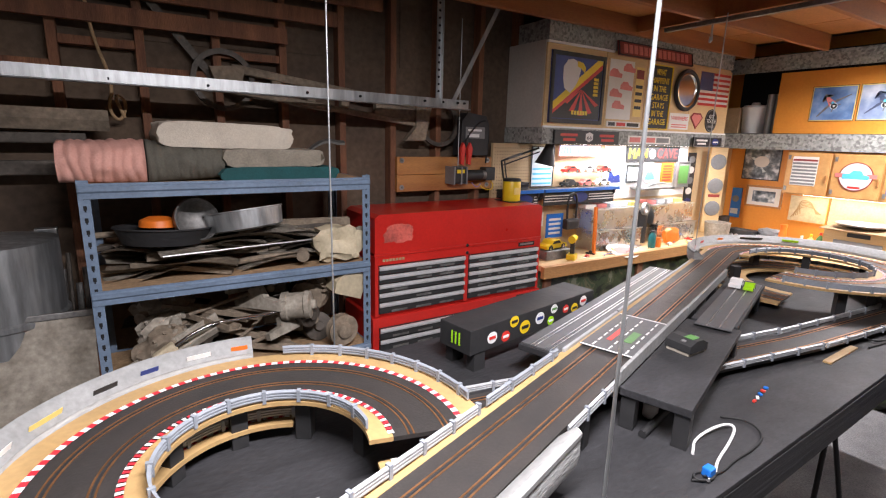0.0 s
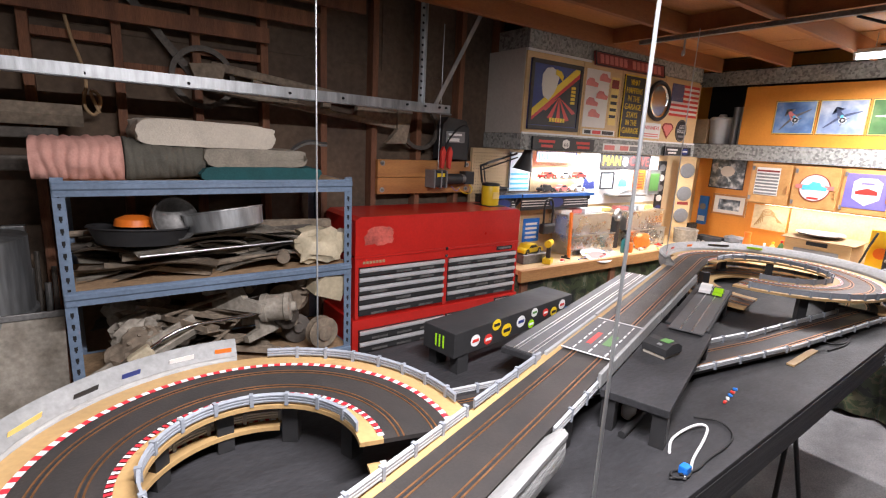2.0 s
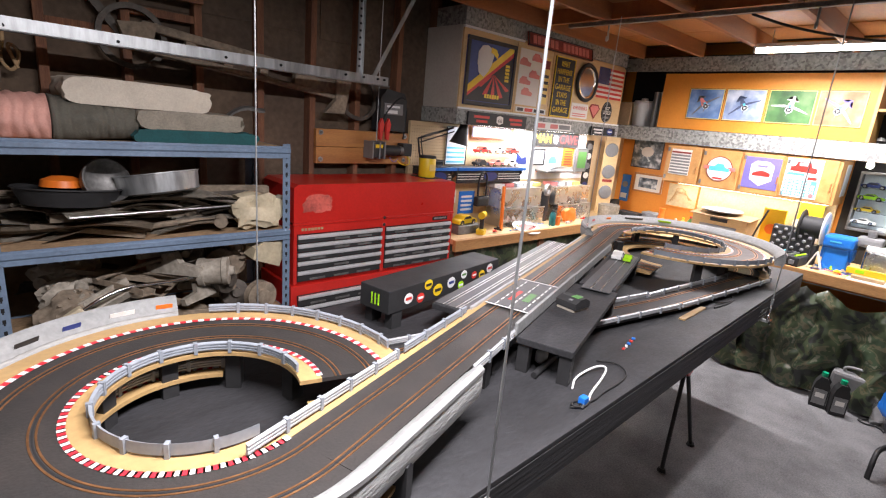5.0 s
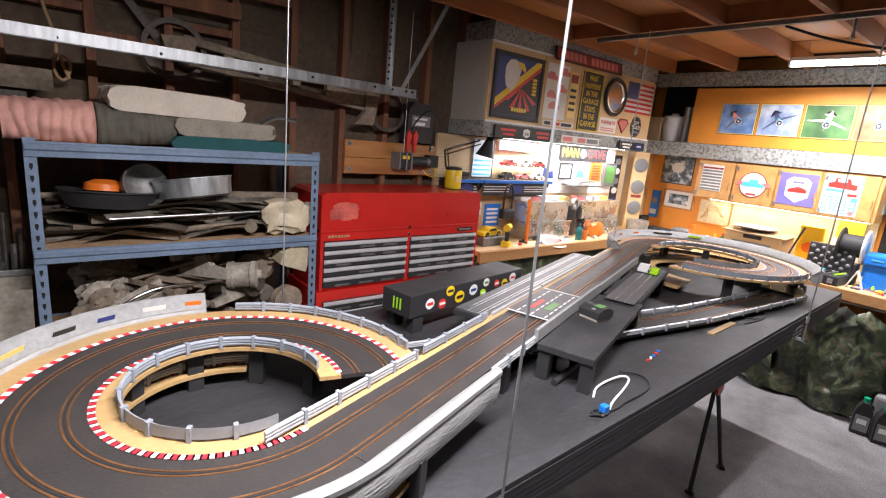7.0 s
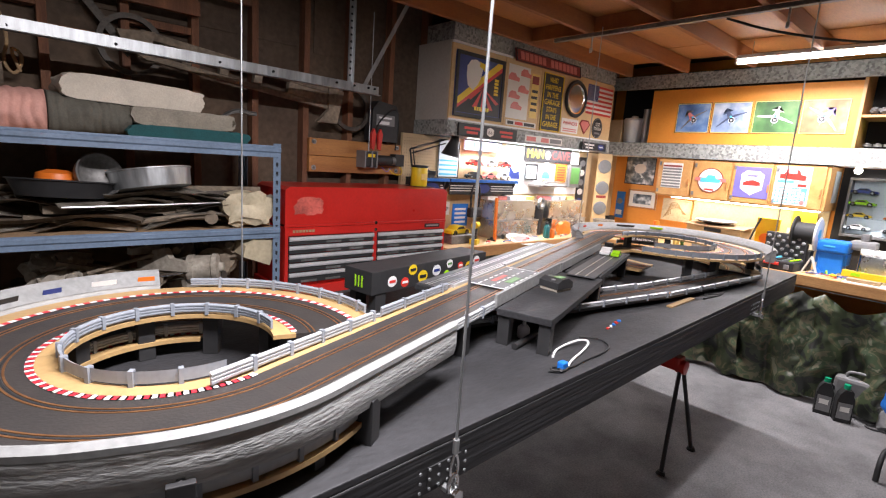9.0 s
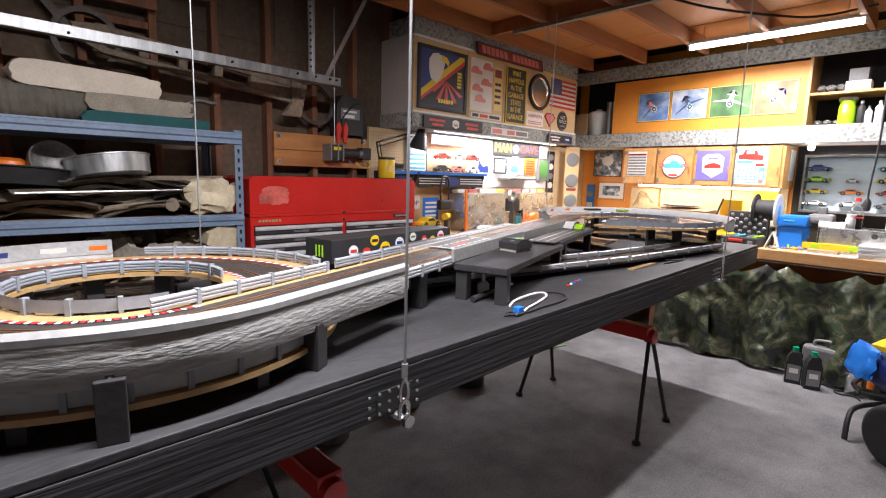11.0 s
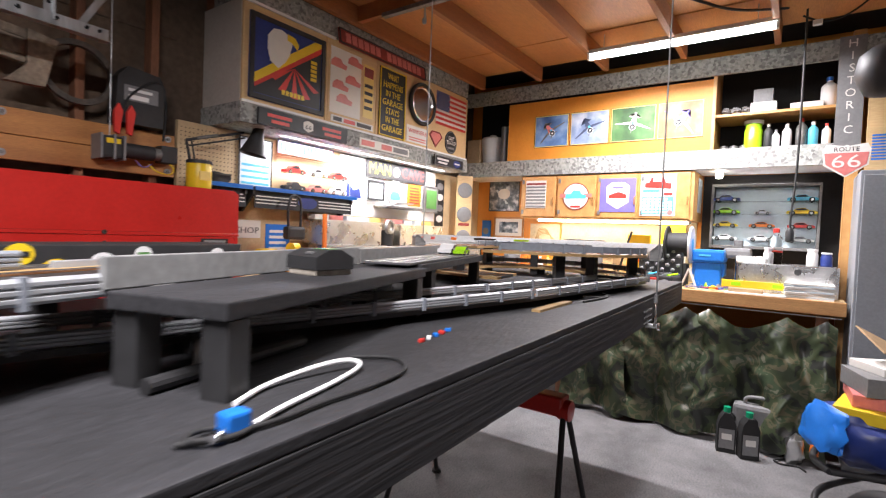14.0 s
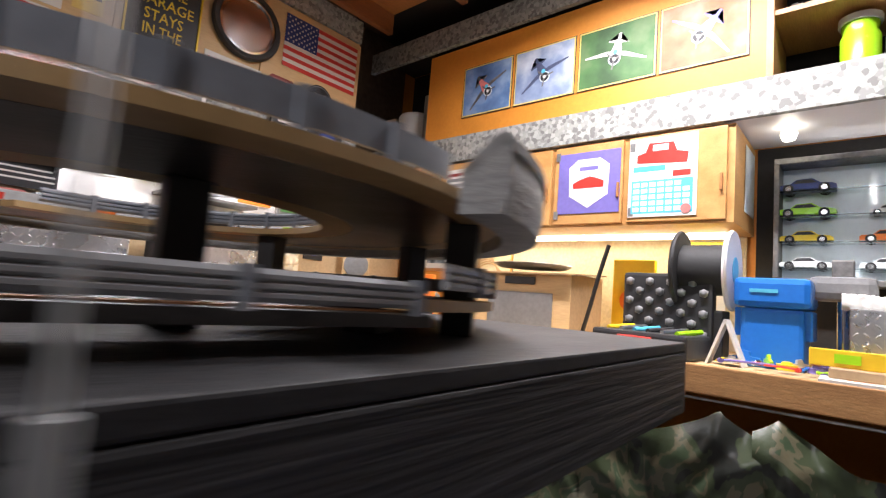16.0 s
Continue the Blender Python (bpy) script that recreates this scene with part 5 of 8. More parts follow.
for (x0, x1) in ((CX0 + 0.025, 1.892), (1.928, CX1 - 0.025)):
    zz = [1.262, 1.205, 1.148, 1.092, 1.03, 0.955]
    for a, b in zip(zz, zz[1:]):
        drawer(x0, x1, b + 0.003, a - 0.003, CY0 + 0.004)
for (x0, x1) in ((CX0 + 0.02, 1.9), (1.92, CX1 - 0.02)):
    zz = [0.875, 0.80, 0.725, 0.64, 0.52, 0.4, 0.25, 0.1]
    for a, b in zip(zz, zz[1:]):
        drawer(x0, x1, b + 0.004, a - 0.004, CY0 - 0.02)
for z, y in ((1.292, CY0 - 0.001), (0.905, CY0 - 0.0115)):
    b_ = part("nameplate", box(CX1 - 0.21, CX1 - 0.06, y - 0.003, y, z - 0.014, z + 0.014), INK, chest, "small black nameplate with silver bars")
    part("plate_bars", box(CX1 - 0.195, CX1 - 0.075, y - 0.0045, y - 0.003, z - 0.006, z + 0.006), BRUSHED, b_)
for k in range(7):
    part("lettering_bar", box(CX0 + 0.05 + 0.022 * k, CX0 + 0.066 + 0.022 * k, CY0 - 0.0015, CY0 + 0.0012, 1.284, 1.3), CARD, chest)
for x, z in ((1.91, 1.28), (1.91, 1.33)):
    part("lock", rod((x, CY0 - 0.006, z), (x, CY0 + 0.002, z), 0.011, n=14), CHROME, chest)
bm = blob(0.09, 0.0012, 0.05, 3.0, 0.6, 3, m=T((CX0 + 0.16, 2.6196, 1.45)))
part("scuff", bm, SCUFF, chest, "pale scuffed patch in the red paint")
for x in (CX0 + 0.08, CX1 - 0.08):
    for y in (CY0 + 0.08, 3.0):
        w = part("caster", rod((x - 0.02, y, 0.04), (x + 0.02, y, 0.04), 0.04, n=18), RUBBER, chest)
part("yellow_can_mat", box(2.38, 2.54, 2.75, 2.95, 1.5705, 1.574), RUBBER, chest)

# ---- winch board on the studs ----
wb = thing("winch_board", "pine boards bolted to the studs carrying the winch", "board")
for z0, z1 in ((1.645, 1.76), (1.763, 1.885)):
    part("plank", box(1.62, 2.43, 3.07, 3.108, z0, z1, bev=0.004), PINEBOARD, wb)
for x in (1.655, 2.39):
    for z in (1.675, 1.86):
        part("washer", rod((x, 3.07, z), (x, 3.066, z), 0.018, n=16), GALV, wb)
        part("bolt_head", rod((x, 3.066, z), (x, 3.058, z), 0.009, n=6), DULLMETAL, wb)
wn = thing("electric_winch", "black and yellow electric winch bolted to the pine board", "winch", T((2.08, 3.0, 1.755)))
part("drum_housing", box(-0.07, 0.04, -0.05, 0.068, -0.055, 0.06, bev=0.015), BLACK, wn)
part("motor", rod((0.04, 0, 0), (0.20, 0, 0), 0.04, n=20), BLACK, wn, smooth=40)
part("motor_cap", rod((0.20, 0, 0), (0.235, 0, 0), 0.033, n=20), DULLMETAL, wn, smooth=40)
for x in (-0.072, -0.012, 0.034):
    part("cooling_rib", box(x, x + 0.01, -0.056, 0.066, -0.06, 0.066), GREYPLASTIC, wn)
part("yellow_label", box(-0.045, 0.02, -0.053, -0.0505, 0.02, 0.045), YELLOW, wn)
part("control_box", box(0.24, 0.33, -0.01, 0.068, -0.04, 0.055, bev=0.006), BLACK, wn)
part("yellow_lead", wire([(0.17, -0.02, -0.06), (0.2, -0.04, -0.1), (0.28, -0.04, -0.11), (0.31, -0.02, -0.07), (0.29, 0.0, -0.045)], 0.004), YELLOW, wn)
part("purple_lead", wire([(0.1, -0.03, -0.05), (0.13, -0.05, -0.09), (0.18, -0.03, -0.06)], 0.003), PURPLE, wn)
part("cable_run", rod((-0.02, -0.02, 0.06), (-0.02, -0.02, 1.05), 0.003, n=6), GALV, wn)
ch = thing("battery_charger", "black battery charger bag with red clamps hung on the stud", "charger", T((2.21, 3.02, 2.04)))
part("case", outline([(-0.12, -0.14), (0.12, -0.14), (0.13, 0.08), (0.10, 0.14), (-0.06, 0.16), (-0.11, 0.1)], 0.1, m=T((0, 0.08, 0))), BLACK, ch)
part("panel", box(-0.08, 0.09, -0.0235, -0.0205, -0.02, 0.06), GREYPLASTIC, ch)
part("label_bars", box(-0.06, 0.04, -0.0255, -0.0238, -0.012, 0.012), WHITE, ch)
part("label_bars", box(-0.06, 0.06, -0.0255, -0.0238, 0.03, 0.045), WHITE, ch)
for x in (-0.12, -0.06):
    part("red_clamp", outline([(x - 0.012, -0.2), (x + 0.01, -0.21), (x + 0.025, -0.09), (x + 0.005, -0.05), (x - 0.015, -0.09)], 0.025, m=T((0, -0.03, 0))), PRINTRED, ch)
part("lead", wire([(-0.08, -0.02, -0.06), (-0.05, -0.03, 0.02), (0.1, -0.02, 0.14), (0.15, 0.0, 0.0), (0.14, 0.02, -0.2)], 0.006), RUBBER, ch)

# ---- wall cabinet with signs over the bench ----
KX0, KX1, KY = 2.66, 5.09, 2.775
wc = thing("wall_cabinet", "long tan plywood wall cabinet with cream end and stone-print borders", "cabinet")
part("end_panel", box(KX0, KX0 + 0.018, KY + 0.02, 3.2, 2.115, 2.72), CABSIDE, wc, "cream painted end panel")
part("carcass", box(KX0 + 0.019, KX1, KY + 0.022, 3.19, 2.115, 2.72), TANPLY, wc)
xs = [KX0, 3.29, 3.795, 4.45, KX1]
for a, b in zip(xs, xs[1:]):
    part("door", box(a + 0.003, b - 0.003, KY + 0.003, KY + 0.021, 2.118, 2.70, bev=0.002), TANPLY, wc, "tan plywood door")
part("lower_border", box(KX0 - 0.01, KX1 + 0.02, KY - 0.006, 3.2, 1.995, 2.113), STONE, wc, "grey stone-print border")
part("upper_border", box(KX0 + 0.01, KX1, KY + 0.004, 3.19, 2.722, 2.86), STONE, wc, "grey stone-print border")
part("top_trim", box(KX0 - 0.004, 3.36, KY - 0.012, KY + 0.002, 2.70, 2.716), WHITE, wc)
part("bottom_trim", box(KX0 - 0.004, KX1, KY - 0.012, KY + 0.002, 2.112, 2.126), WHITE, wc)


def sign(name, x0, x1, z0, z1, material, label, at, depth=0.006, frame_mat=None, rim=0.012, cat="sign"):
    o = thing(name, label, cat, at)
    part("plate", box(x0, x1, -depth, 0, z0, z1, bev=0.001), material, o)
    if frame_mat:
        for a, b, c, d in ((x0, x1, z1 - rim, z1), (x0, x1, z0, z0 + rim), (x0, x0 + rim, z0 + rim, z1 - rim), (x1 - rim, x1, z0 + rim, z1 - rim)):
            part("frame_strip", box(a, b, -depth - 0.008, -depth - 0.0004, c, d, bev=0.002), frame_mat, o)
    return o


FA = T((0, KY + 0.002, 0))
D = -0.0065
eg = sign("framed_poster", 2.70, 3.27, 2.15, 2.655, NAVY, "black-framed poster with a white bird's head, yellow and red bands", FA, 0.01, BLACK, 0.03, "poster")
pm = T((0, -0.0105, 0))
part("black_ground", outline([(2.735, 2.185), (3.235, 2.185), (3.235, 2.6), (3.2, 2.6), (2.735, 2.25)], 0.001, m=pm), INK, eg)
part("yellow_band", outline([(2.735, 2.24), (2.735, 2.30), (3.18, 2.622), (3.235, 2.622), (3.235, 2.595)], 0.0016, m=pm), YELLOW, eg)
part("red_band", outline([(2.735, 2.215), (2.735, 2.242), (3.235, 2.597), (3.235, 2.56)], 0.0022, m=pm), PRINTRED, eg)
part("white_head", outline([(2.84, 2.40), (2.82, 2.47), (2.82, 2.55), (2.86, 2.60), (2.92, 2.61), (2.98, 2.585), (3.0, 2.55), (2.98, 2.47), (2.95, 2.42), (2.90, 2.37)], 0.0028, m=pm), PAPER, eg)
part("beak", outline([(2.96, 2.60), (3.02, 2.59), (3.05, 2.555), (3.04, 2.52), (3.0, 2.55), (2.96, 2.56)], 0.0034, m=pm), YELLOW, eg)
for k in range(5):
    a = radians(200 + 32 * k)
    part("red_ray", outline([(3.02, 2.40), (3.02 + 0.19 * math.cos(a), 2.36 + 0.15 * math.sin(a)), (3.05 + 0.19 * math.cos(a + 0.12), 2.36 + 0.15 * math.sin(a + 0.12))], 0.0024, m=pm), PRINTRED, eg)
bars("lettering_bars", [(2.93 + 0.03 * k, 2.952 + 0.03 * k, 2.215, 2.245) for k in range(6)] + [(3.15, 3.2, 2.36 + 0.028 * k, 2.38 + 0.028 * k) for k in range(5)], YELLOW, eg, pm, 0.003)
rc = sign("poster", 3.31, 3.78, 2.13, 2.665, TANPLY, "glossy poster of four red cars beside a pale yellow column", FA, 0.004, None, 0.01, "poster")
part("white_sheet", box(3.325, 3.62, D, -0.0045, 2.20, 2.655), PAPER, rc)
part("yellow_column", box(3.65, 3.755, D, -0.0045, 2.23, 2.62), PALEYELLOW, rc)
part("brown_block", box(3.655, 3.75, D - 0.001, D, 2.53, 2.6), BRICKRED, rc)
bars("lettering_bars", [(3.66, 3.745, 2.29 + 0.055 * k, 2.315 + 0.055 * k) for k in range(4)], INK, rc, T((0, D, 0)))
for cx, cz in ((3.40, 2.55), (3.56, 2.60), (3.42, 2.40), (3.54, 2.46), (3.46, 2.31)):
    part("car_print", outline([(cx - 0.075, cz - 0.025), (cx + 0.07, cz - 0.03), (cx + 0.078, cz + 0.0), (cx + 0.035, cz + 0.01), (cx + 0.015, cz + 0.034), (cx - 0.04, cz + 0.036), (cx - 0.072, cz + 0.008)], 0.001, m=T((0, D - 0.0006, 0))), PINKRED, rc)
st = part("strip_sign", box(3.34, 3.76, D - 0.002, -0.0045, 2.14, 2.185), PAPER, rc)
bars("strip_bars", [(3.36, 3.44, 2.148, 2.176)], INK, st, T((0, D - 0.002, 0)))
bars("strip_bars_red", [(3.46, 3.57, 2.148, 2.176)], PRINTRED, st, T((0, D - 0.002, 0)))
bars("strip_bars_dark", [(3.59, 3.74, 2.148, 2.176)], INK, st, T((0, D - 0.002, 0)))
gs = sign("garage_sign", 3.825, 4.135, 2.135, 2.665, INK, "black metal sign with yellow lettering and rounded yellow border", FA, 0.006, YELLOW, 0.009)
for k, t in enumerate(("WHAT", "HAPPENS", "IN THE", "GARAGE", "STAYS", "IN THE", "GARAGE")):
    words("lettering", t, 0.07, YELLOW, gs, T((3.98, -0.0075, 2.605 - 0.068 * k)), 0.001, fit=(0.13, 0.23, 0.17, 0.24, 0.16, 0.16, 0.24)[k])
ck = thing("round_clock", "round black-rimmed wall clock with a white printed face", "clock", FA @ T((4.355, 0, 2.485)))
part("rim", lathe([(0.145, 0), (0.178, 0.004), (0.182, 0.02), (0.172, 0.034), (0.15, 0.03), (0.145, 0.01)], 48, m=Matrix.Rotation(radians(90), 4, "X")), BLACK, ck, smooth=50)
part("steel_ring", lathe([(0.128, 0.008), (0.145, 0.008), (0.146, 0.026), (0.136, 0.028), (0.128, 0.016)], 48, m=Matrix.Rotation(radians(90), 4, "X")), CHROME, ck, smooth=50)
part("face", disc(0, 0, 0.129, 0.004, 40, m=T((0, -0.008, 0))), PAPER, ck)
part("red_print", outline([(-0.07, -0.02), (0.05, -0.04), (0.08, 0.0), (0.03, 0.05), (-0.03, 0.06)], 0.001, m=T((0, -0.0125, 0))), PINKRED, ck)
part("crystal", disc(0, 0, 0.129, 0.0015, 40, m=T((0, -0.0165, 0))), CLEAR, ck).visible_shadow = False
fl = thing("flag", "small printed stars-and-stripes flag pinned to the cabinet", "flag", FA)
for k in range(13):
    h = 0.295 / 13
    part("stripe", box(4.57, 5.06, -0.003, 0, 2.372 + h * k, 2.372 + h * (k + 1)), PRINTRED if k % 2 == 0 else PAPER, fl)
part("canton", box(4.57, 4.775, -0.0045, -0.0031, 2.372 + 6 * 0.295 / 13, 2.667), NAVY, fl)
bm = bmesh.new()
for r in range(9):
    for c in range(6 if r % 2 == 0 else 5):
        cx, cz = 4.588 + 0.034 * c + (0.017 if r % 2 else 0), 2.522 + 0.0162 * r
        outline([(cx + (0.0075 if k % 2 == 0 else 0.003) * math.sin(k * 0.6283), cz + (0.0075 if k % 2 == 0 else 0.003) * math.cos(k * 0.6283)) for k in range(10)], 0.0008, bm, T((0, -0.0046, 0)))
part("stars", bm, PAPER, fl)
wi = sign("small_sign", 4.17, 4.46, 2.145, 2.285, PAPER, "small white sign with red heading and grey lines", FA, 0.004)
words("lettering", "WINNERS", 0.05, PRINTRED, wi, T((4.315, -0.0045, 2.24)), 0.001, fit=0.25)
bars("lettering_bars", [(4.2, 4.43, 2.16 + 0.02 * k, 2.17 + 0.02 * k) for k in range(2)], PINKRED, wi, T((0, -0.004, 0)))
sd = thing("shield_sign", "red and yellow shield-shaped metal sign", "sign", FA)
part("plate", outline([(4.48, 2.26), (4.52, 2.30), (4.64, 2.30), (4.68, 2.26), (4.58, 2.155)], 0.005), BRICKRED, sd)
part("inset", outline([(4.50, 2.258), (4.53, 2.286), (4.63, 2.286), (4.66, 2.258), (4.58, 2.178)], 0.0015, m=T((0, -0.005, 0))), PINKRED, sd)
ov = thing("oval_sign", "black oval metal sign with white lettering", "sign", FA)
part("plate", disc(4.82, 2.24, 0.105, 0.006, 36, sx=0.92), INK, ov)
part("rim", disc(4.82, 2.24, 0.098, 0.0012, 36, m=T((0, -0.006, 0)), sx=0.92), GREYPLASTIC, ov)
part("inner", disc(4.82, 2.24, 0.092, 0.0012, 36, m=T((0, -0.0072, 0)), sx=0.92), INK, ov)
words("lettering", "GOT", 0.05, PAPER, ov, T((4.82, -0.0086, 2.275)), 0.001, fit=0.09)
words("lettering", "TOOLS?", 0.05, PAPER, ov, T((4.82, -0.0086, 2.232)), 0.001, fit=0.15)
bars("lettering_bars", [(4.77, 4.87, 2.175, 2.195)], GREYPLASTIC, ov, T((0, -0.0084, 0)))
hs = sign("long_sign", -0.49, 0.49, -0.055, 0.055, BRICKRED, "long weathered red metal sign with raised dark letters", T((3.86, KY - 0.02, 2.735)) @ pose(0, 0, 0, -10, 0, 0), 0.012, BLACK, 0.008)
bars("lettering_bars", [(-0.43 + 0.062 * k, -0.385 + 0.062 * k, -0.032, 0.034) for k in range(14) if k != 6], PINKRED, hs, T((0, -0.0125, 0)), 0.004)
bs = sign("bar_mat_sign", 2.76, 3.48, 2.0, 2.10, INK, "long black rubber sign with red bars and a white shield", T((0, KY - 0.008, 0)), 0.02)
bars("red_bars", [(2.82, 3.0, 2.055, 2.075), (2.85, 2.98, 2.02, 2.04), (3.25, 3.42, 2.055, 2.075), (3.27, 3.42, 2.02, 2.04)], PRINTRED, bs, T((0, -0.0205, 0)))
part("shield", outline([(3.09, 2.03), (3.13, 2.012), (3.17, 2.03), (3.17, 2.075), (3.13, 2.088), (3.09, 2.075)], 0.002, m=T((0, -0.0203, 0))), PAPER, bs)
words("lettering", "66", 0.04, INK, bs, T((3.13, -0.0228, 2.045)), 0.0008, fit=0.05)
ms = sign("strip_sign", 3.62, 4.2, 2.01, 2.075, PAPER, "narrow white and red strip sign with grey bars", T((0, KY - 0.008, 0)), 0.004)
bars("red_bars", [(3.64, 3.78, 2.022, 2.062), (3.86, 3.98, 2.022, 2.062)], PINKRED, ms, T((0, -0.0045, 0)))
bars("grey_bars", [(4.0, 4.18, 2.022, 2.062)], GREYPLASTIC, ms, T((0, -0.0045, 0)))
ps = sign("plate_sign", 4.52, 4.98, 1.995, 2.085, INK, "black plate sign with a pale oval and grey bars", T((0, KY - 0.03, 0)), 0.01, GREYPLASTIC, 0.006)
part("oval", disc(4.88, 2.04, 0.03, 0.0015, 24, m=T((0, -0.0105, 0)), sx=2.0), NAVY, ps)
bars("lettering_bars", [(4.56, 4.74, 2.045, 2.062), (4.58, 4.72, 2.015, 2.032), (4.84, 4.92, 2.033, 2.047)], PAPER, ps, T((0, -0.0125, 0)))


# ---- workbench along the unlined wall ----
BZ = 1.09
ba = thing("workbench", "long lumber-edged workbench along the wall", "workbench")
part("top", box(2.63, 5.86, 2.64, 3.19, BZ - 0.04, BZ), TANPLY, ba)
part("front_edge", box(2.61, 4.98, 2.60, 2.639, BZ - 0.09, BZ + 0.003, bev=0.004), BENCHWOOD, ba, "sanded lumber front edge")
for x in (2.68, 3.8, 4.93):
    part("leg", box(x, x + 0.07, 2.66, 2.73, 0, BZ - 0.041), STUD, ba)
pegb = thing("pegboard", "tan perforated pegboard over the workbench", "pegboard", kind="structure")
part("board", box(2.45, 5.86, 3.08, 3.109, BZ + 0.002, 1.99), PEG, pegb)
bm = bmesh.new()
for i in range(26):
    for j in range(15):
        box(2.47 + 0.025 * i - 0.003, 2.47 + 0.025 * i + 0.003, 3.0785, 3.0805, 1.60 + 0.025 * j, 1.606 + 0.025 * j, bm)
tagged(part("peg_hole", bm, HOLE, pegb), kind="stuff")
wp = part("white_panel", box(3.72, 5.0, 3.072, 3.0795, 1.5, 1.985), WHITE, pegb, "white panel behind the signs")


def drape(name, x0, x1, z0, z1, y, label, m, seed, pleat=0.05, freq=14):
    """A hanging tarpaulin with gathered folds."""
    bm = bmesh.new()
    def fn(u, v):
        f = (z1 - v) / (z1 - z0)
        d = pleat * (0.35 + 0.65 * f) * (math.sin(u * freq + seed) * 0.6 + noise.noise((u * 3.1, v * 2.2, seed)) * 1.3 + 0.35 * noise.noise((u * 9, v * 7, seed)) - 0.9 * abs(noise.noise((u * 5 + v * 2, v * 2.5, seed + 9))))
        sag = 0.03 * math.sin(u * freq * 0.5 + seed) * (1 - f)
        return Vector((u + 0.02 * noise.noise((u * 4, v * 3, seed + 5)), y + d, v + sag * 0.6 + 0.02 * f * noise.noise((u * 5, 0, seed))))
    cloth(x0, x1, z0, z1, fn, int((x1 - x0) * 60), 44, bm=bm)
    return solo(name, bm, CAMO, label, "tarpaulin", m, smooth=75)


drape("tarpaulin_curtain", 2.62, 4.95, 0.03, BZ - 0.075, 2.68, "camouflage tarpaulin hung under the workbench edge", Matrix(), 1.0, 0.03, 10)

# ---- bench along the orange wall ----
CZ = 1.045
bb = thing("workbench", "deep workbench with a thick lumber edge along the orange wall", "workbench")
part("top", box(5.03, 5.86, -0.20, 2.635, CZ - 0.03, CZ), TANPLY, bb)
part("front_edge", box(4.985, 5.029, -0.20, 2.595, CZ - 0.085, CZ + 0.004, bev=0.004), BENCHWOOD, bb, "sanded lumber front edge")
for y in (-0.12, 1.65, 2.5):
    part("leg", box(5.05, 5.12, y, y + 0.07, 0, CZ - 0.031), STUD, bb)
solo("curtain_wire", rod((4.992, -0.18, CZ - 0.10), (4.992, 1.72, CZ - 0.10), 0.004, n=6), GALV, "thin steel curtain wire under the bench edge", "wire")
BM = T((4.97, 0, 0)) @ ON_B


def hung(y0, y1, z0, z1, peaks, seed, label):
    """A heavy tarpaulin caught up at a few points on the wire, falling in broad slanting folds."""
    bm = bmesh.new()
    def fn(u, v):
        f = (z1 - v) / (z1 - z0)
        near = min(abs(u - p) for p in peaks)
        top = -0.11 * min(1, near / 0.2) ** 0.7 * (1 - f)
        d = 0.10 * f ** 0.6 * math.cos(min(3.1, near * 11)) + 0.05 * noise.noise((u * 3.5 + v * 1.4, v * 3.2, seed)) - 0.07 * abs(noise.noise((u * 4.5 + v * 2.0, v * 1.6 - u, seed + 9))) - 0.03 * abs(noise.noise((u * 11 - v * 5, v * 6, seed)))
        return Vector((u + 0.06 * noise.noise((u * 2, v * 3, seed + 3)), -0.02 - d * 0.9, v + top + 0.05 * f * noise.noise((u * 4, 1, seed))))
    cloth(y0, y1, z0, z1, fn, int((y1 - y0) * 70), 56, bm=bm)
    return solo("tarpaulin_curtain", bm, CAMO, label, "tarpaulin", BM, "tarpaulins under the bench", smooth=75)


hung(-1.62, -1.12, 0.04, 0.90, (-1.50, -1.18), 3.0, "crumpled camouflage tarpaulin caught up on the curtain wire")
hung(-1.16, -0.58, 0.03, 0.93, (-1.08, -0.70), 7.0, "crumpled camouflage tarpaulin falling in slanting folds")
hung(-0.64, 0.16, 0.05, 0.93, (-0.58, -0.1, 0.1), 12.0, "dark camouflage tarpaulin with a sagging fold")

# ---- upper cupboards on the end wall ----
uc = thing("wall_cupboard", "orange-fronted wall cupboard with open ends and stone-print borders", "cupboard")
part("front_panel", box(5.44, 5.46, 0.68, 2.50, 2.14, 2.70), ORANGE, uc, "orange painted front panel")
part("edge_post", box(5.432, 5.47, 0.655, 0.679, 2.14, 2.72), PINE, uc)
# Inner boards are near-black: the open ends' shade is put into their colour.
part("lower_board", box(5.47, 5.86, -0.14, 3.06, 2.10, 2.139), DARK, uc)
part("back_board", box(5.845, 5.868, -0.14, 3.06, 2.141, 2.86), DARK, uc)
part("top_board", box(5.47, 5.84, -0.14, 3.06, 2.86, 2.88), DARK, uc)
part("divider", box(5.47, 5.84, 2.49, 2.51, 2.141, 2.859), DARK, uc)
part("divider", box(5.47, 5.84, 0.66, 0.68, 2.141, 2.859), PINE, uc)
part("end_board", box(5.44, 5.84, -0.14, -0.12, 2.141, 2.859), PINE, uc)
part("middle_shelf", box(5.45, 5.84, -0.119, 0.659, 2.395, 2.415), PINE, uc)
part("lower_border", box(5.41, 5.439, -0.16, 3.06, 1.985, 2.135), STONE, uc, "grey stone-print border")
part("upper_border", box(5.41, 5.439, -0.6, 3.06, 2.72, 2.86), STONE, uc, "grey stone-print border")
part("soffit", box(5.44, 5.86, -0.16, 3.06, 1.985, 2.0), WHITE, uc)
FB = T((5.438, 0, 0)) @ ON_B


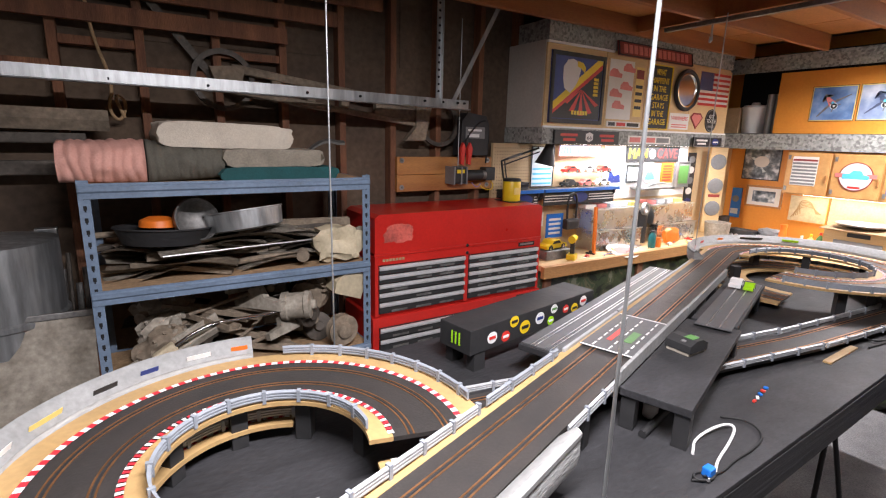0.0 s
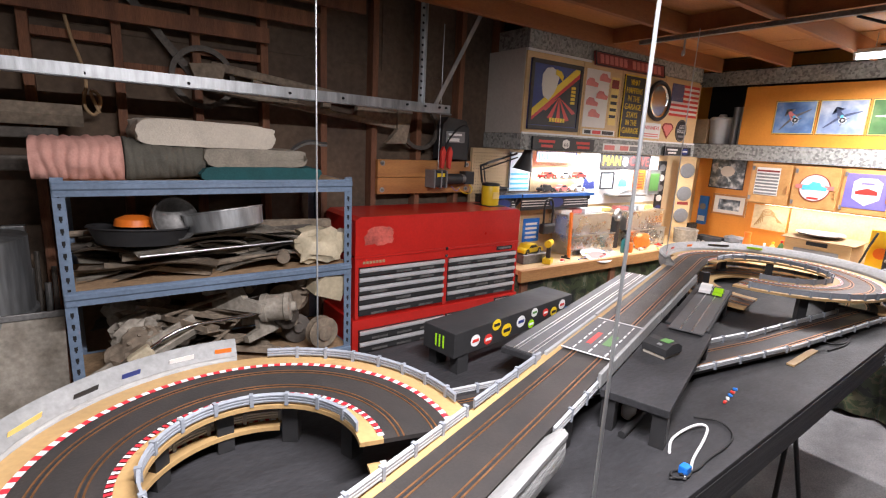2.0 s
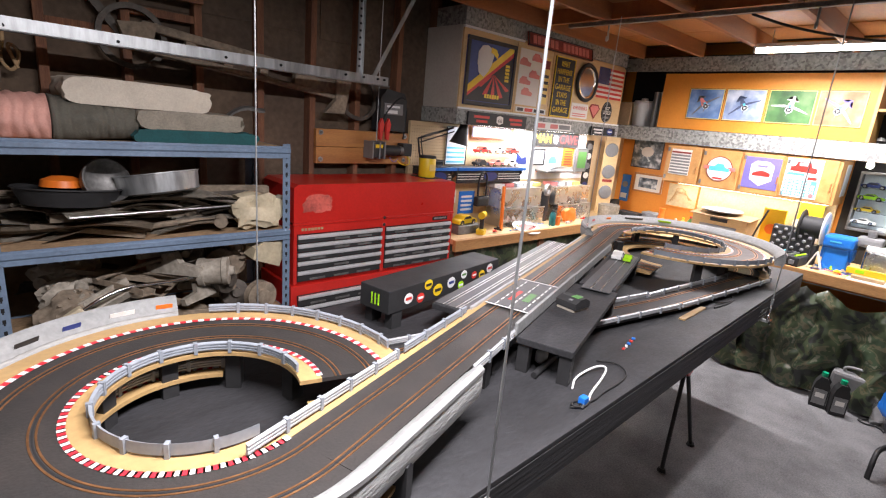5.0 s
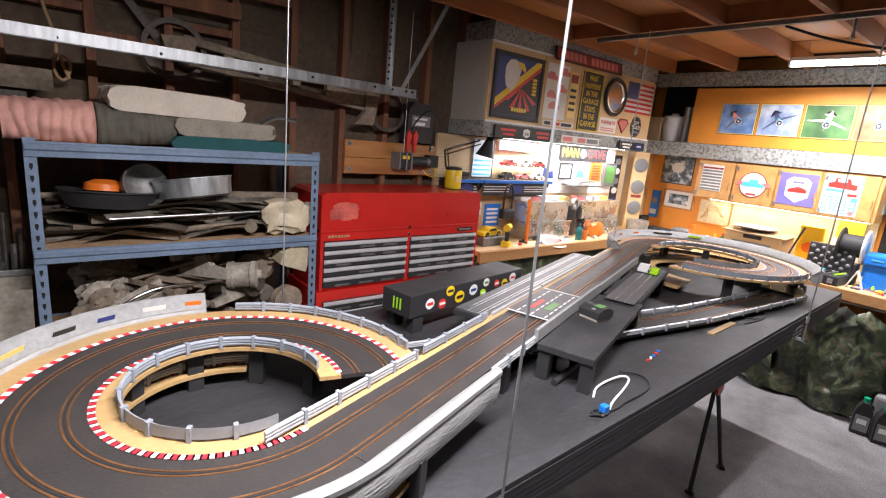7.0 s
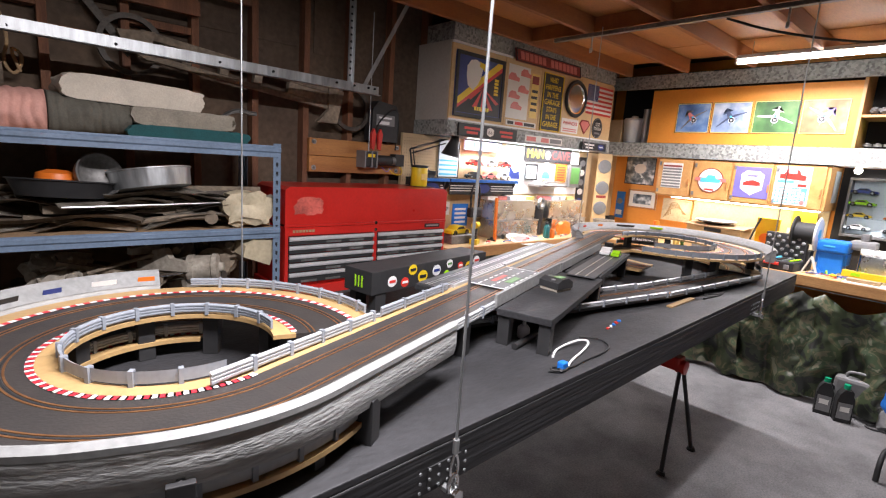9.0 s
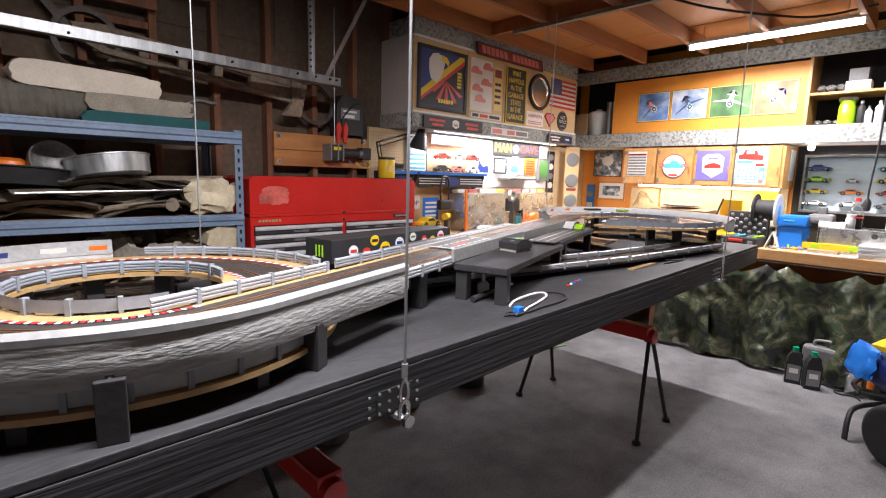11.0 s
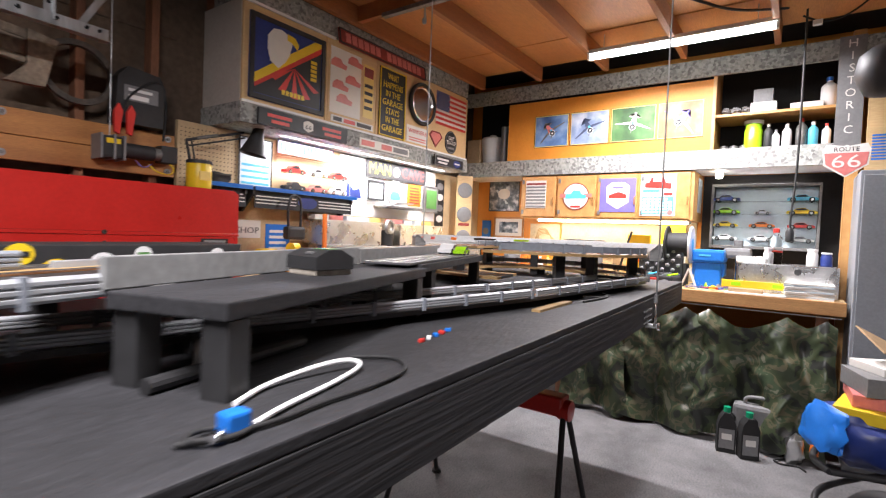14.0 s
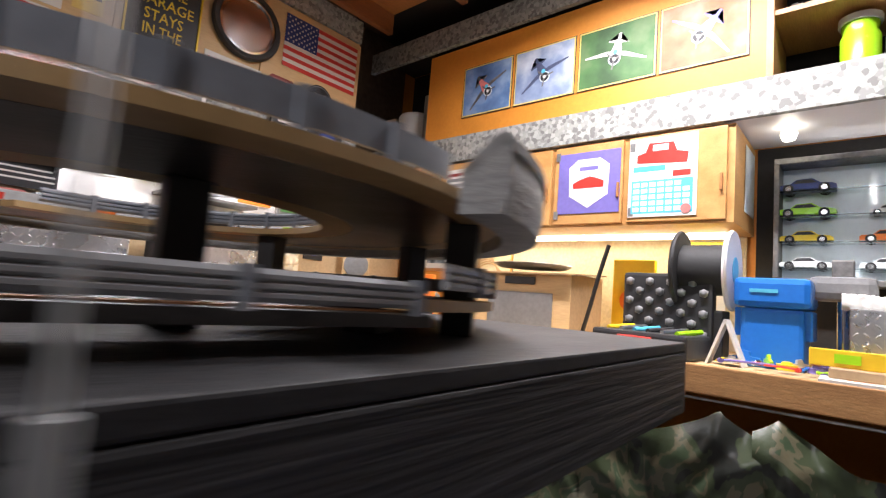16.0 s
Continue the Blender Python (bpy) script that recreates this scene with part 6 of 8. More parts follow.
def plane_art(m, cx, cz, s, body, wing, seed):
    """A printed aeroplane: fuselage, two wings, tail and propeller disc as thin layers."""
    a = radians((38, 28, -12, -42)[seed % 4])
    r = lambda x, z: (cx + s * (x * math.cos(a) - z * math.sin(a)), cz + s * (x * math.sin(a) + z * math.cos(a)))
    up = T((0, -0.0007, 0))
    yield "wing_print", outline([r(-1.2, -0.16), r(-0.3, -0.03), r(0.3, -0.03), r(1.2, -0.16), r(1.22, -0.1), r(0.35, 0.14), r(-0.35, 0.14), r(-1.22, -0.1)], 0.0006, m=m), wing
    yield "tail_print", outline([r(-0.4, 0.5), r(-0.08, 0.47), r(-0.05, 0.86), r(0.05, 0.86), r(0.08, 0.47), r(0.4, 0.5), r(0.38, 0.56), r(0.08, 0.6), r(-0.08, 0.6), r(-0.38, 0.56)], 0.0006, m=m), wing
    yield "fuselage_print", outline([r(-0.2, -0.2), r(0.2, -0.2), r(0.22, 0.1), r(0.08, 0.62), r(-0.08, 0.62), r(-0.22, 0.1)], 0.0006, m=m @ up), body
    nose = r(0, -0.16)
    yield "cowling_print", disc(nose[0], nose[1], s * 0.24, 0.0006, 20, m=m @ up @ up), FROST
    yield "engine_print", disc(nose[0], nose[1], s * 0.19, 0.0006, 20, m=m @ up @ up @ up), INK
    yield "spinner_print", disc(nose[0], nose[1], s * 0.07, 0.0006, 12, m=m @ up @ up @ up @ up), PAPER
    for q in (0.3, 2.4, 4.5):
        tip = (nose[0] + s * 0.42 * math.cos(q), nose[1] + s * 0.42 * math.sin(q))
        dx, dz = -math.sin(q) * s * 0.03, math.cos(q) * s * 0.03
        yield "blade_print", outline([(nose[0] - dx, nose[1] - dz), (tip[0] - dx, tip[1] - dz), (tip[0] + dx, tip[1] + dz), (nose[0] + dx, nose[1] + dz)], 0.0005, m=m @ up @ up @ up @ T((0, -0.0003, 0))), DULLMETAL


specs = ((-2.21, -1.865, SKYBLUE, "small grey fighter over stormy sea", DULLMETAL, PINKRED), (-1.85, -1.49, CLOUD, "blue fighter seen head-on among clouds", STEELBLUE, STEELBLUE),
         (-1.475, -1.095, FIELD, "white and red aeroplane over green fields", PAPER, PAPER), (-1.085, -0.735, SUNSET, "violet fighter diving before an amber sky", PURPLE, PURPLE))
for k, (a, b, ground, what, wing, body) in enumerate(specs):
    o = sign("aeroplane_poster", a, b, 2.25, 2.555, INK, "poster of a " + what, FB, 0.003, None, 0.01, "poster")
    part("white_border", box(a + 0.004, b - 0.004, -0.0042, -0.0031, 2.254, 2.551), PALEYELLOW, o)
    part("picture", box(a + 0.011, b - 0.011, -0.0054, -0.0043, 2.261, 2.544), ground, o)
    for nm, bmp, mt in plane_art(T((0, -0.0056, 0)), (a + b) / 2, 2.395, 0.125, body, wing, k):
        part(nm, bmp, mt, o)
    part("canopy_print", disc((a + b) / 2, 2.41, 0.012, 0.0006, 14, m=T((0, -0.0071, 0))), LIGHTBLUE, o)

# things standing in the open cupboard ends
def bottle(name, at, r, h, body, cap, label, neck=0.35):
    o = thing(name, label, "bottle", at, "bottles in the cupboard")
    part("body", lathe([(r * 0.9, 0), (r, 0.006), (r, h * 0.66), (r * 0.86, h * 0.74), (r * neck, h * 0.84), (r * neck, h * 0.88)], 20), body, o, smooth=45)
    part("cap", lathe([(r * neck * 1.15, h * 0.88), (r * neck * 1.15, h * 0.99), (r * neck * 0.9, h)], 16), cap, o, smooth=45)
    return o


SH = 2.14
bottle("detergent_bottle", T((5.6, 0.40, SH)), 0.062, 0.235, LIME, WHITE, "lime green detergent bottle with white top", 0.95)
for k, (y, b, c, r, h) in enumerate(((0.30, BLACK, WHITE, 0.03, 0.2), (0.25, WHITE, GREYPLASTIC, 0.026, 0.15), (0.18, WHITE, PAPER, 0.032, 0.19), (0.09, DULLMETAL, PRINTRED, 0.036, 0.22), (0.02, LIGHTBLUE, WHITE, 0.032, 0.19), (-0.06, WHITE, PRINTRED, 0.028, 0.17))):
    bottle("spray_bottle", T((5.58, y, SH)), r, h, b, c, "spray bottle standing in the open cupboard")
bottle("white_jug", T((5.58, -0.06, 2.416)), 0.05, 0.23, WHITE, BLUE, "white plastic jug with a dark label on the middle shelf")
bx = thing("carton", "white carton with a grey box on it", "carton", T((5.6, 0.34, 2.416)))
part("carton", box(-0.08, 0.08, -0.085, 0.085, 0, 0.085, bev=0.003), WHITE, bx)
part("grey_box", box(-0.06, 0.06, -0.06, 0.07, 0.0855, 0.19, bev=0.003), GREYPLASTIC, bx)
solo("paper_stack", box(-0.1, 0.1, -0.1, 0.1, 0, 0.05, bev=0.004), PAPER, "stack of white papers on the middle shelf", "papers", T((5.6, 0.07, 2.416)))
for k in range(3):
    junk("case", T((5.6, 0.60 - 0.07 * k, 2.416 + 0.05)), 0.055, GREYPLASTIC, "small grey fixture on the cupboard shelf", 30 + k)
    junk("pulley", T((5.6, 0.60 - 0.07 * k, SH + 0.035)), 0.06, DULLMETAL, "small grey metal part in the cupboard", 40 + k)
bk = thing("paint_bucket", "white plastic bucket in the open cupboard", "bucket", T((5.62, 2.78, SH)))
part("pail", lathe([(0.09, 0), (0.1, 0.01), (0.115, 0.24), (0.12, 0.245), (0.12, 0.265), (0.1, 0.27)], 28), WHITE, bk, smooth=45)
part("lid", lathe([(0.105, 0.27), (0.11, 0.28), (0.04, 0.285), (0.035, 0.31), (0.01, 0.312)], 24), PAPER, bk, smooth=45)
for dy in (0, 0.075):
    solo("silver_roll", rod((5.58, 2.62 - dy, SH), (5.58, 2.62 - dy, SH + 0.38), 0.036, n=20), GALV, "upright silver foil-faced roll in the cupboard", "roll", smooth=45)
solo("brown_box", box(-0.06, 0.06, -0.08, 0.08, 0, 0.26, bev=0.004), CARD, "brown cardboard box in the open cupboard", "box", T((5.58, 2.96, SH)))

# ---- pine wall cabinets under the border ----
pc = thing("pine_cabinet", "row of varnished pine wall cabinets with posters on the doors", "cabinet")
part("carcass", box(5.43, 5.86, 0.775, 2.32, 1.575, 1.975), PINE, pc)
for a, b in ((0.80, 1.19), (1.215, 1.555), (1.575, 1.935), (1.955, 2.31)):
    d = part("door", box(5.41, 5.429, a, b, 1.585, 1.965, bev=0.004), PINE, pc, "varnished pine door")
    part("hinge", box(5.404, 5.4095, b - 0.03, b - 0.008, 1.90, 1.94), DULLMETAL, d)
    part("hinge", box(5.404, 5.4095, b - 0.03, b - 0.008, 1.61, 1.65), DULLMETAL, d)
    part("pull", box(5.395, 5.4095, a + 0.012, a + 0.022, 1.70, 1.77, bev=0.003), PINEBOARD, d)
FD = T((5.409, 0, 0)) @ ON_B
fg = sign("slat_plaque", -2.26, -2.05, 1.665, 1.93, PAPER, "small striped plaque of pale and dark red bars", FD, 0.004)
for k in range(8):
    part("bar", box(-2.255, -2.055, -0.006, -0.0041, 1.672 + 0.031 * k, 1.69 + 0.031 * k), (GREYPLASTIC, BRICKRED)[k == 7], fg)
rs = thing("round_sign", "round white and red sign with a light blue pickup", "sign", FD)
part("plate", disc(-1.755, 1.775, 0.125, 0.004, 40), BRICKRED, rs)
part("ring", disc(-1.755, 1.775, 0.116, 0.0012, 40, m=T((0, -0.0041, 0))), PAPER, rs)
part("banner", box(-1.905, -1.605, -0.0066, -0.0054, 1.765, 1.80), PINKRED, rs)
part("disc", disc(-1.755, 1.785, 0.078, 0.0012, 32, m=T((0, -0.0067, 0))), PAPER, rs)
part("truck_print", outline([(-1.85, 1.755), (-1.66, 1.755), (-1.655, 1.785), (-1.70, 1.795), (-1.715, 1.825), (-1.775, 1.83), (-1.80, 1.80), (-1.85, 1.795)], 0.0012, m=T((0, -0.008, 0))), LIGHTBLUE, rs)
bars("lettering_bars", [(-1.80, -1.71, 1.672, 1.69)], PRINTRED, rs, T((0, -0.0056, 0)))
pu = sign("violet_poster", -1.53, -1.225, 1.635, 1.93, PURPLE, "violet poster with a white shield and red car", FD, 0.003, None, 0.01, "poster")
part("shield", outline([(-1.47, 1.72), (-1.375, 1.66), (-1.28, 1.72), (-1.275, 1.86), (-1.32, 1.895), (-1.43, 1.895), (-1.475, 1.86)], 0.001, m=T((0, -0.0031, 0))), PAPER, pu)
part("inner_shield", outline([(-1.455, 1.73), (-1.375, 1.678), (-1.295, 1.73), (-1.29, 1.85), (-1.33, 1.88), (-1.42, 1.88), (-1.46, 1.85)], 0.0008, m=T((0, -0.0042, 0))), FROST, pu)
part("car_print", outline([(-1.45, 1.755), (-1.30, 1.755), (-1.30, 1.785), (-1.335, 1.80), (-1.37, 1.81), (-1.42, 1.795), (-1.452, 1.78)], 0.0008, m=T((0, -0.0051, 0))), PRINTRED, pu)
bars("lettering_bars", [(-1.42, -1.33, 1.84, 1.858)], PURPLE, pu, T((0, -0.0051, 0)))
cl = sign("wall_calendar", -1.185, -0.905, 1.605, 1.955, PAPER, "wall calendar with a red pickup over a blue month grid", FD, 0.004, None, 0.01, "calendar")
part("truck_print", outline([(-1.15, 1.845), (-0.945, 1.83), (-0.94, 1.875), (-0.985, 1.885), (-1.0, 1.925), (-1.10, 1.93), (-1.115, 1.89), (-1.15, 1.88)], 0.001, m=T((0, -0.0041, 0))), PRINTRED, cl)
part("windscreen_print", box(-1.085, -1.02, -0.006, -0.0052, 1.893, 1.92), FROST, cl)
part("month_panel", box(-1.17, -0.92, -0.005, -0.0041, 1.62, 1.765), LIGHTBLUE, cl)
part("red_tab", box(-1.0, -0.93, -0.005, -0.0041, 1.775, 1.80), PRINTRED, cl)
part("header_bars", box(-1.165, -1.03, -0.005, -0.0041, 1.805, 1.828), LIGHTBLUE, cl)
bm = bmesh.new()
for r in range(5):
    for c in range(7):
        if (r, c) != (4, 6):
            box(-1.162 + 0.034 * c, -1.136 + 0.034 * c, -0.006, -0.005, 1.628 + 0.027 * r, 1.647 + 0.027 * r, bm)
tagged(part("day_box", bm, PAPER, cl), kind="stuff")
part("seal", disc(-0.945, 1.635, 0.02, 0.001, 16, m=T((0, -0.0061, 0))), PINKRED, cl)
sp = sign("side_photos", 0, 0.2, -0.14, 0.15, FROST, "pale photo strip on the cabinet's end", T((5.62, 0.773, 1.79)) @ Matrix(), 0.003, None, 0.01, "photo")

# ---- pictures on the orange wall ----
FW = T((5.868, 0, 0)) @ ON_B
sk = sign("engine_poster", -2.94, -2.56, 1.655, 2.005, INK, "black and white poster of a racing engine", FW, 0.003, None, 0.01, "poster")
part("picture", box(-2.93, -2.57, -0.0042, -0.0031, 1.665, 1.995), ENGINE, sk)
for k in range(5):
    part("pipe_print", outline([(-2.75 + 0.13 * math.cos(1.25 * k) - 0.012, 1.83 + 0.1 * math.sin(1.25 * k)), (-2.75, 1.80), (-2.75 + 0.13 * math.cos(1.25 * k) + 0.02, 1.84 + 0.1 * math.sin(1.25 * k))], 0.0008, m=T((0, -0.0043, 0))), FROST, sk)
part("block_print", disc(-2.75, 1.85, 0.06, 0.0009, 12, m=T((0, -0.0053, 0)), sx=1.3), PAPER, sk)
pf = sign("framed_photo", -2.86, -2.49, 1.365, 1.595, PAPER, "dark photo with white mount in a red-brown frame", FW, 0.006, PINEBOARD, 0.02, "photo")
part("photo", box(-2.79, -2.56, -0.0075, -0.0061, 1.42, 1.54), ENGINE, pf)
ph = sign("phone_mount", -3.0, -2.90, 1.22, 1.55, BLUE, "blue and grey wall gauge panel", FW, 0.03, None, 0.01, "gauge")
part("dial", disc(-2.95, 1.43, 0.036, 0.006, 20, m=T((0, -0.0301, 0))), GREYPLASTIC, ph)
part("band", box(-2.99, -2.91, -0.033, -0.0301, 1.26, 1.32), FROST, ph)
hd = sign("wood_plaque", -2.42, -2.06, 1.26, 1.54, FLESHBONE, "pale carved plaque with swirling lines", FW, 0.01, ORANGE, 0.012, "plaque")
for k in range(5):
    part("swirl", wire([(-2.38 + 0.02 * k, -0.012, 1.30 + 0.012 * k), (-2.33, -0.013, 1.40 + 0.02 * k), (-2.22, -0.013, 1.44 + 0.012 * k), (-2.12 - 0.01 * k, -0.012, 1.36)], 0.004, 6), CARD, hd)
nb = thing("niche_panel", "cream back panel lit by the tube under the cabinets", "panel", kind="structure")
part("panel", box(5.85, 5.868, 0.80, 2.05, CZ + 0.002, 1.573), FLESHBONE, nb)

# ---- things on the bench by the orange wall ----
oven = thing("cardboard_crate", "open tan cardboard crate with a grey window on the bench", "crate", T((5.36, 1.58, CZ)) @ pose(0, 0, 0, 0, 0, -90))
part("crate", box(-0.25, 0.25, -0.16, 0.16, 0, 0.29, bev=0.004), CARD, oven)
part("front_panel", box(-0.25, 0.25, -0.166, -0.161, 0.0, 0.29), TANPLY, oven)
part("window", box(-0.17, 0.17, -0.172, -0.167, 0.04, 0.20, bev=0.003), GREYPLASTIC, oven)
part("slot_handle", box(-0.08, 0.08, -0.174, -0.167, 0.235, 0.27, bev=0.004), BLACK, oven)
part("flap", box(-0.28, 0.28, -0.18, 0.15, 0.291, 0.298, m=T((0, 0, 0)) @ pose(0, 0, 0, 3, 0, 0)), CARD, oven)
solo("glass_platter", lathe([(0.02, 0), (0.16, 0.004), (0.19, 0.02), (0.185, 0.024), (0.15, 0.012), (0.02, 0.01)], 32), GALV, "shallow glass platter lying on the crate", "platter", T((5.36, 1.62, CZ + 0.315)), smooth=50)
on = thing("book_box", "long dark box with white lettering on the bench", "box", T((5.12, 2.28, CZ)) @ pose(0, 0, 0, 0, 0, -84))
part("box", box(-0.19, 0.19, -0.05, 0.05, 0, 0.085, bev=0.003), INK, on)
words("lettering", "ONE NATION", 0.05, PAPER, on, T((0.03, -0.0508, 0.042)), 0.0008, fit=0.28)
part("red_mark", box(-0.17, -0.135, -0.052, -0.0505, 0.02, 0.065), PRINTRED, on)
rd = thing("radio", "small black radio with a silver dial on the bench", "radio", T((5.3, 2.55, CZ)) @ pose(0, 0, 0, 0, 0, -90))
part("body", box(-0.13, 0.13, -0.07, 0.07, 0, 0.14, bev=0.006), BLACK, rd)
for x in (-0.08, -0.03, 0.07):
    part("knob", rod((x, -0.07, 0.08), (x, -0.082, 0.08), 0.016, n=16), BRUSHED, rd)
part("scale", box(-0.11, 0.11, -0.073, -0.0705, 0.03, 0.05), GREYPLASTIC, rd)
bottle("orange_bottle", T((5.22, 2.16, CZ)), 0.033, 0.26, SAFETY, SAFETY, "orange squeeze bottle on the bench", 0.8)
gp = thing("spray_gun_kit", "grey power tool and trays crowded on the bench", "power tool", T((5.35, 2.33, CZ + 0.087)))
part("tray", box(-0.12, 0.12, -0.14, 0.14, 0.0, 0.02, bev=0.005), WHITE, gp)
part("tool", blob(0.07, 0.1, 0.04, 6.0, 0.4, 3, m=T((0, 0, 0.055))), GREYPLASTIC, gp, smooth=50)
for k in range(3):
    bottle("paint_bottle", T((5.35 + 0.05 * k, 2.05 - 0.055 * k, CZ)), 0.03, 0.16 + 0.02 * k, (WHITE, PALEYELLOW, GREEN)[k], (WHITE, YELLOW, PRINTRED)[k], "small paint bottle crowded on the bench")
yl = thing("yellow_reel", "bright yellow hose reel plate behind the crate", "reel", T((5.68, 1.24, CZ)) @ ON_B)
part("plate", box(-0.1, 0.1, -0.02, 0.02, 0, 0.40, bev=0.01), YELLOW, yl)
part("hub", disc(0, 0.2, 0.05, 0.03, 24, m=T((0, -0.0205, 0))), SAFETY, yl)
solo("yellow_flyer", box(-0.10, 0.10, -0.004, 0, 0, 0.3), YELLOW, "yellow printed sheet on the niche panel", "sheet", T((5.80, 0.98, CZ + 0.20)) @ ON_B)
solo("white_flyer", box(-0.12, 0.12, -0.004, 0, 0, 0.2), PAPER, "white printed sheet leaning in the niche", "sheet", T((5.74, 0.98, CZ + 0.13)) @ ON_B @ pose(0, 0, 0, -12, 0, 0))
solo("clip_lamp_arm", wire([(5.3, 1.33, CZ), (5.28, 1.28, CZ + 0.15), (5.27, 1.24, CZ + 0.3), (5.26, 1.20, CZ + 0.42)], 0.009), BLACK, "thin black stand arm on the bench", "stand", smooth=60)
tc = thing("tool_case", "open black plastic tool case with red handle and foam lid", "tool case", T((5.16, 0.98, CZ)) @ ON_B @ pose(0, 0, 0, 0, 0, -6))
part("bottom_shell", box(-0.17, 0.17, -0.13, 0.10, 0, 0.085, bev=0.012), BLACK, tc)
part("red_handle", box(-0.06, 0.06, -0.155, -0.131, 0.045, 0.07, bev=0.006), PRINTRED, tc)
for x in (-0.12, 0.12):
    part("latch", box(x - 0.02, x + 0.02, -0.142, -0.131, 0.02, 0.06, bev=0.003), GREYPLASTIC, tc)
part("lid_shell", box(-0.17, 0.17, 0.102, 0.15, 0.05, 0.31, bev=0.012), BLACK, tc)
bm = bmesh.new()
for i in range(8):
    for j in range(6):
        x, z = -0.14 + 0.04 * i, 0.085 + 0.038 * j
        if (i + j) % 2:
            blob(0.017, 0.012, 0.017, 1.0, 0.0, 1, bm, T((x, 0.1, z)))
part("egg_crate_foam", bm, GREYPLASTIC, tc, "dark egg-crate foam", smooth=60)
for k in range(6):
    part("tool", rod((-0.13 + 0.05 * k, -0.08, 0.088), (-0.10 + 0.05 * k, 0.06, 0.098), 0.009, n=8), (YELLOW, BRUSHED, LIGHTBLUE, BLACK, BRUSHED, LIME)[k], tc)
rl = thing("cable_reel", "black cable reel with a white and blue side disc", "cable reel", T((5.32, 0.83, CZ + 0.33)))
for dy, mt in ((0.1, BLACK), (-0.075, WHITE)):
    part("flange", lathe([(0.02, -0.008), (0.145, -0.008), (0.15, 0), (0.145, 0.008), (0.02, 0.008)], 40, m=T((0, dy, 0)) @ Matrix.Rotation(radians(90), 4, "X")), mt, rl, smooth=45)
part("spool", rod((0, -0.066, 0), (0, 0.09, 0), 0.095, n=30), RUBBER, rl, smooth=45)
part("blue_print", lathe([(0.005, 0), (0.05, 0), (0.05, 0.0015), (0.005, 0.0015)], 16, m=T((0, -0.0845, 0)) @ Matrix.Rotation(radians(90), 4, "X")), LIGHTBLUE, rl)
part("stand", box(-0.06, 0.06, -0.06, 0.06, -0.33, -0.15, bev=0.008), BLACK, rl)
bl = thing("blue_bin", "bright blue plastic storage bin with a lid on the bench", "bin", T((5.32, 0.62, CZ)) @ ON_B)
part("bin", box(-0.09, 0.09, -0.10, 0.10, 0, 0.20, bev=0.015), BLUE, bl)
part("lid", box(-0.11, 0.11, -0.12, 0.12, 0.201, 0.30, bev=0.02), BLUE, bl)
part("label_bars", box(-0.06, 0.02, -0.123, -0.1205, 0.25, 0.262), LIGHTBLUE, bl)
for s in (-1, 1):
    part("latch", box(s * 0.098 - 0.012, s * 0.098 + 0.012, -0.08, 0.08, 0.1, 0.198, bev=0.006), BLUE, bl)
gr = thing("bench_grinder", "grey bench stool-shaped grinder stand with a round base", "grinder", T((5.4, 0.44, CZ)))
part("base", lathe([(0.09, 0), (0.095, 0.008), (0.03, 0.02), (0.022, 0.03)], 28), DULLMETAL, gr, smooth=40)
part("column", rod((0, 0, 0.03), (0, 0, 0.24), 0.018, n=16), CHROME, gr, smooth=40)
part("head", box(-0.09, 0.09, -0.09, 0.09, 0.24, 0.32, bev=0.025), GREYPLASTIC, gr)
part("cap", box(-0.03, 0.03, -0.03, 0.03, 0.32, 0.38, bev=0.006), DULLMETAL, gr)
pt = thing("paper_triangle", "folded white card standing as a triangle on the bench", "card", T((5.15, 0.74, CZ)) @ ON_B)
part("left_flap", box(-0.004, 0.004, -0.03, 0.03, 0, 0.16, m=T((-0.05, 0, 0)) @ pose(0, 0, 0, 0, 20, 0)), PAPER, pt)
part("right_flap", box(-0.004, 0.004, -0.03, 0.03, 0, 0.16, m=T((0.06, 0, 0)) @ pose(0, 0, 0, 0, -20, 0)), PAPER, pt)
for k in range(14):
    y, x = 0.74 - 0.025 * k, 5.08 + 0.05 * (k % 3)
    mt = (YELLOW, BRUSHED, BLUE, PURPLE, CHROME, LIME, PRINTRED)[k % 7]
    ob = junk(("rod", "pulley", "bracket")[k % 3], T((x, y, CZ + 0.022)) @ pose(0, 0, 0, 0, 0, 40 * k), 0.035 + 0.006 * (k % 4), mt, "small coloured hand tool lying on the bench", k)
tb = thing("truck_toolbox", "long bright diamond-plate toolbox on the bench", "toolbox", T((5.40, 0.14, CZ)) @ ON_B)
part("body", box(-0.28, 0.31, -0.16, 0.2, 0, 0.215, bev=0.004), TREAD, tb)
bm = bmesh.new()
for i in range(22):
    for j in range(7):
        x, z = -0.265 + 0.026 * i, 0.02 + 0.029 * j
        m = T((x, -0.1612, z)) @ Matrix.Rotation(radians(45 if (i + j) % 2 else -45), 4, "Y")
        blob(0.010, 0.0022, 0.0032, 0.0, 0.0, 1, bm, m)
tagged(part("raised_tread", bm, TREAD, tb, smooth=60), kind="stuff")
part("keyhole_plate", lathe([(0.005, 0), (0.022, 0), (0.02, 0.003), (0.005, 0.003)], 18, m=T((0.08, -0.1605, 0.17)) @ Matrix.Rotation(radians(90), 4, "X")), BLACK, tb)
rag = folded("white_rag", T((5.34, 0.35, CZ + 0.24)), 0.07, 0.09, 0.025, PAPER, "crumpled white rag hanging over the toolbox", 2, 3.0, "rag")
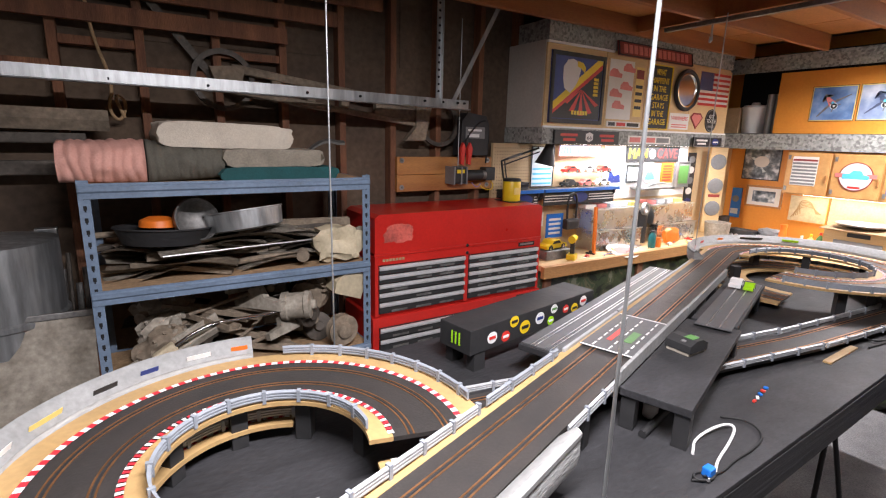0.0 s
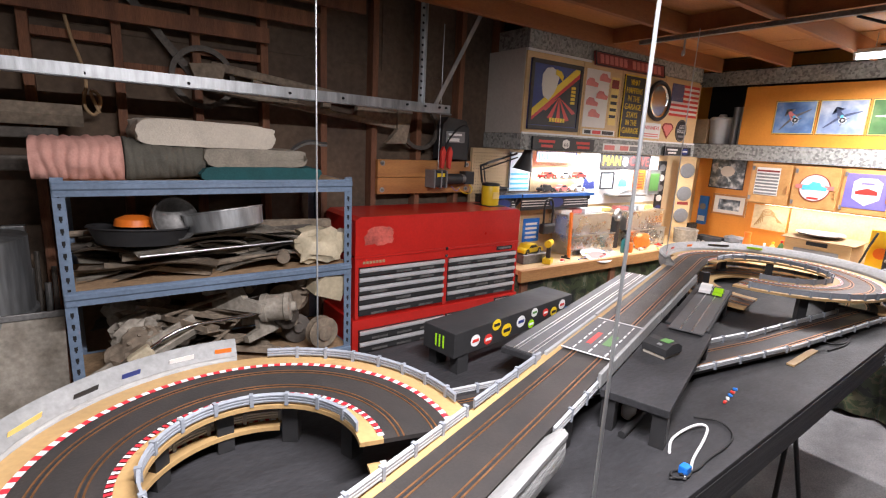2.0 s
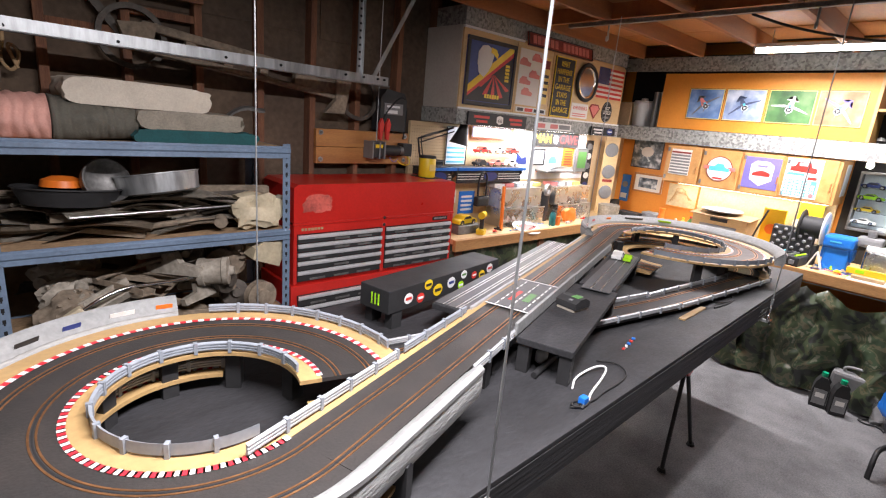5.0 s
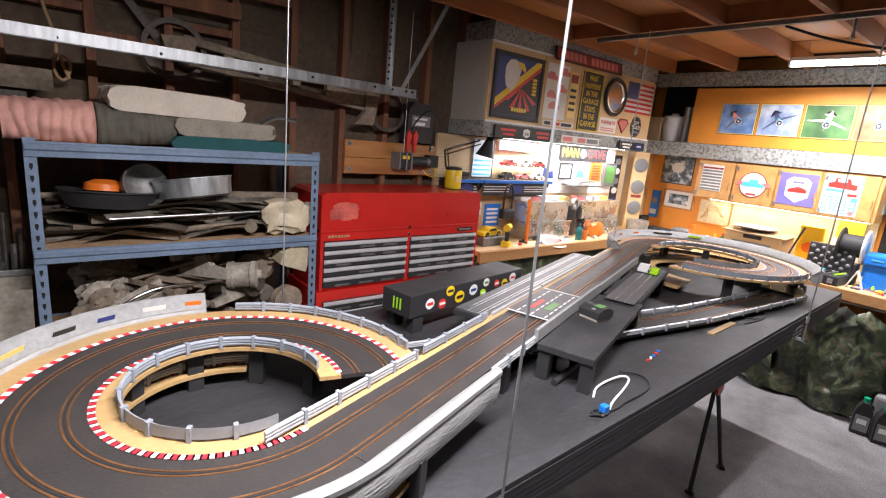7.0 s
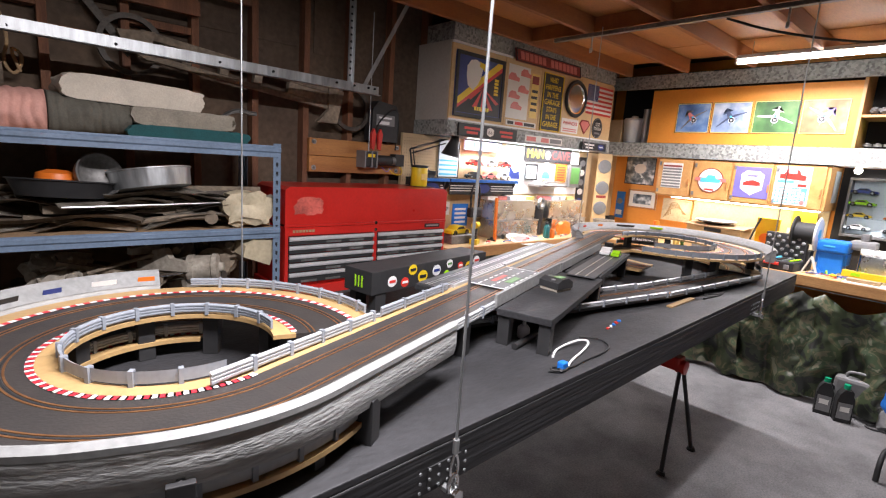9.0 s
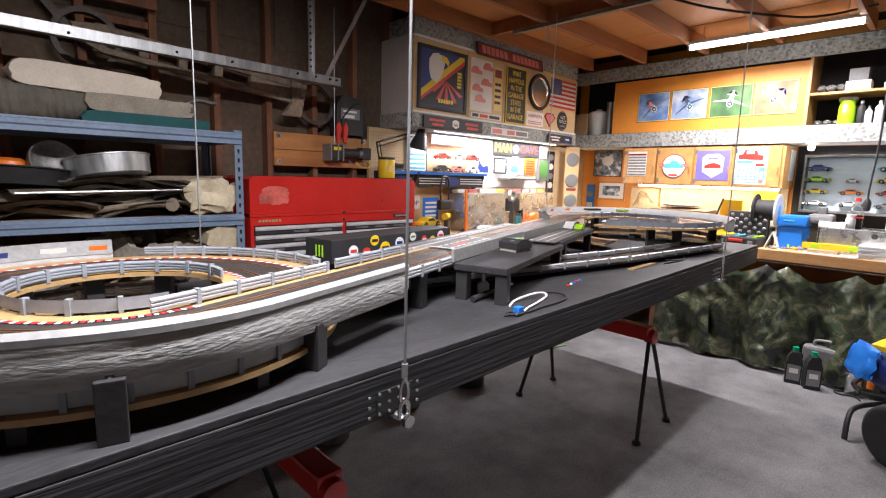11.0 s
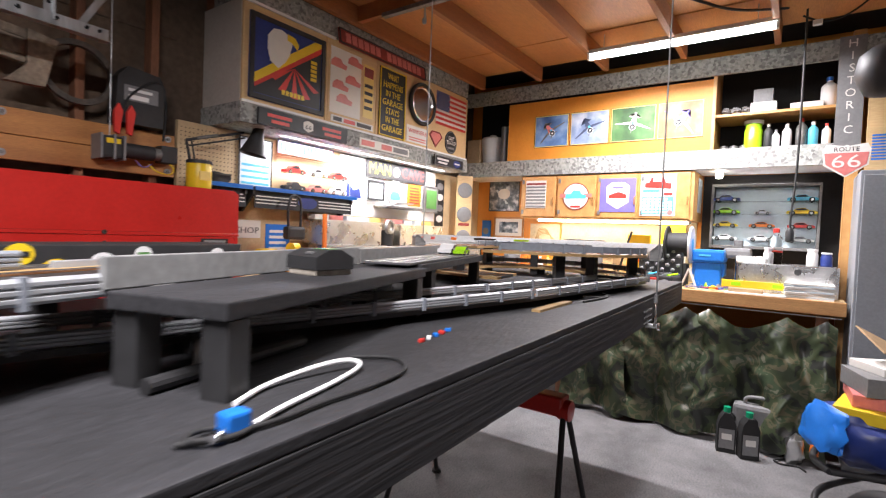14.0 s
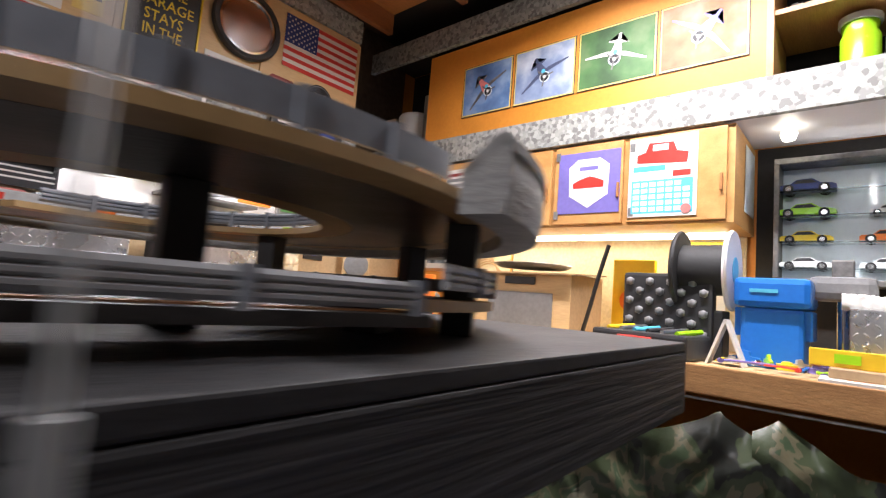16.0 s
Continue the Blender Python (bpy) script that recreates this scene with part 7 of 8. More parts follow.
for k, (y, mt) in enumerate(((0.24, WHITE), (0.19, CLEAR), (-0.02, PAPER), (-0.1, NAVY))):
    bottle("cup", T((5.38, y, CZ + 0.216)), 0.035, 0.12 - 0.02 * (k % 2), mt, (WHITE, PRINTRED, PAPER, WHITE)[k], "small bottle standing on the diamond-plate toolbox", 0.8)
trig = bottle("trigger_spray", T((5.30, 0.20, CZ + 0.216)), 0.045, 0.26, CLEAR, PRINTRED, "clear spray bottle with a red trigger head", 0.4)
lv = thing("spirit_level", "long yellow spirit level lying on the bench", "level", T((5.12, 0.17, CZ + 0.04)) @ ON_B)
part("beam", box(-0.34, 0.28, -0.012, 0.012, 0.0, 0.05, bev=0.003), YELLOW, lv)
for x in (-0.25, 0.0, 0.2):
    part("vial", box(x - 0.03, x + 0.03, -0.014, 0.014, 0.012, 0.038), LIME, lv)
cb = thing("carton_tray", "torn tan carton tray of papers at the bench edge", "carton", T((5.09, 0.30, CZ)) @ ON_B)
part("tray", box(-0.18, 0.18, -0.10, 0.06, 0, 0.012), PAPER, cb)
part("flap", box(-0.16, 0.05, -0.05, 0.05, 0.013, 0.04, bev=0.003), CARD, cb)
st = thing("paper_pile", "thick pile of white magazines at the bench end", "papers", T((5.13, -0.01, CZ)) @ ON_B)
for k in range(9):
    part("magazine", box(-0.14, 0.13, -0.115, 0.10, 0.0118 * k, 0.0118 * k + 0.0105, m=pose(0, 0, 0, 0, 0, (k * 37) % 7 - 3), bev=0.001), (PAPER, FROST, PAPER)[k % 3], st)
solo("red_cap_tool", rod((5.06, 0.42, CZ + 0.02), (5.06, 0.36, CZ + 0.02), 0.02, n=14), SAFETY, "small orange-handled tool at the bench edge", "tool")

# ---- model-car display case ----
dc = thing("display_case", "glass-fronted display case of colourful model cars", "display case", T((5.868, 0.315, 1.63)) @ ON_B)
part("back", box(-0.35, 0.36, -0.012, 0, -0.245, 0.24), FROST, dc)
for a, b, c, d in ((-0.37, 0.38, 0.241, 0.265), (-0.37, 0.38, -0.27, -0.246), (-0.37, -0.351, -0.246, 0.241), (0.361, 0.38, -0.246, 0.241)):
    part("frame_rail", box(a, b, -0.13, 0, c, d, bev=0.003), DULLMETAL, dc)
ROWZ = (0.125, 0.02, -0.09, -0.2)
for z in ROWZ:
    part("glass_shelf", box(-0.35, 0.36, -0.115, -0.013, z - 0.006, z), WINDOWGLASS, dc).visible_shadow = False
part("glass_door", box(-0.35, 0.36, -0.126, -0.122, -0.245, 0.24), WINDOWGLASS, dc).visible_shadow = False
base = T((5.868, 0.315, 1.63)) @ ON_B
tones = ((NAVY, LIGHTBLUE), (LIME, LIME), (YELLOW, PRINTRED, PRINTRED), (WHITE, DULLMETAL, GREEN))
for r, row in enumerate(tones):
    for c, mt in enumerate(row):
        x = -0.26 + 0.52 * c / (len(row) - 1)
        car("display_model_car", base @ T((x, -0.065, ROWZ[r])), 0.2 if len(row) == 2 else 0.18, (NAVY, LIGHTBLUE, LIME, YELLOW, YELLOW, SAFETY, PRINTRED, WHITE, WHITE, DULLMETAL)[(r * 2 + c + (r == 3))], "colourful model car on a glass shelf of the display case", tall=0.26)
car("display_model_car", base @ T((0.0, -0.065, ROWZ[1])), 0.12, WHITE, "small white model car on a glass shelf")
# Thin near-black sheet added to keep the orange wall dark here.
solo("dark_wall_panel", box(5.86, 5.869, -1.9, 0.765, 1.046, 1.98), DARK, "near-black sheet darkening the wall behind the display case", "panel", kind="structure")
solo("end_post", box(5.40, 5.47, -0.24, -0.17, 0, 2.9), PINE, "varnished wooden post at the bench end", "post")
cd = solo("extension_cord", wire([(5.0, 0.10, 2.95), (5.02, 0.1, 2.5), (5.08, 0.10, 1.9), (5.06, 0.12, 1.62), (5.06, 0.12, 1.5)], 0.007), RUBBER, "black extension cord hanging from the ceiling", "cord", smooth=60)
solo("cord_socket", lathe([(0.01, 0), (0.024, 0.01), (0.026, 0.07), (0.012, 0.1)], 14), BLACK, "black socket on the hanging cord", "socket", T((5.06, 0.12, 1.42)), smooth=50)
rt = thing("road_sign", "white and red shield road sign hung on a tall grey banner", "sign", T((5.15, -0.14, 1.98)) @ ON_B)
part("banner", box(-0.055, 0.085, -0.004, 0, 0.08, 0.80), GREYPLASTIC, rt)
part("shield", outline([(-0.11, 0.06), (-0.09, 0.10), (0.0, 0.085), (0.015, 0.092), (0.03, 0.085), (0.12, 0.10), (0.14, 0.06), (0.13, -0.04), (0.015, -0.12), (-0.10, -0.04)], 0.006, m=T((0, -0.005, 0))), PAPER, rt)
part("red_field", outline([(-0.10, 0.04), (0.13, 0.04), (0.12, -0.035), (0.015, -0.108), (-0.09, -0.035)], 0.001, m=T((0, -0.0112, 0))), PINKRED, rt)
words("lettering", "66", 0.12, PAPER, rt, T((0.015, -0.0128, -0.02)), 0.001, fit=0.15)
words("lettering", "ROUTE", 0.04, INK, rt, T((0.015, -0.0115, 0.062)), 0.0006, fit=0.13)
for k, c in enumerate("HISTORIC"):
    words("lettering", c, 0.075, PAPER, rt, T((0.015, -0.0045, 0.75 - 0.08 * k)), 0.001)
gc = thing("steel_locker", "tall grey enamel steel locker standing past the bench end", "locker", T((5.38, -0.62, 0)) @ ON_B)
part("body", box(-0.40, 0.5, -0.44, 0.44, 0, 1.88, bev=0.006), GREYCAB, gc)
for x0, x1 in ((-0.385, 0.045), (0.055, 0.485)):
    part("door", box(x0, x1, -0.452, -0.441, 0.05, 1.85, bev=0.003), GREYCAB, gc)
part("handle", box(0.02, 0.035, -0.475, -0.453, 0.9, 1.05, bev=0.004), CHROME, gc)
lk = sign("cork_board", -0.45, 0.5, 1.92, 2.55, TANPLY, "tan board above the locker with a blue printed card", T((5.40, -0.72, 0)) @ ON_B, 0.02, None, 0.01, "board")
bars("blue_bars", [(-0.42, -0.28, 2.0 + 0.02 * k, 2.012 + 0.02 * k) for k in range(9)], BLUE, lk, T((0, -0.0205, 0)))
hm = solo("black_helmet", lathe([(0.02, -0.14), (0.10, -0.12), (0.15, -0.02), (0.13, 0.09), (0.07, 0.14), (0.01, 0.15)], 28), BLACK, "black helmet hanging from a chain", "helmet", T((4.62, -0.28, 2.38)), smooth=60)
solo("chain", rod((4.62, -0.28, 2.52), (4.62, -0.28, 2.96), 0.006, n=6), DULLMETAL, "steel chain hanging from the ceiling", "chain")
fx = thing("socket_adaptor", "white lamp socket with a short hanging lead", "socket")
part("lead", wire([(4.79, 0.12, 2.83), (4.85, 0.02, 2.79), (4.9, -0.1, 2.82), (4.92, -0.25, 2.95)], 0.006), RUBBER, fx, smooth=60)
part("plug", box(4.80, 4.84, 0.02, 0.07, 2.77, 2.80, bev=0.006), WHITE, fx)

# ---- floor things at the far bench ----
for k, (y, x) in enumerate(((0.40, 4.80), (0.27, 4.77))):
    o = thing("oil_bottle", "black oil bottle with green cap on the floor", "bottle", T((x, y, 0)) @ pose(0, 0, 0, 0, 0, -78 + 12 * k), "oil bottles on the floor")
    part("body", outline([(-0.055, 0), (0.055, 0), (0.055, 0.19), (0.03, 0.25), (0.02, 0.265), (-0.02, 0.265), (-0.045, 0.22), (-0.055, 0.17)], 0.08, m=T((0, 0.04, 0))), RUBBER, o)
    part("cap", rod((0, 0, 0.266), (0, 0, 0.30), 0.022, n=16), mat("green_cap", (0.0, 0.30, 0.14), 0.4) if k == 0 else bpy.data.materials["green_cap"], o)
    part("label", box(-0.045, 0.045, -0.0425, -0.0405, 0.03, 0.16), GREYPLASTIC, o)
    part("label_bars", box(-0.03, 0.03, -0.044, -0.0427, 0.09, 0.13), PAPER, o)
    part("handle", wire([(0.04, 0, 0.2), (0.05, 0, 0.24), (0.02, 0, 0.262)], 0.008), RUBBER, o)
gn = thing("plastic_case", "grey plastic tool case with a top handle standing on the floor", "case", T((4.98, 0.22, 0)) @ ON_B)
part("shell", box(-0.16, 0.14, -0.06, 0.06, 0, 0.30, bev=0.025), GREYPLASTIC, gn)
part("handle", wire([(-0.09, 0, 0.30), (-0.09, 0, 0.34), (-0.03, 0, 0.352), (0.05, 0, 0.352), (0.09, 0, 0.34), (0.09, 0, 0.30)], 0.012), GREYPLASTIC, gn, smooth=60)
part("red_latch", box(0.141, 0.15, -0.02, 0.02, 0.2, 0.25), PRINTRED, gn)
part("groove", box(-0.13, 0.11, -0.0625, -0.0605, 0.05, 0.06), BLACK, gn)
ir = thing("angle_grinder", "silver hand tool lying on the floor beside the case", "power tool", T((4.88, 0.02, 0)))
part("body", blob(0.06, 0.05, 0.085, 2.0, 0.4, 3, m=T((0, 0, 0.09))), BRUSHED, ir, smooth=50)
part("orange_end", rod((0.0, -0.10, 0.08), (0.0, -0.10, 0.15), 0.024, n=14), SAFETY, ir)
part("cord", wire([(0, 0.05, 0.02), (-0.06, 0.12, 0.008), (-0.1, 0.06, 0.008), (-0.05, -0.02, 0.008), (-0.12, -0.06, 0.008)], 0.006), RUBBER, ir)
wb2 = thing("waste_bin", "black plastic bin holding brown paper bags under the bench", "bin", T((5.45, 2.18, 0)))
part("pail", lathe([(0.13, 0), (0.15, 0.01), (0.17, 0.34), (0.18, 0.345), (0.178, 0.36), (0.16, 0.355), (0.14, 0.03)], 26), BLACK, wb2, smooth=45)
for k in range(4):
    part("paper_bag", box(-0.17, 0.17, -0.14, 0.14, 0.362 + 0.018 * k, 0.376 + 0.018 * k, m=pose(0, 0, 0, 3 - 2 * k, 2, 12 * k), bev=0.002), CARD, wb2)
dr = thing("oil_drum_pail", "black lidded pail with a red and white label under the bench", "pail", T((5.12, 2.42, 0)))
part("pail", lathe([(0.15, 0), (0.155, 0.01), (0.165, 0.40), (0.175, 0.405), (0.175, 0.43), (0.05, 0.44), (0.045, 0.47), (0.01, 0.472)], 30), BLACK, dr, smooth=45)
part("label", lathe([(0.1625, 0.14), (0.1655, 0.26)], 30), PRINTRED, dr)
solo("cream_pipe", rod((4.86, 2.52, 0), (4.86, 2.52, 0.42), 0.08, n=24), FLESHBONE, "short cream plastic pipe standing under the bench", "pipe", smooth=45)
for k in range(9):
    junk(("case", "pulley", "bracket", "rod")[k % 4], T((4.35 + 0.1 * (k % 5), 2.32 + 0.05 * (k % 3), 0.055)) @ pose(0, 0, 0, 10 * k, 5 * k, 40 * k), 0.09, (GREYPLASTIC, DUST, CARD, YELLOW)[k % 4], "odd tool lying on the floor under the bench", 60 + k)
solo("floor_cable", wire([(3.55, 2.3, 0.008), (3.7, 2.15, 0.008), (3.95, 2.2, 0.008), (3.9, 2.4, 0.008), (3.7, 2.35, 0.008), (3.75, 2.2, 0.012), (4.1, 2.1, 0.008)], 0.006), GREEN, "loose green cable on the carpet", "cable", smooth=60)
for k in range(5):
    x = 0.25 + 0.62 * k
    solo("glass_jug", lathe([(0.10, 0), (0.12, 0.01), (0.13, 0.18), (0.09, 0.28), (0.03, 0.31), (0.03, 0.36)], 22), (GREYPLASTIC, BLACK, DULLMETAL)[k % 3], "dusty jug stored on the floor under the table", "jug", T((x, 2.12 + 0.05 * (k % 2), 0)), "jugs under the table", smooth=45)

# ---- trolley with a wheel in the foreground corner ----
tr2 = thing("wheeled_stand", "black tubular wheeled stand loaded with boxes and a blue bag", "trolley", T((4.05, -0.32, 0)))
part("front_leg", wire([(-0.1, 0.27, 0.0), (-0.08, 0.27, 0.14), (0.05, 0.26, 0.18), (0.3, 0.1, 0.18), (0.5, -0.1, 0.2)], 0.016), BLACK, tr2, smooth=60)
part("frame_tube", wire([(-0.12, 0.22, 0.34), (0.1, 0.3, 0.32), (0.4, 0.2, 0.33), (0.5, -0.2, 0.35), (0.0, -0.3, 0.35), (-0.12, 0.22, 0.34)], 0.016), BLACK, tr2, smooth=60)
part("bag", blob(0.26, 0.26, 0.14, 4.0, 0.3, 3, m=T((0.18, 0.02, 0.48))), NAVY, tr2, "dark blue bag", smooth=60)
part("blue_flap", blob(0.15, 0.02, 0.10, 9.0, 0.5, 3, m=T((-0.02, 0.25, 0.52)) @ pose(0, 0, 0, 14, 0, 30)), BLUE, tr2, smooth=60)
for s in (-1,):
    wh = part("wheel", sweep([(p[0], p[2], p[1]) for p in ring(Vector((0, 0, 0)), 0.17, 0, 350, 0, 40)], [(0, 0)] * 3) if False else lathe([(0.11, -0.045), (0.16, -0.05), (0.185, -0.03), (0.19, 0), (0.185, 0.03), (0.16, 0.05), (0.11, 0.045)], 40, m=T((-0.32, 0.02, 0.19)) @ pose(0, 0, 0, 90, 0, 55)), RUBBER, tr2, "small pneumatic tyre", smooth=50)
    part("rim", lathe([(0.02, -0.03), (0.11, -0.038), (0.112, 0.038), (0.02, 0.03)], 30, m=T((-0.32, 0.02, 0.19)) @ pose(0, 0, 0, 90, 0, 55)), BRUSHED, wh, smooth=40)
for k, (x, y, z, sx, sy, sz, mt, w) in enumerate(((0.12, 0.05, 0.60, 0.16, 0.14, 0.03, YELLOW, "yellow printed carton"), (0.2, 0.0, 0.66, 0.17, 0.15, 0.03, PINKRED, "red printed carton"), (0.18, 0.02, 0.735, 0.15, 0.12, 0.045, GREYPLASTIC, "grey tray"), (0.26, -0.02, 0.80, 0.12, 0.12, 0.02, PAPER, "white carton"))):
    solo("loaded_carton", box(-sx, sx, -sy, sy, -sz, sz, bev=0.004), mt, w + " stacked on the wheeled stand", "carton", T((4.05 + x, -0.32 + y, z)) @ pose(0, 0, 0, 0, 0, 14 * k - 12), "cartons on the wheeled stand")
solo("cardboard_flap", box(-0.14, 0.14, -0.10, 0.10, -0.004, 0.004), CARD, "open tan cardboard flap on the cartons", "carton", T((4.3, -0.32, 0.90)) @ pose(0, 0, 0, 28, -18, 20))

# ---- things on the wall bench and its shelves ----
sl = thing("blue_shelf", "black bracketed shelf with a bright blue top edge", "shelf")
for x0, x1 in ((2.50, 2.83), (2.85, 3.74)):
    part("board", box(x0, x1, 2.90, 3.078, 1.615, 1.634), BLACK, sl)
    part("blue_edge", box(x0, x1, 2.888, 2.8995, 1.612, 1.637), BLUE, sl)
    part("front_panel", box(x0 + 0.02, x1 - 0.02, 2.93, 2.936, 1.50, 1.6145), INK, sl)
    for x in (x0 + 0.01, x1 - 0.025):
        part("bracket", outline([(0, 0), (0.16, 0), (0.16, -0.03), (0.03, -0.14), (0, -0.14)], 0.015, m=T((x, 3.07, 1.614)) @ Matrix.Rotation(radians(-90), 4, "Z")), BLACK, sl)
    cx = (x0 + x1) / 2
    part("oval", disc(cx, 1.557, 0.042, 0.0015, 28, m=T((0, 2.9295, 0)), sx=2.0), NAVY, sl)
    bars("silver_bars", [(x0 + 0.03, cx - 0.1, 1.53 + 0.022 * k, 1.537 + 0.022 * k) for k in range(3)] + [(cx + 0.1, x1 - 0.03, 1.53 + 0.022 * k, 1.537 + 0.022 * k) for k in range(3)], PAPER, sl, T((0, 2.9295, 0)))
ft = sign("long_plate_sign", 3.10, 3.60, 1.895, 1.985, PAPER, "white plate sign with tall blue letter bars", T((0, 3.03, 0)), 0.004, NAVY, 0.005)
bars("lettering_bars", [(3.12 + 0.033 * k, 3.142 + 0.033 * k, 1.91, 1.97) for k in range(14) if k not in (4, 5)], BLUE, ft, T((0, -0.0045, 0)))
bp = sign("blue_poster", 2.84, 3.09, 1.64, 1.97, FROST, "pale blue poster behind the desk lamp", T((0, 3.076, 0)), 0.003, BLACK, 0.006, "poster")
bars("blue_bars", [(2.86, 3.07, 1.66 + 0.04 * k, 1.675 + 0.04 * k) for k in range(4)], LIGHTBLUE, bp, T((0, -0.0035, 0)))
ac = thing("acrylic_case", "clear acrylic two-tier case of model trucks", "display case")
for z in (1.64, 1.755, 1.872):
    part("shelf_pane", box(3.12, 3.72, 2.95, 3.06, z, z + 0.004), CLEAR, ac).visible_shadow = False
for x in (3.12, 3.716):
    part("end_pane", box(x, x + 0.004, 2.95, 3.06, 1.645, 1.871), CLEAR, ac).visible_shadow = False
for k in range(6):
    x, z = 3.22 + 0.2 * (k % 3), 1.645 + 0.115 * (k // 3)
    car("model_truck", T((x, 3.0, z)), 0.165, (BLACK, PINKRED, WHITE, PRINTRED, WHITE, PRINTRED)[k], "model pickup truck inside the acrylic case", tall=0.36)
ep = sign("eagle_poster", 3.77, 3.98, 1.635, 1.985, FROST, "pale poster of a white bird over snowy hills", T((0, 3.071, 0)), 0.003, None, 0.01, "poster")
part("bird_print", outline([(3.80, 1.78), (3.84, 1.9), (3.90, 1.95), (3.95, 1.9), (3.93, 1.8), (3.87, 1.72)], 0.001, m=T((0, -0.0031, 0))), PAPER, ep)
part("dark_print", outline([(3.785, 1.65), (3.96, 1.65), (3.94, 1.73), (3.87, 1.71), (3.80, 1.77)], 0.001, m=T((0, -0.0042, 0))), NAVY, ep)
mc = sign("cave_sign", 4.0, 4.82, 1.84, 1.985, INK, "long black sign with amber and rust lettering", T((0, 3.06, 0)), 0.006)
words("lettering", "MAN", 0.14, YELLOW, mc, T((4.17, -0.0068, 1.915)), 0.001, fit=0.27)
words("lettering", "CAVE", 0.14, BRICKRED, mc, T((4.62, -0.0068, 1.915)), 0.001, fit=0.33)
part("badge", disc(4.385, 1.915, 0.045, 0.0015, 24, m=T((0, -0.0062, 0))), PAPER, mc)
pf2 = sign("framed_print", 4.02, 4.23, 1.645, 1.815, FROST, "black-framed print of a grey aeroplane", T((0, 3.06, 0)), 0.005, BLACK, 0.016, "picture")
part("plane_print", outline([(4.08, 1.71), (4.13, 1.73), (4.18, 1.75), (4.15, 1.725), (4.13, 1.70)], 0.001, m=T((0, -0.0055, 0))), GREYPLASTIC, pf2)
ct = thing("round_print", "round white print of a light blue van", "print", T((0, 3.06, 0)))
part("plate", disc(4.38, 1.735, 0.105, 0.004, 36), PAPER, ct)
part("ring", disc(4.38, 1.735, 0.098, 0.001, 36, m=T((0, -0.0041, 0))), PALEYELLOW, ct)
part("inner", disc(4.38, 1.735, 0.088, 0.001, 36, m=T((0, -0.0052, 0))), PAPER, ct)
part("van_print", outline([(4.31, 1.665), (4.45, 1.665), (4.45, 1.70), (4.42, 1.74), (4.34, 1.745), (4.31, 1.71)], 0.001, m=T((0, -0.0063, 0))), LIGHTBLUE, ct)
os_ = sign("orange_sign", 4.55, 4.75, 1.63, 1.83, SAFETY, "orange printed sign with dark bars", T((0, 3.055, 0)), 0.004)
bars("dark_bars", [(4.58, 4.72, 1.65 + 0.028 * k, 1.664 + 0.028 * k) for k in range(6)], BRICKRED, os_, T((0, -0.0045, 0)))
gl = sign("glass_shelf_case", 4.78, 4.98, 1.58, 1.84, GREYPLASTIC, "grey framed case with an olive print", T((0, 3.05, 0)), 0.03, DULLMETAL, 0.01, "case")
part("print", box(4.80, 4.96, -0.034, -0.0305, 1.62, 1.80), GREEN, gl)
el = thing("shelf_ledge", "dark ledge carrying a small model aeroplane", "shelf", T((4.36, 2.99, 1.585)))
part("ledge", box(-0.24, 0.24, -0.08, 0.085, 0, 0.018, bev=0.004), DULLMETAL, el)
part("model_aeroplane", outline([(-0.16, 0.02), (0.0, 0.035), (0.16, 0.05), (0.18, 0.06), (0.02, 0.06), (-0.06, 0.05)], 0.03), GALV, el)
sb = sign("strip_of_badges", 5.02, 5.16, 1.36, 1.93, INK, "tall black strip with pale oval badges", T((0, 3.0795, 0)), 0.01)
for k in range(5):
    part("badge", disc(5.09, 1.42 + 0.11 * k, 0.036, 0.0015, 22, m=T((0, -0.0102, 0)), sx=1.5), (NAVY, PAPER, GREYPLASTIC, PAPER, GREYPLASTIC)[k], sb)
spk = thing("speaker_column", "narrow tan board carrying three round black speakers", "speaker", T((5.33, 2.93, 1.09)) @ pose(0, 0, 0, 0, 0, -35))
part("board", box(-0.085, 0.085, -0.012, 0.012, 0, 0.90), TANPLY, spk)
for z in (0.75, 0.5, 0.26):
    part("speaker_grille", lathe([(0.01, 0.012), (0.06, 0.016), (0.078, 0.01), (0.08, 0.0), (0.072, 0)], 28, m=T((0, -0.0125, z)) @ Matrix.Rotation(radians(90), 4, "X")), GREYPLASTIC, spk, smooth=50)
part("label_plate", box(-0.06, 0.06, -0.016, -0.0125, 0.38, 0.41), BRICKRED, spk)
wd = solo("grey_bin", lathe([(0.10, 0), (0.11, 0.006), (0.12, 0.18), (0.124, 0.19), (0.11, 0.19), (0.1, 0.02)], 24), DUSTPALE, "grey tapered bin at the corner of the benches", "bin", T((5.15, 2.74, 1.05)), smooth=45)
for k in range(4):
    solo("tyre_roll", rod((5.55 + 0.03 * k, 2.92, 1.05), (5.55 + 0.03 * k, 2.92, 1.25), 0.035, n=16), RUBBER, "small black roll standing in the bench corner", "roll", group="rolls in the corner", smooth=45)


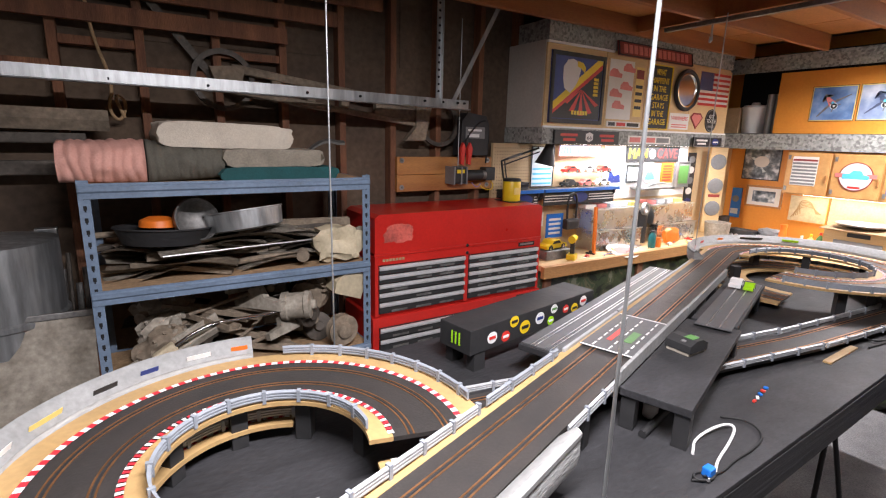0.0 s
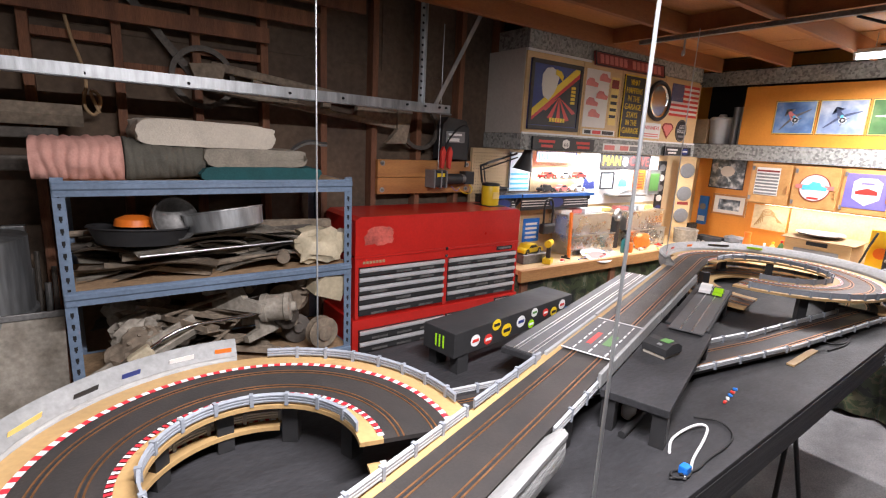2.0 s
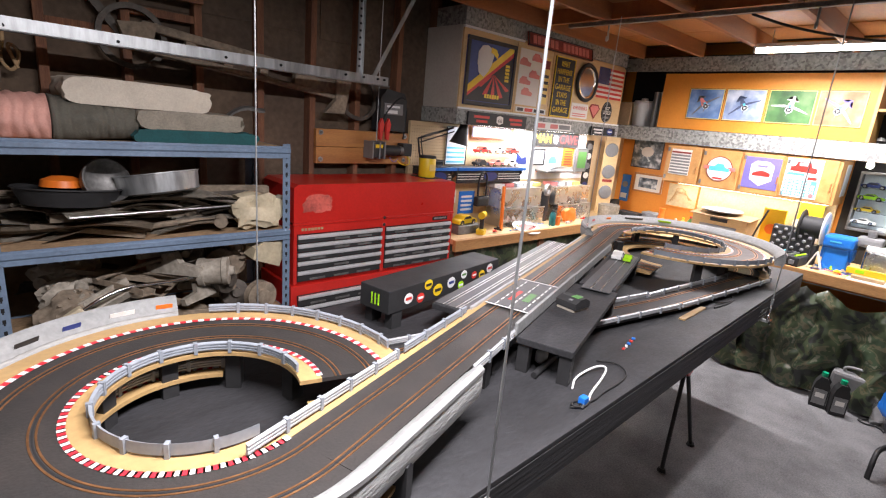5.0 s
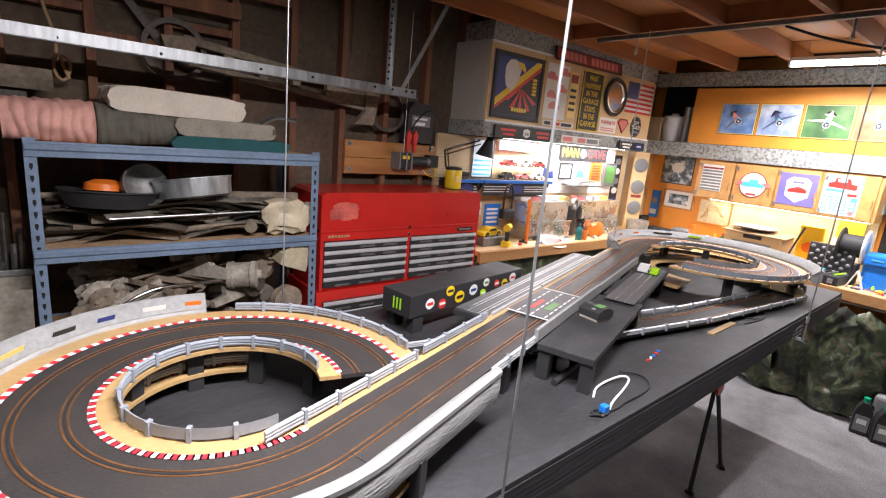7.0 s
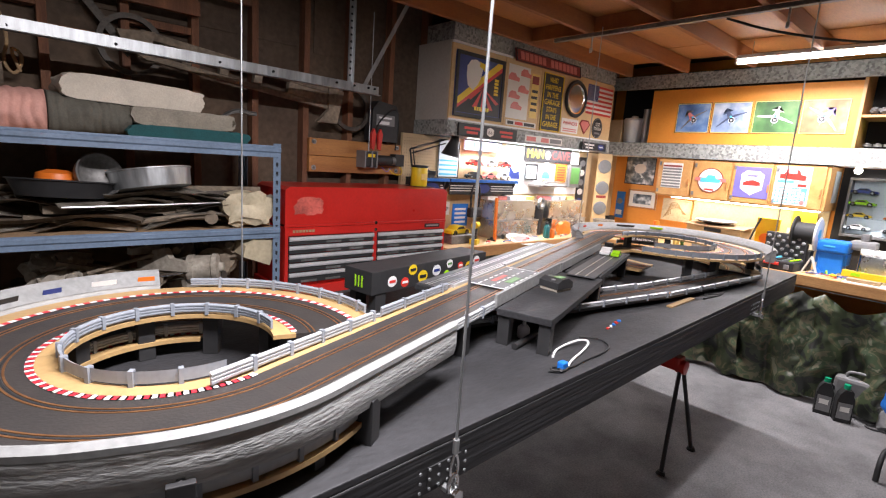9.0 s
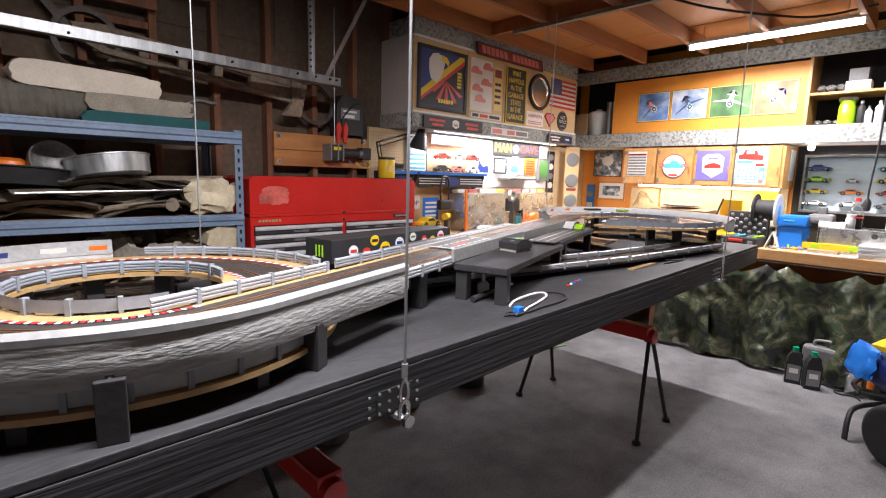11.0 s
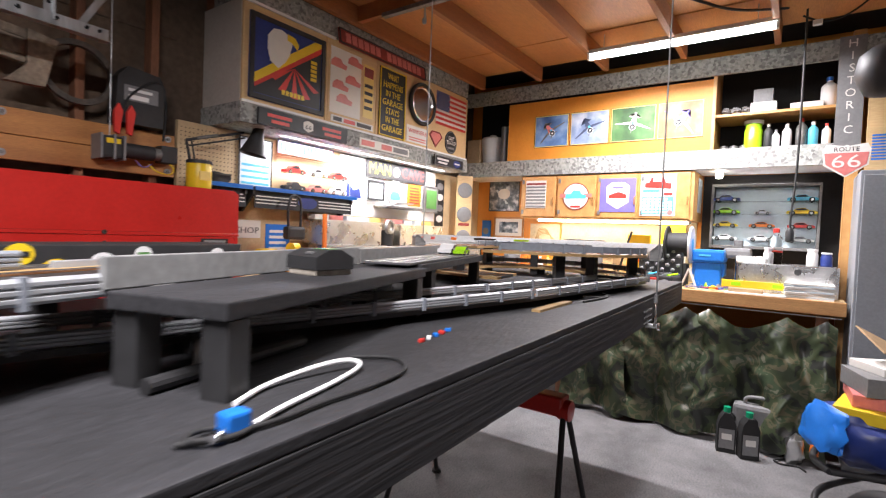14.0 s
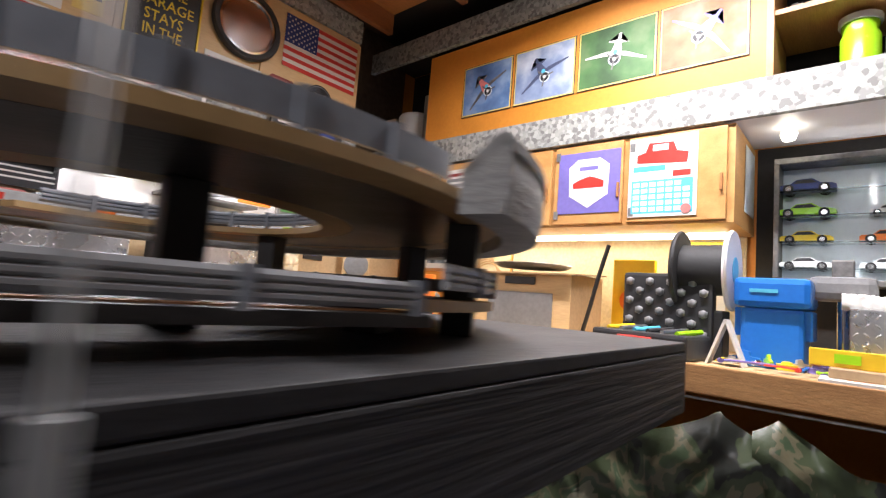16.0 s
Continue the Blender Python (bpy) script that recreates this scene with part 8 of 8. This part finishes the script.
def tread_box(x0, x1, z0, z1, y, label):
    o = thing("tread_plate_box", label, "toolbox", group="diamond-plate boxes")
    part("body", box(x0, x1, y, y + 0.22, z0, z1, bev=0.004), TREAD, o)
    bm = bmesh.new()
    nx, nz = int((x1 - x0) / 0.026), int((z1 - z0) / 0.026)
    for i in range(nx):
        for j in range(nz):
            m = T((x0 + 0.016 + 0.026 * i, y - 0.0012, z0 + 0.014 + 0.026 * j)) @ Matrix.Rotation(radians(45 if (i + j) % 2 else -45), 4, "Y")
            blob(0.010, 0.0022, 0.0032, 0.0, 0.0, 1, bm, m)
    tagged(part("raised_tread", bm, TREAD, o, smooth=60), kind="stuff")
    part("top_trim", box(x0 - 0.004, x1 + 0.004, y - 0.006, y - 0.0035, z1 - 0.012, z1), BRUSHED, o)


for x0, x1 in ((3.40, 4.02), (4.26, 4.88)):
    tread_box(x0, x1, BZ, BZ + 0.175, 2.82, "bright diamond-plate box on the workbench")
    tread_box(x0 - 0.03, x1 - 0.03, BZ + 0.177, BZ + 0.36, 2.85, "bright diamond-plate box stacked on another")
for k in range(10):
    x = 3.42 + 0.14 * k
    if 3.98 < x < 4.2:
        continue
    solo("boxed_part", box(-0.06, 0.06, -0.05, 0.05, 0, 0.035, bev=0.003), (PAPER, PINKRED, FROST, WHITE, PALEYELLOW)[k % 5], "small boxed part lying on the diamond-plate boxes", "carton", T((x, 2.96, BZ + 0.361)) @ pose(0, 0, 0, 0, 0, 9 * (k % 3) - 8), "boxed parts")
ring_l = solo("steel_ring", sweep(ring(Vector((0, 0, 0)), 0.05, 0, 351, 0, 30), flat(-0.01, 0.01, -0.015, 0.015), closed=True), GALV, "steel pipe ring standing between the boxes", "ring", T((4.10, 2.86, BZ + 0.33)) @ pose(0, 0, 0, 90, 0, 10), smooth=50)
solo("black_canister", rod((4.14, 2.93, BZ), (4.14, 2.93, BZ + 0.30), 0.06, n=20), BLACK, "black canister standing between the boxes", "canister", smooth=45)
dl = thing("cordless_drill", "yellow and black cordless drill standing on its battery", "drill", T((3.02, 2.72, BZ)) @ pose(0, 0, 0, 0, 0, 30))
part("battery", box(-0.055, 0.04, -0.035, 0.035, 0, 0.045, bev=0.006), YELLOW, dl)
part("grip", box(-0.02, 0.018, -0.017, 0.017, 0.045, 0.14, bev=0.008), BLACK, dl)
part("body", rod((-0.05, 0, 0.165), (0.06, 0, 0.165), 0.03, 0.026, 18), YELLOW, dl, smooth=45)
part("chuck", rod((0.06, 0, 0.165), (0.10, 0, 0.165), 0.022, 0.012, 16), BLACK, dl, smooth=45)
car("toy_car", T((2.92, 2.85, BZ + 0.075)) @ pose(0, 0, 0, 0, 0, 8), 0.26, YELLOW, "bright yellow toy car on a small block")
solo("grey_block", box(2.78, 3.06, 2.76, 2.94, BZ, BZ + 0.074, bev=0.006), DULLMETAL, "low grey metal block on the bench", "block")
bsn = sign("blue_sign", 3.06, 3.26, 1.19, 1.40, BLUE, "small blue sign with white bars", T((0, 3.0795, 0)), 0.004)
bars("white_bars", [(3.09, 3.23, 1.22 + 0.04 * k, 1.24 + 0.04 * k) for k in range(4)], PAPER, bsn, T((0, -0.0045, 0)))
ssn = sign("shop_sign", 2.82, 3.02, 1.30, 1.42, PAPER, "small white sign with black block letters", T((0, 3.0795, 0)), 0.004)
words("lettering", "SHOP", 0.06, INK, ssn, T((2.92, -0.0045, 1.35)), 0.001, fit=0.17)
hp = thing("ear_muffs", "black ear muffs hanging from the shelf edge", "ear muffs", T((3.14, 2.87, 1.50)))
part("band", wire([(-0.05, 0, -0.12), (-0.055, 0, 0.03), (-0.03, 0, 0.10), (0.03, 0, 0.10), (0.055, 0, 0.03), (0.05, 0, -0.12)], 0.009), BLACK, hp, smooth=60)
part("cup", box(-0.075, 0.075, -0.03, 0.03, -0.2, -0.11, bev=0.02), BLACK, hp)
dlamp = thing("desk_lamp", "black articulated desk lamp clamped over the tool chest", "lamp")
part("lower_arm", wire([(2.52, 2.98, 1.62), (2.47, 2.97, 1.75), (2.44, 2.96, 1.86)], 0.008, smooth=0), BLACK, dlamp)
part("lower_arm", wire([(2.55, 2.98, 1.62), (2.50, 2.97, 1.75), (2.47, 2.96, 1.86)], 0.005, smooth=0), BLACK, dlamp)
part("upper_arm", rod((2.44, 2.96, 1.86), (2.78, 2.93, 1.96), 0.008), BLACK, dlamp)
part("upper_arm", rod((2.46, 2.96, 1.83), (2.79, 2.93, 1.93), 0.005), BLACK, dlamp)
part("spring", rod((2.50, 2.955, 1.88), (2.62, 2.945, 1.915), 0.010, n=10), DULLMETAL, dlamp)
part("shade", lathe([(0.025, 0.13), (0.032, 0.12), (0.04, 0.07), (0.075, -0.03), (0.085, -0.05), (0.08, -0.05), (0.07, -0.03), (0.03, 0.06), (0.01, 0.1)], 28, m=T((2.84, 2.90, 1.88)) @ pose(0, 0, 0, 6, 10, 0)), BLACK, dlamp, smooth=50)
part("clamp", box(2.49, 2.58, 2.94, 3.02, 1.575, 1.64, bev=0.006), BLACK, dlamp)
cn = thing("yellow_can", "bright yellow round can with black lid on the tool chest", "can", T((2.46, 2.85, 1.575)))
part("can", lathe([(0.064, 0), (0.066, 0.004), (0.066, 0.14), (0.064, 0.144)], 28), YELLOW, cn, smooth=45)
part("lid", lathe([(0.068, 0.1445), (0.068, 0.16), (0.06, 0.164)], 28), BLACK, cn, smooth=45)
part("label_bars", box(-0.03, 0.03, -0.068, -0.064, 0.05, 0.10), PALEYELLOW, cn)
solo("grey_gear", blob(0.10, 0.06, 0.035, 5.0, 0.4, 3), BLACK, "black gear on the shelf beside the lamp", "tool", T((2.62, 2.98, 1.668)), smooth=50)
rp = thing("round_decal_sign", "round pale sign with a red emblem lying on the bench", "sign", T((3.62, 2.70, BZ + 0.012)) @ pose(0, 0, 0, -74, 0, 6))
part("plate", disc(0, 0, 0.13, 0.004, 36, sx=1.3), PAPER, rp)
part("emblem", outline([(-0.12, -0.03), (-0.03, -0.06), (0.1, -0.04), (0.13, 0.02), (0.03, 0.06), (-0.08, 0.05)], 0.001, m=T((0, -0.0041, 0))), PINKRED, rp)
bottle("green_can", T((4.02, 2.70, BZ)), 0.032, 0.16, mat("teal_can", (0.02, 0.16, 0.17), 0.35), BLACK, "teal spray can on the bench", 0.5)
bottle("orange_can", T((4.10, 2.69, BZ)), 0.026, 0.09, SAFETY, SAFETY, "short orange can on the bench", 0.8)
solo("red_mitt", blob(0.10, 0.04, 0.07, 3.0, 0.3, 3), SAFETY, "orange-red glove leaning on the box", "glove", T((4.36, 2.74, BZ + 0.08)), smooth=55)
solo("pipe_wrench", box(-0.012, 0.012, -0.012, 0.012, 0, 0.40, bev=0.004), SAFETY, "orange-handled bar standing on the bench", "bar", T((3.30, 2.74, BZ)) @ pose(0, 0, 0, -6, 4, 0))
for k in range(26):
    x = 3.1 + 0.07 * k
    junk(("rod", "pulley", "bracket", "rod")[k % 4], T((min(x, 4.9), 2.66 + 0.035 * (k % 4), BZ + 0.016)) @ pose(0, 0, 0, 0, 0, 47 * k), 0.03 + 0.007 * (k % 3), (BRUSHED, PRINTRED, BLACK, PAPER, BLUE, CHROME, YELLOW)[k % 7], "small hand tool lying on the workbench", 80 + k)
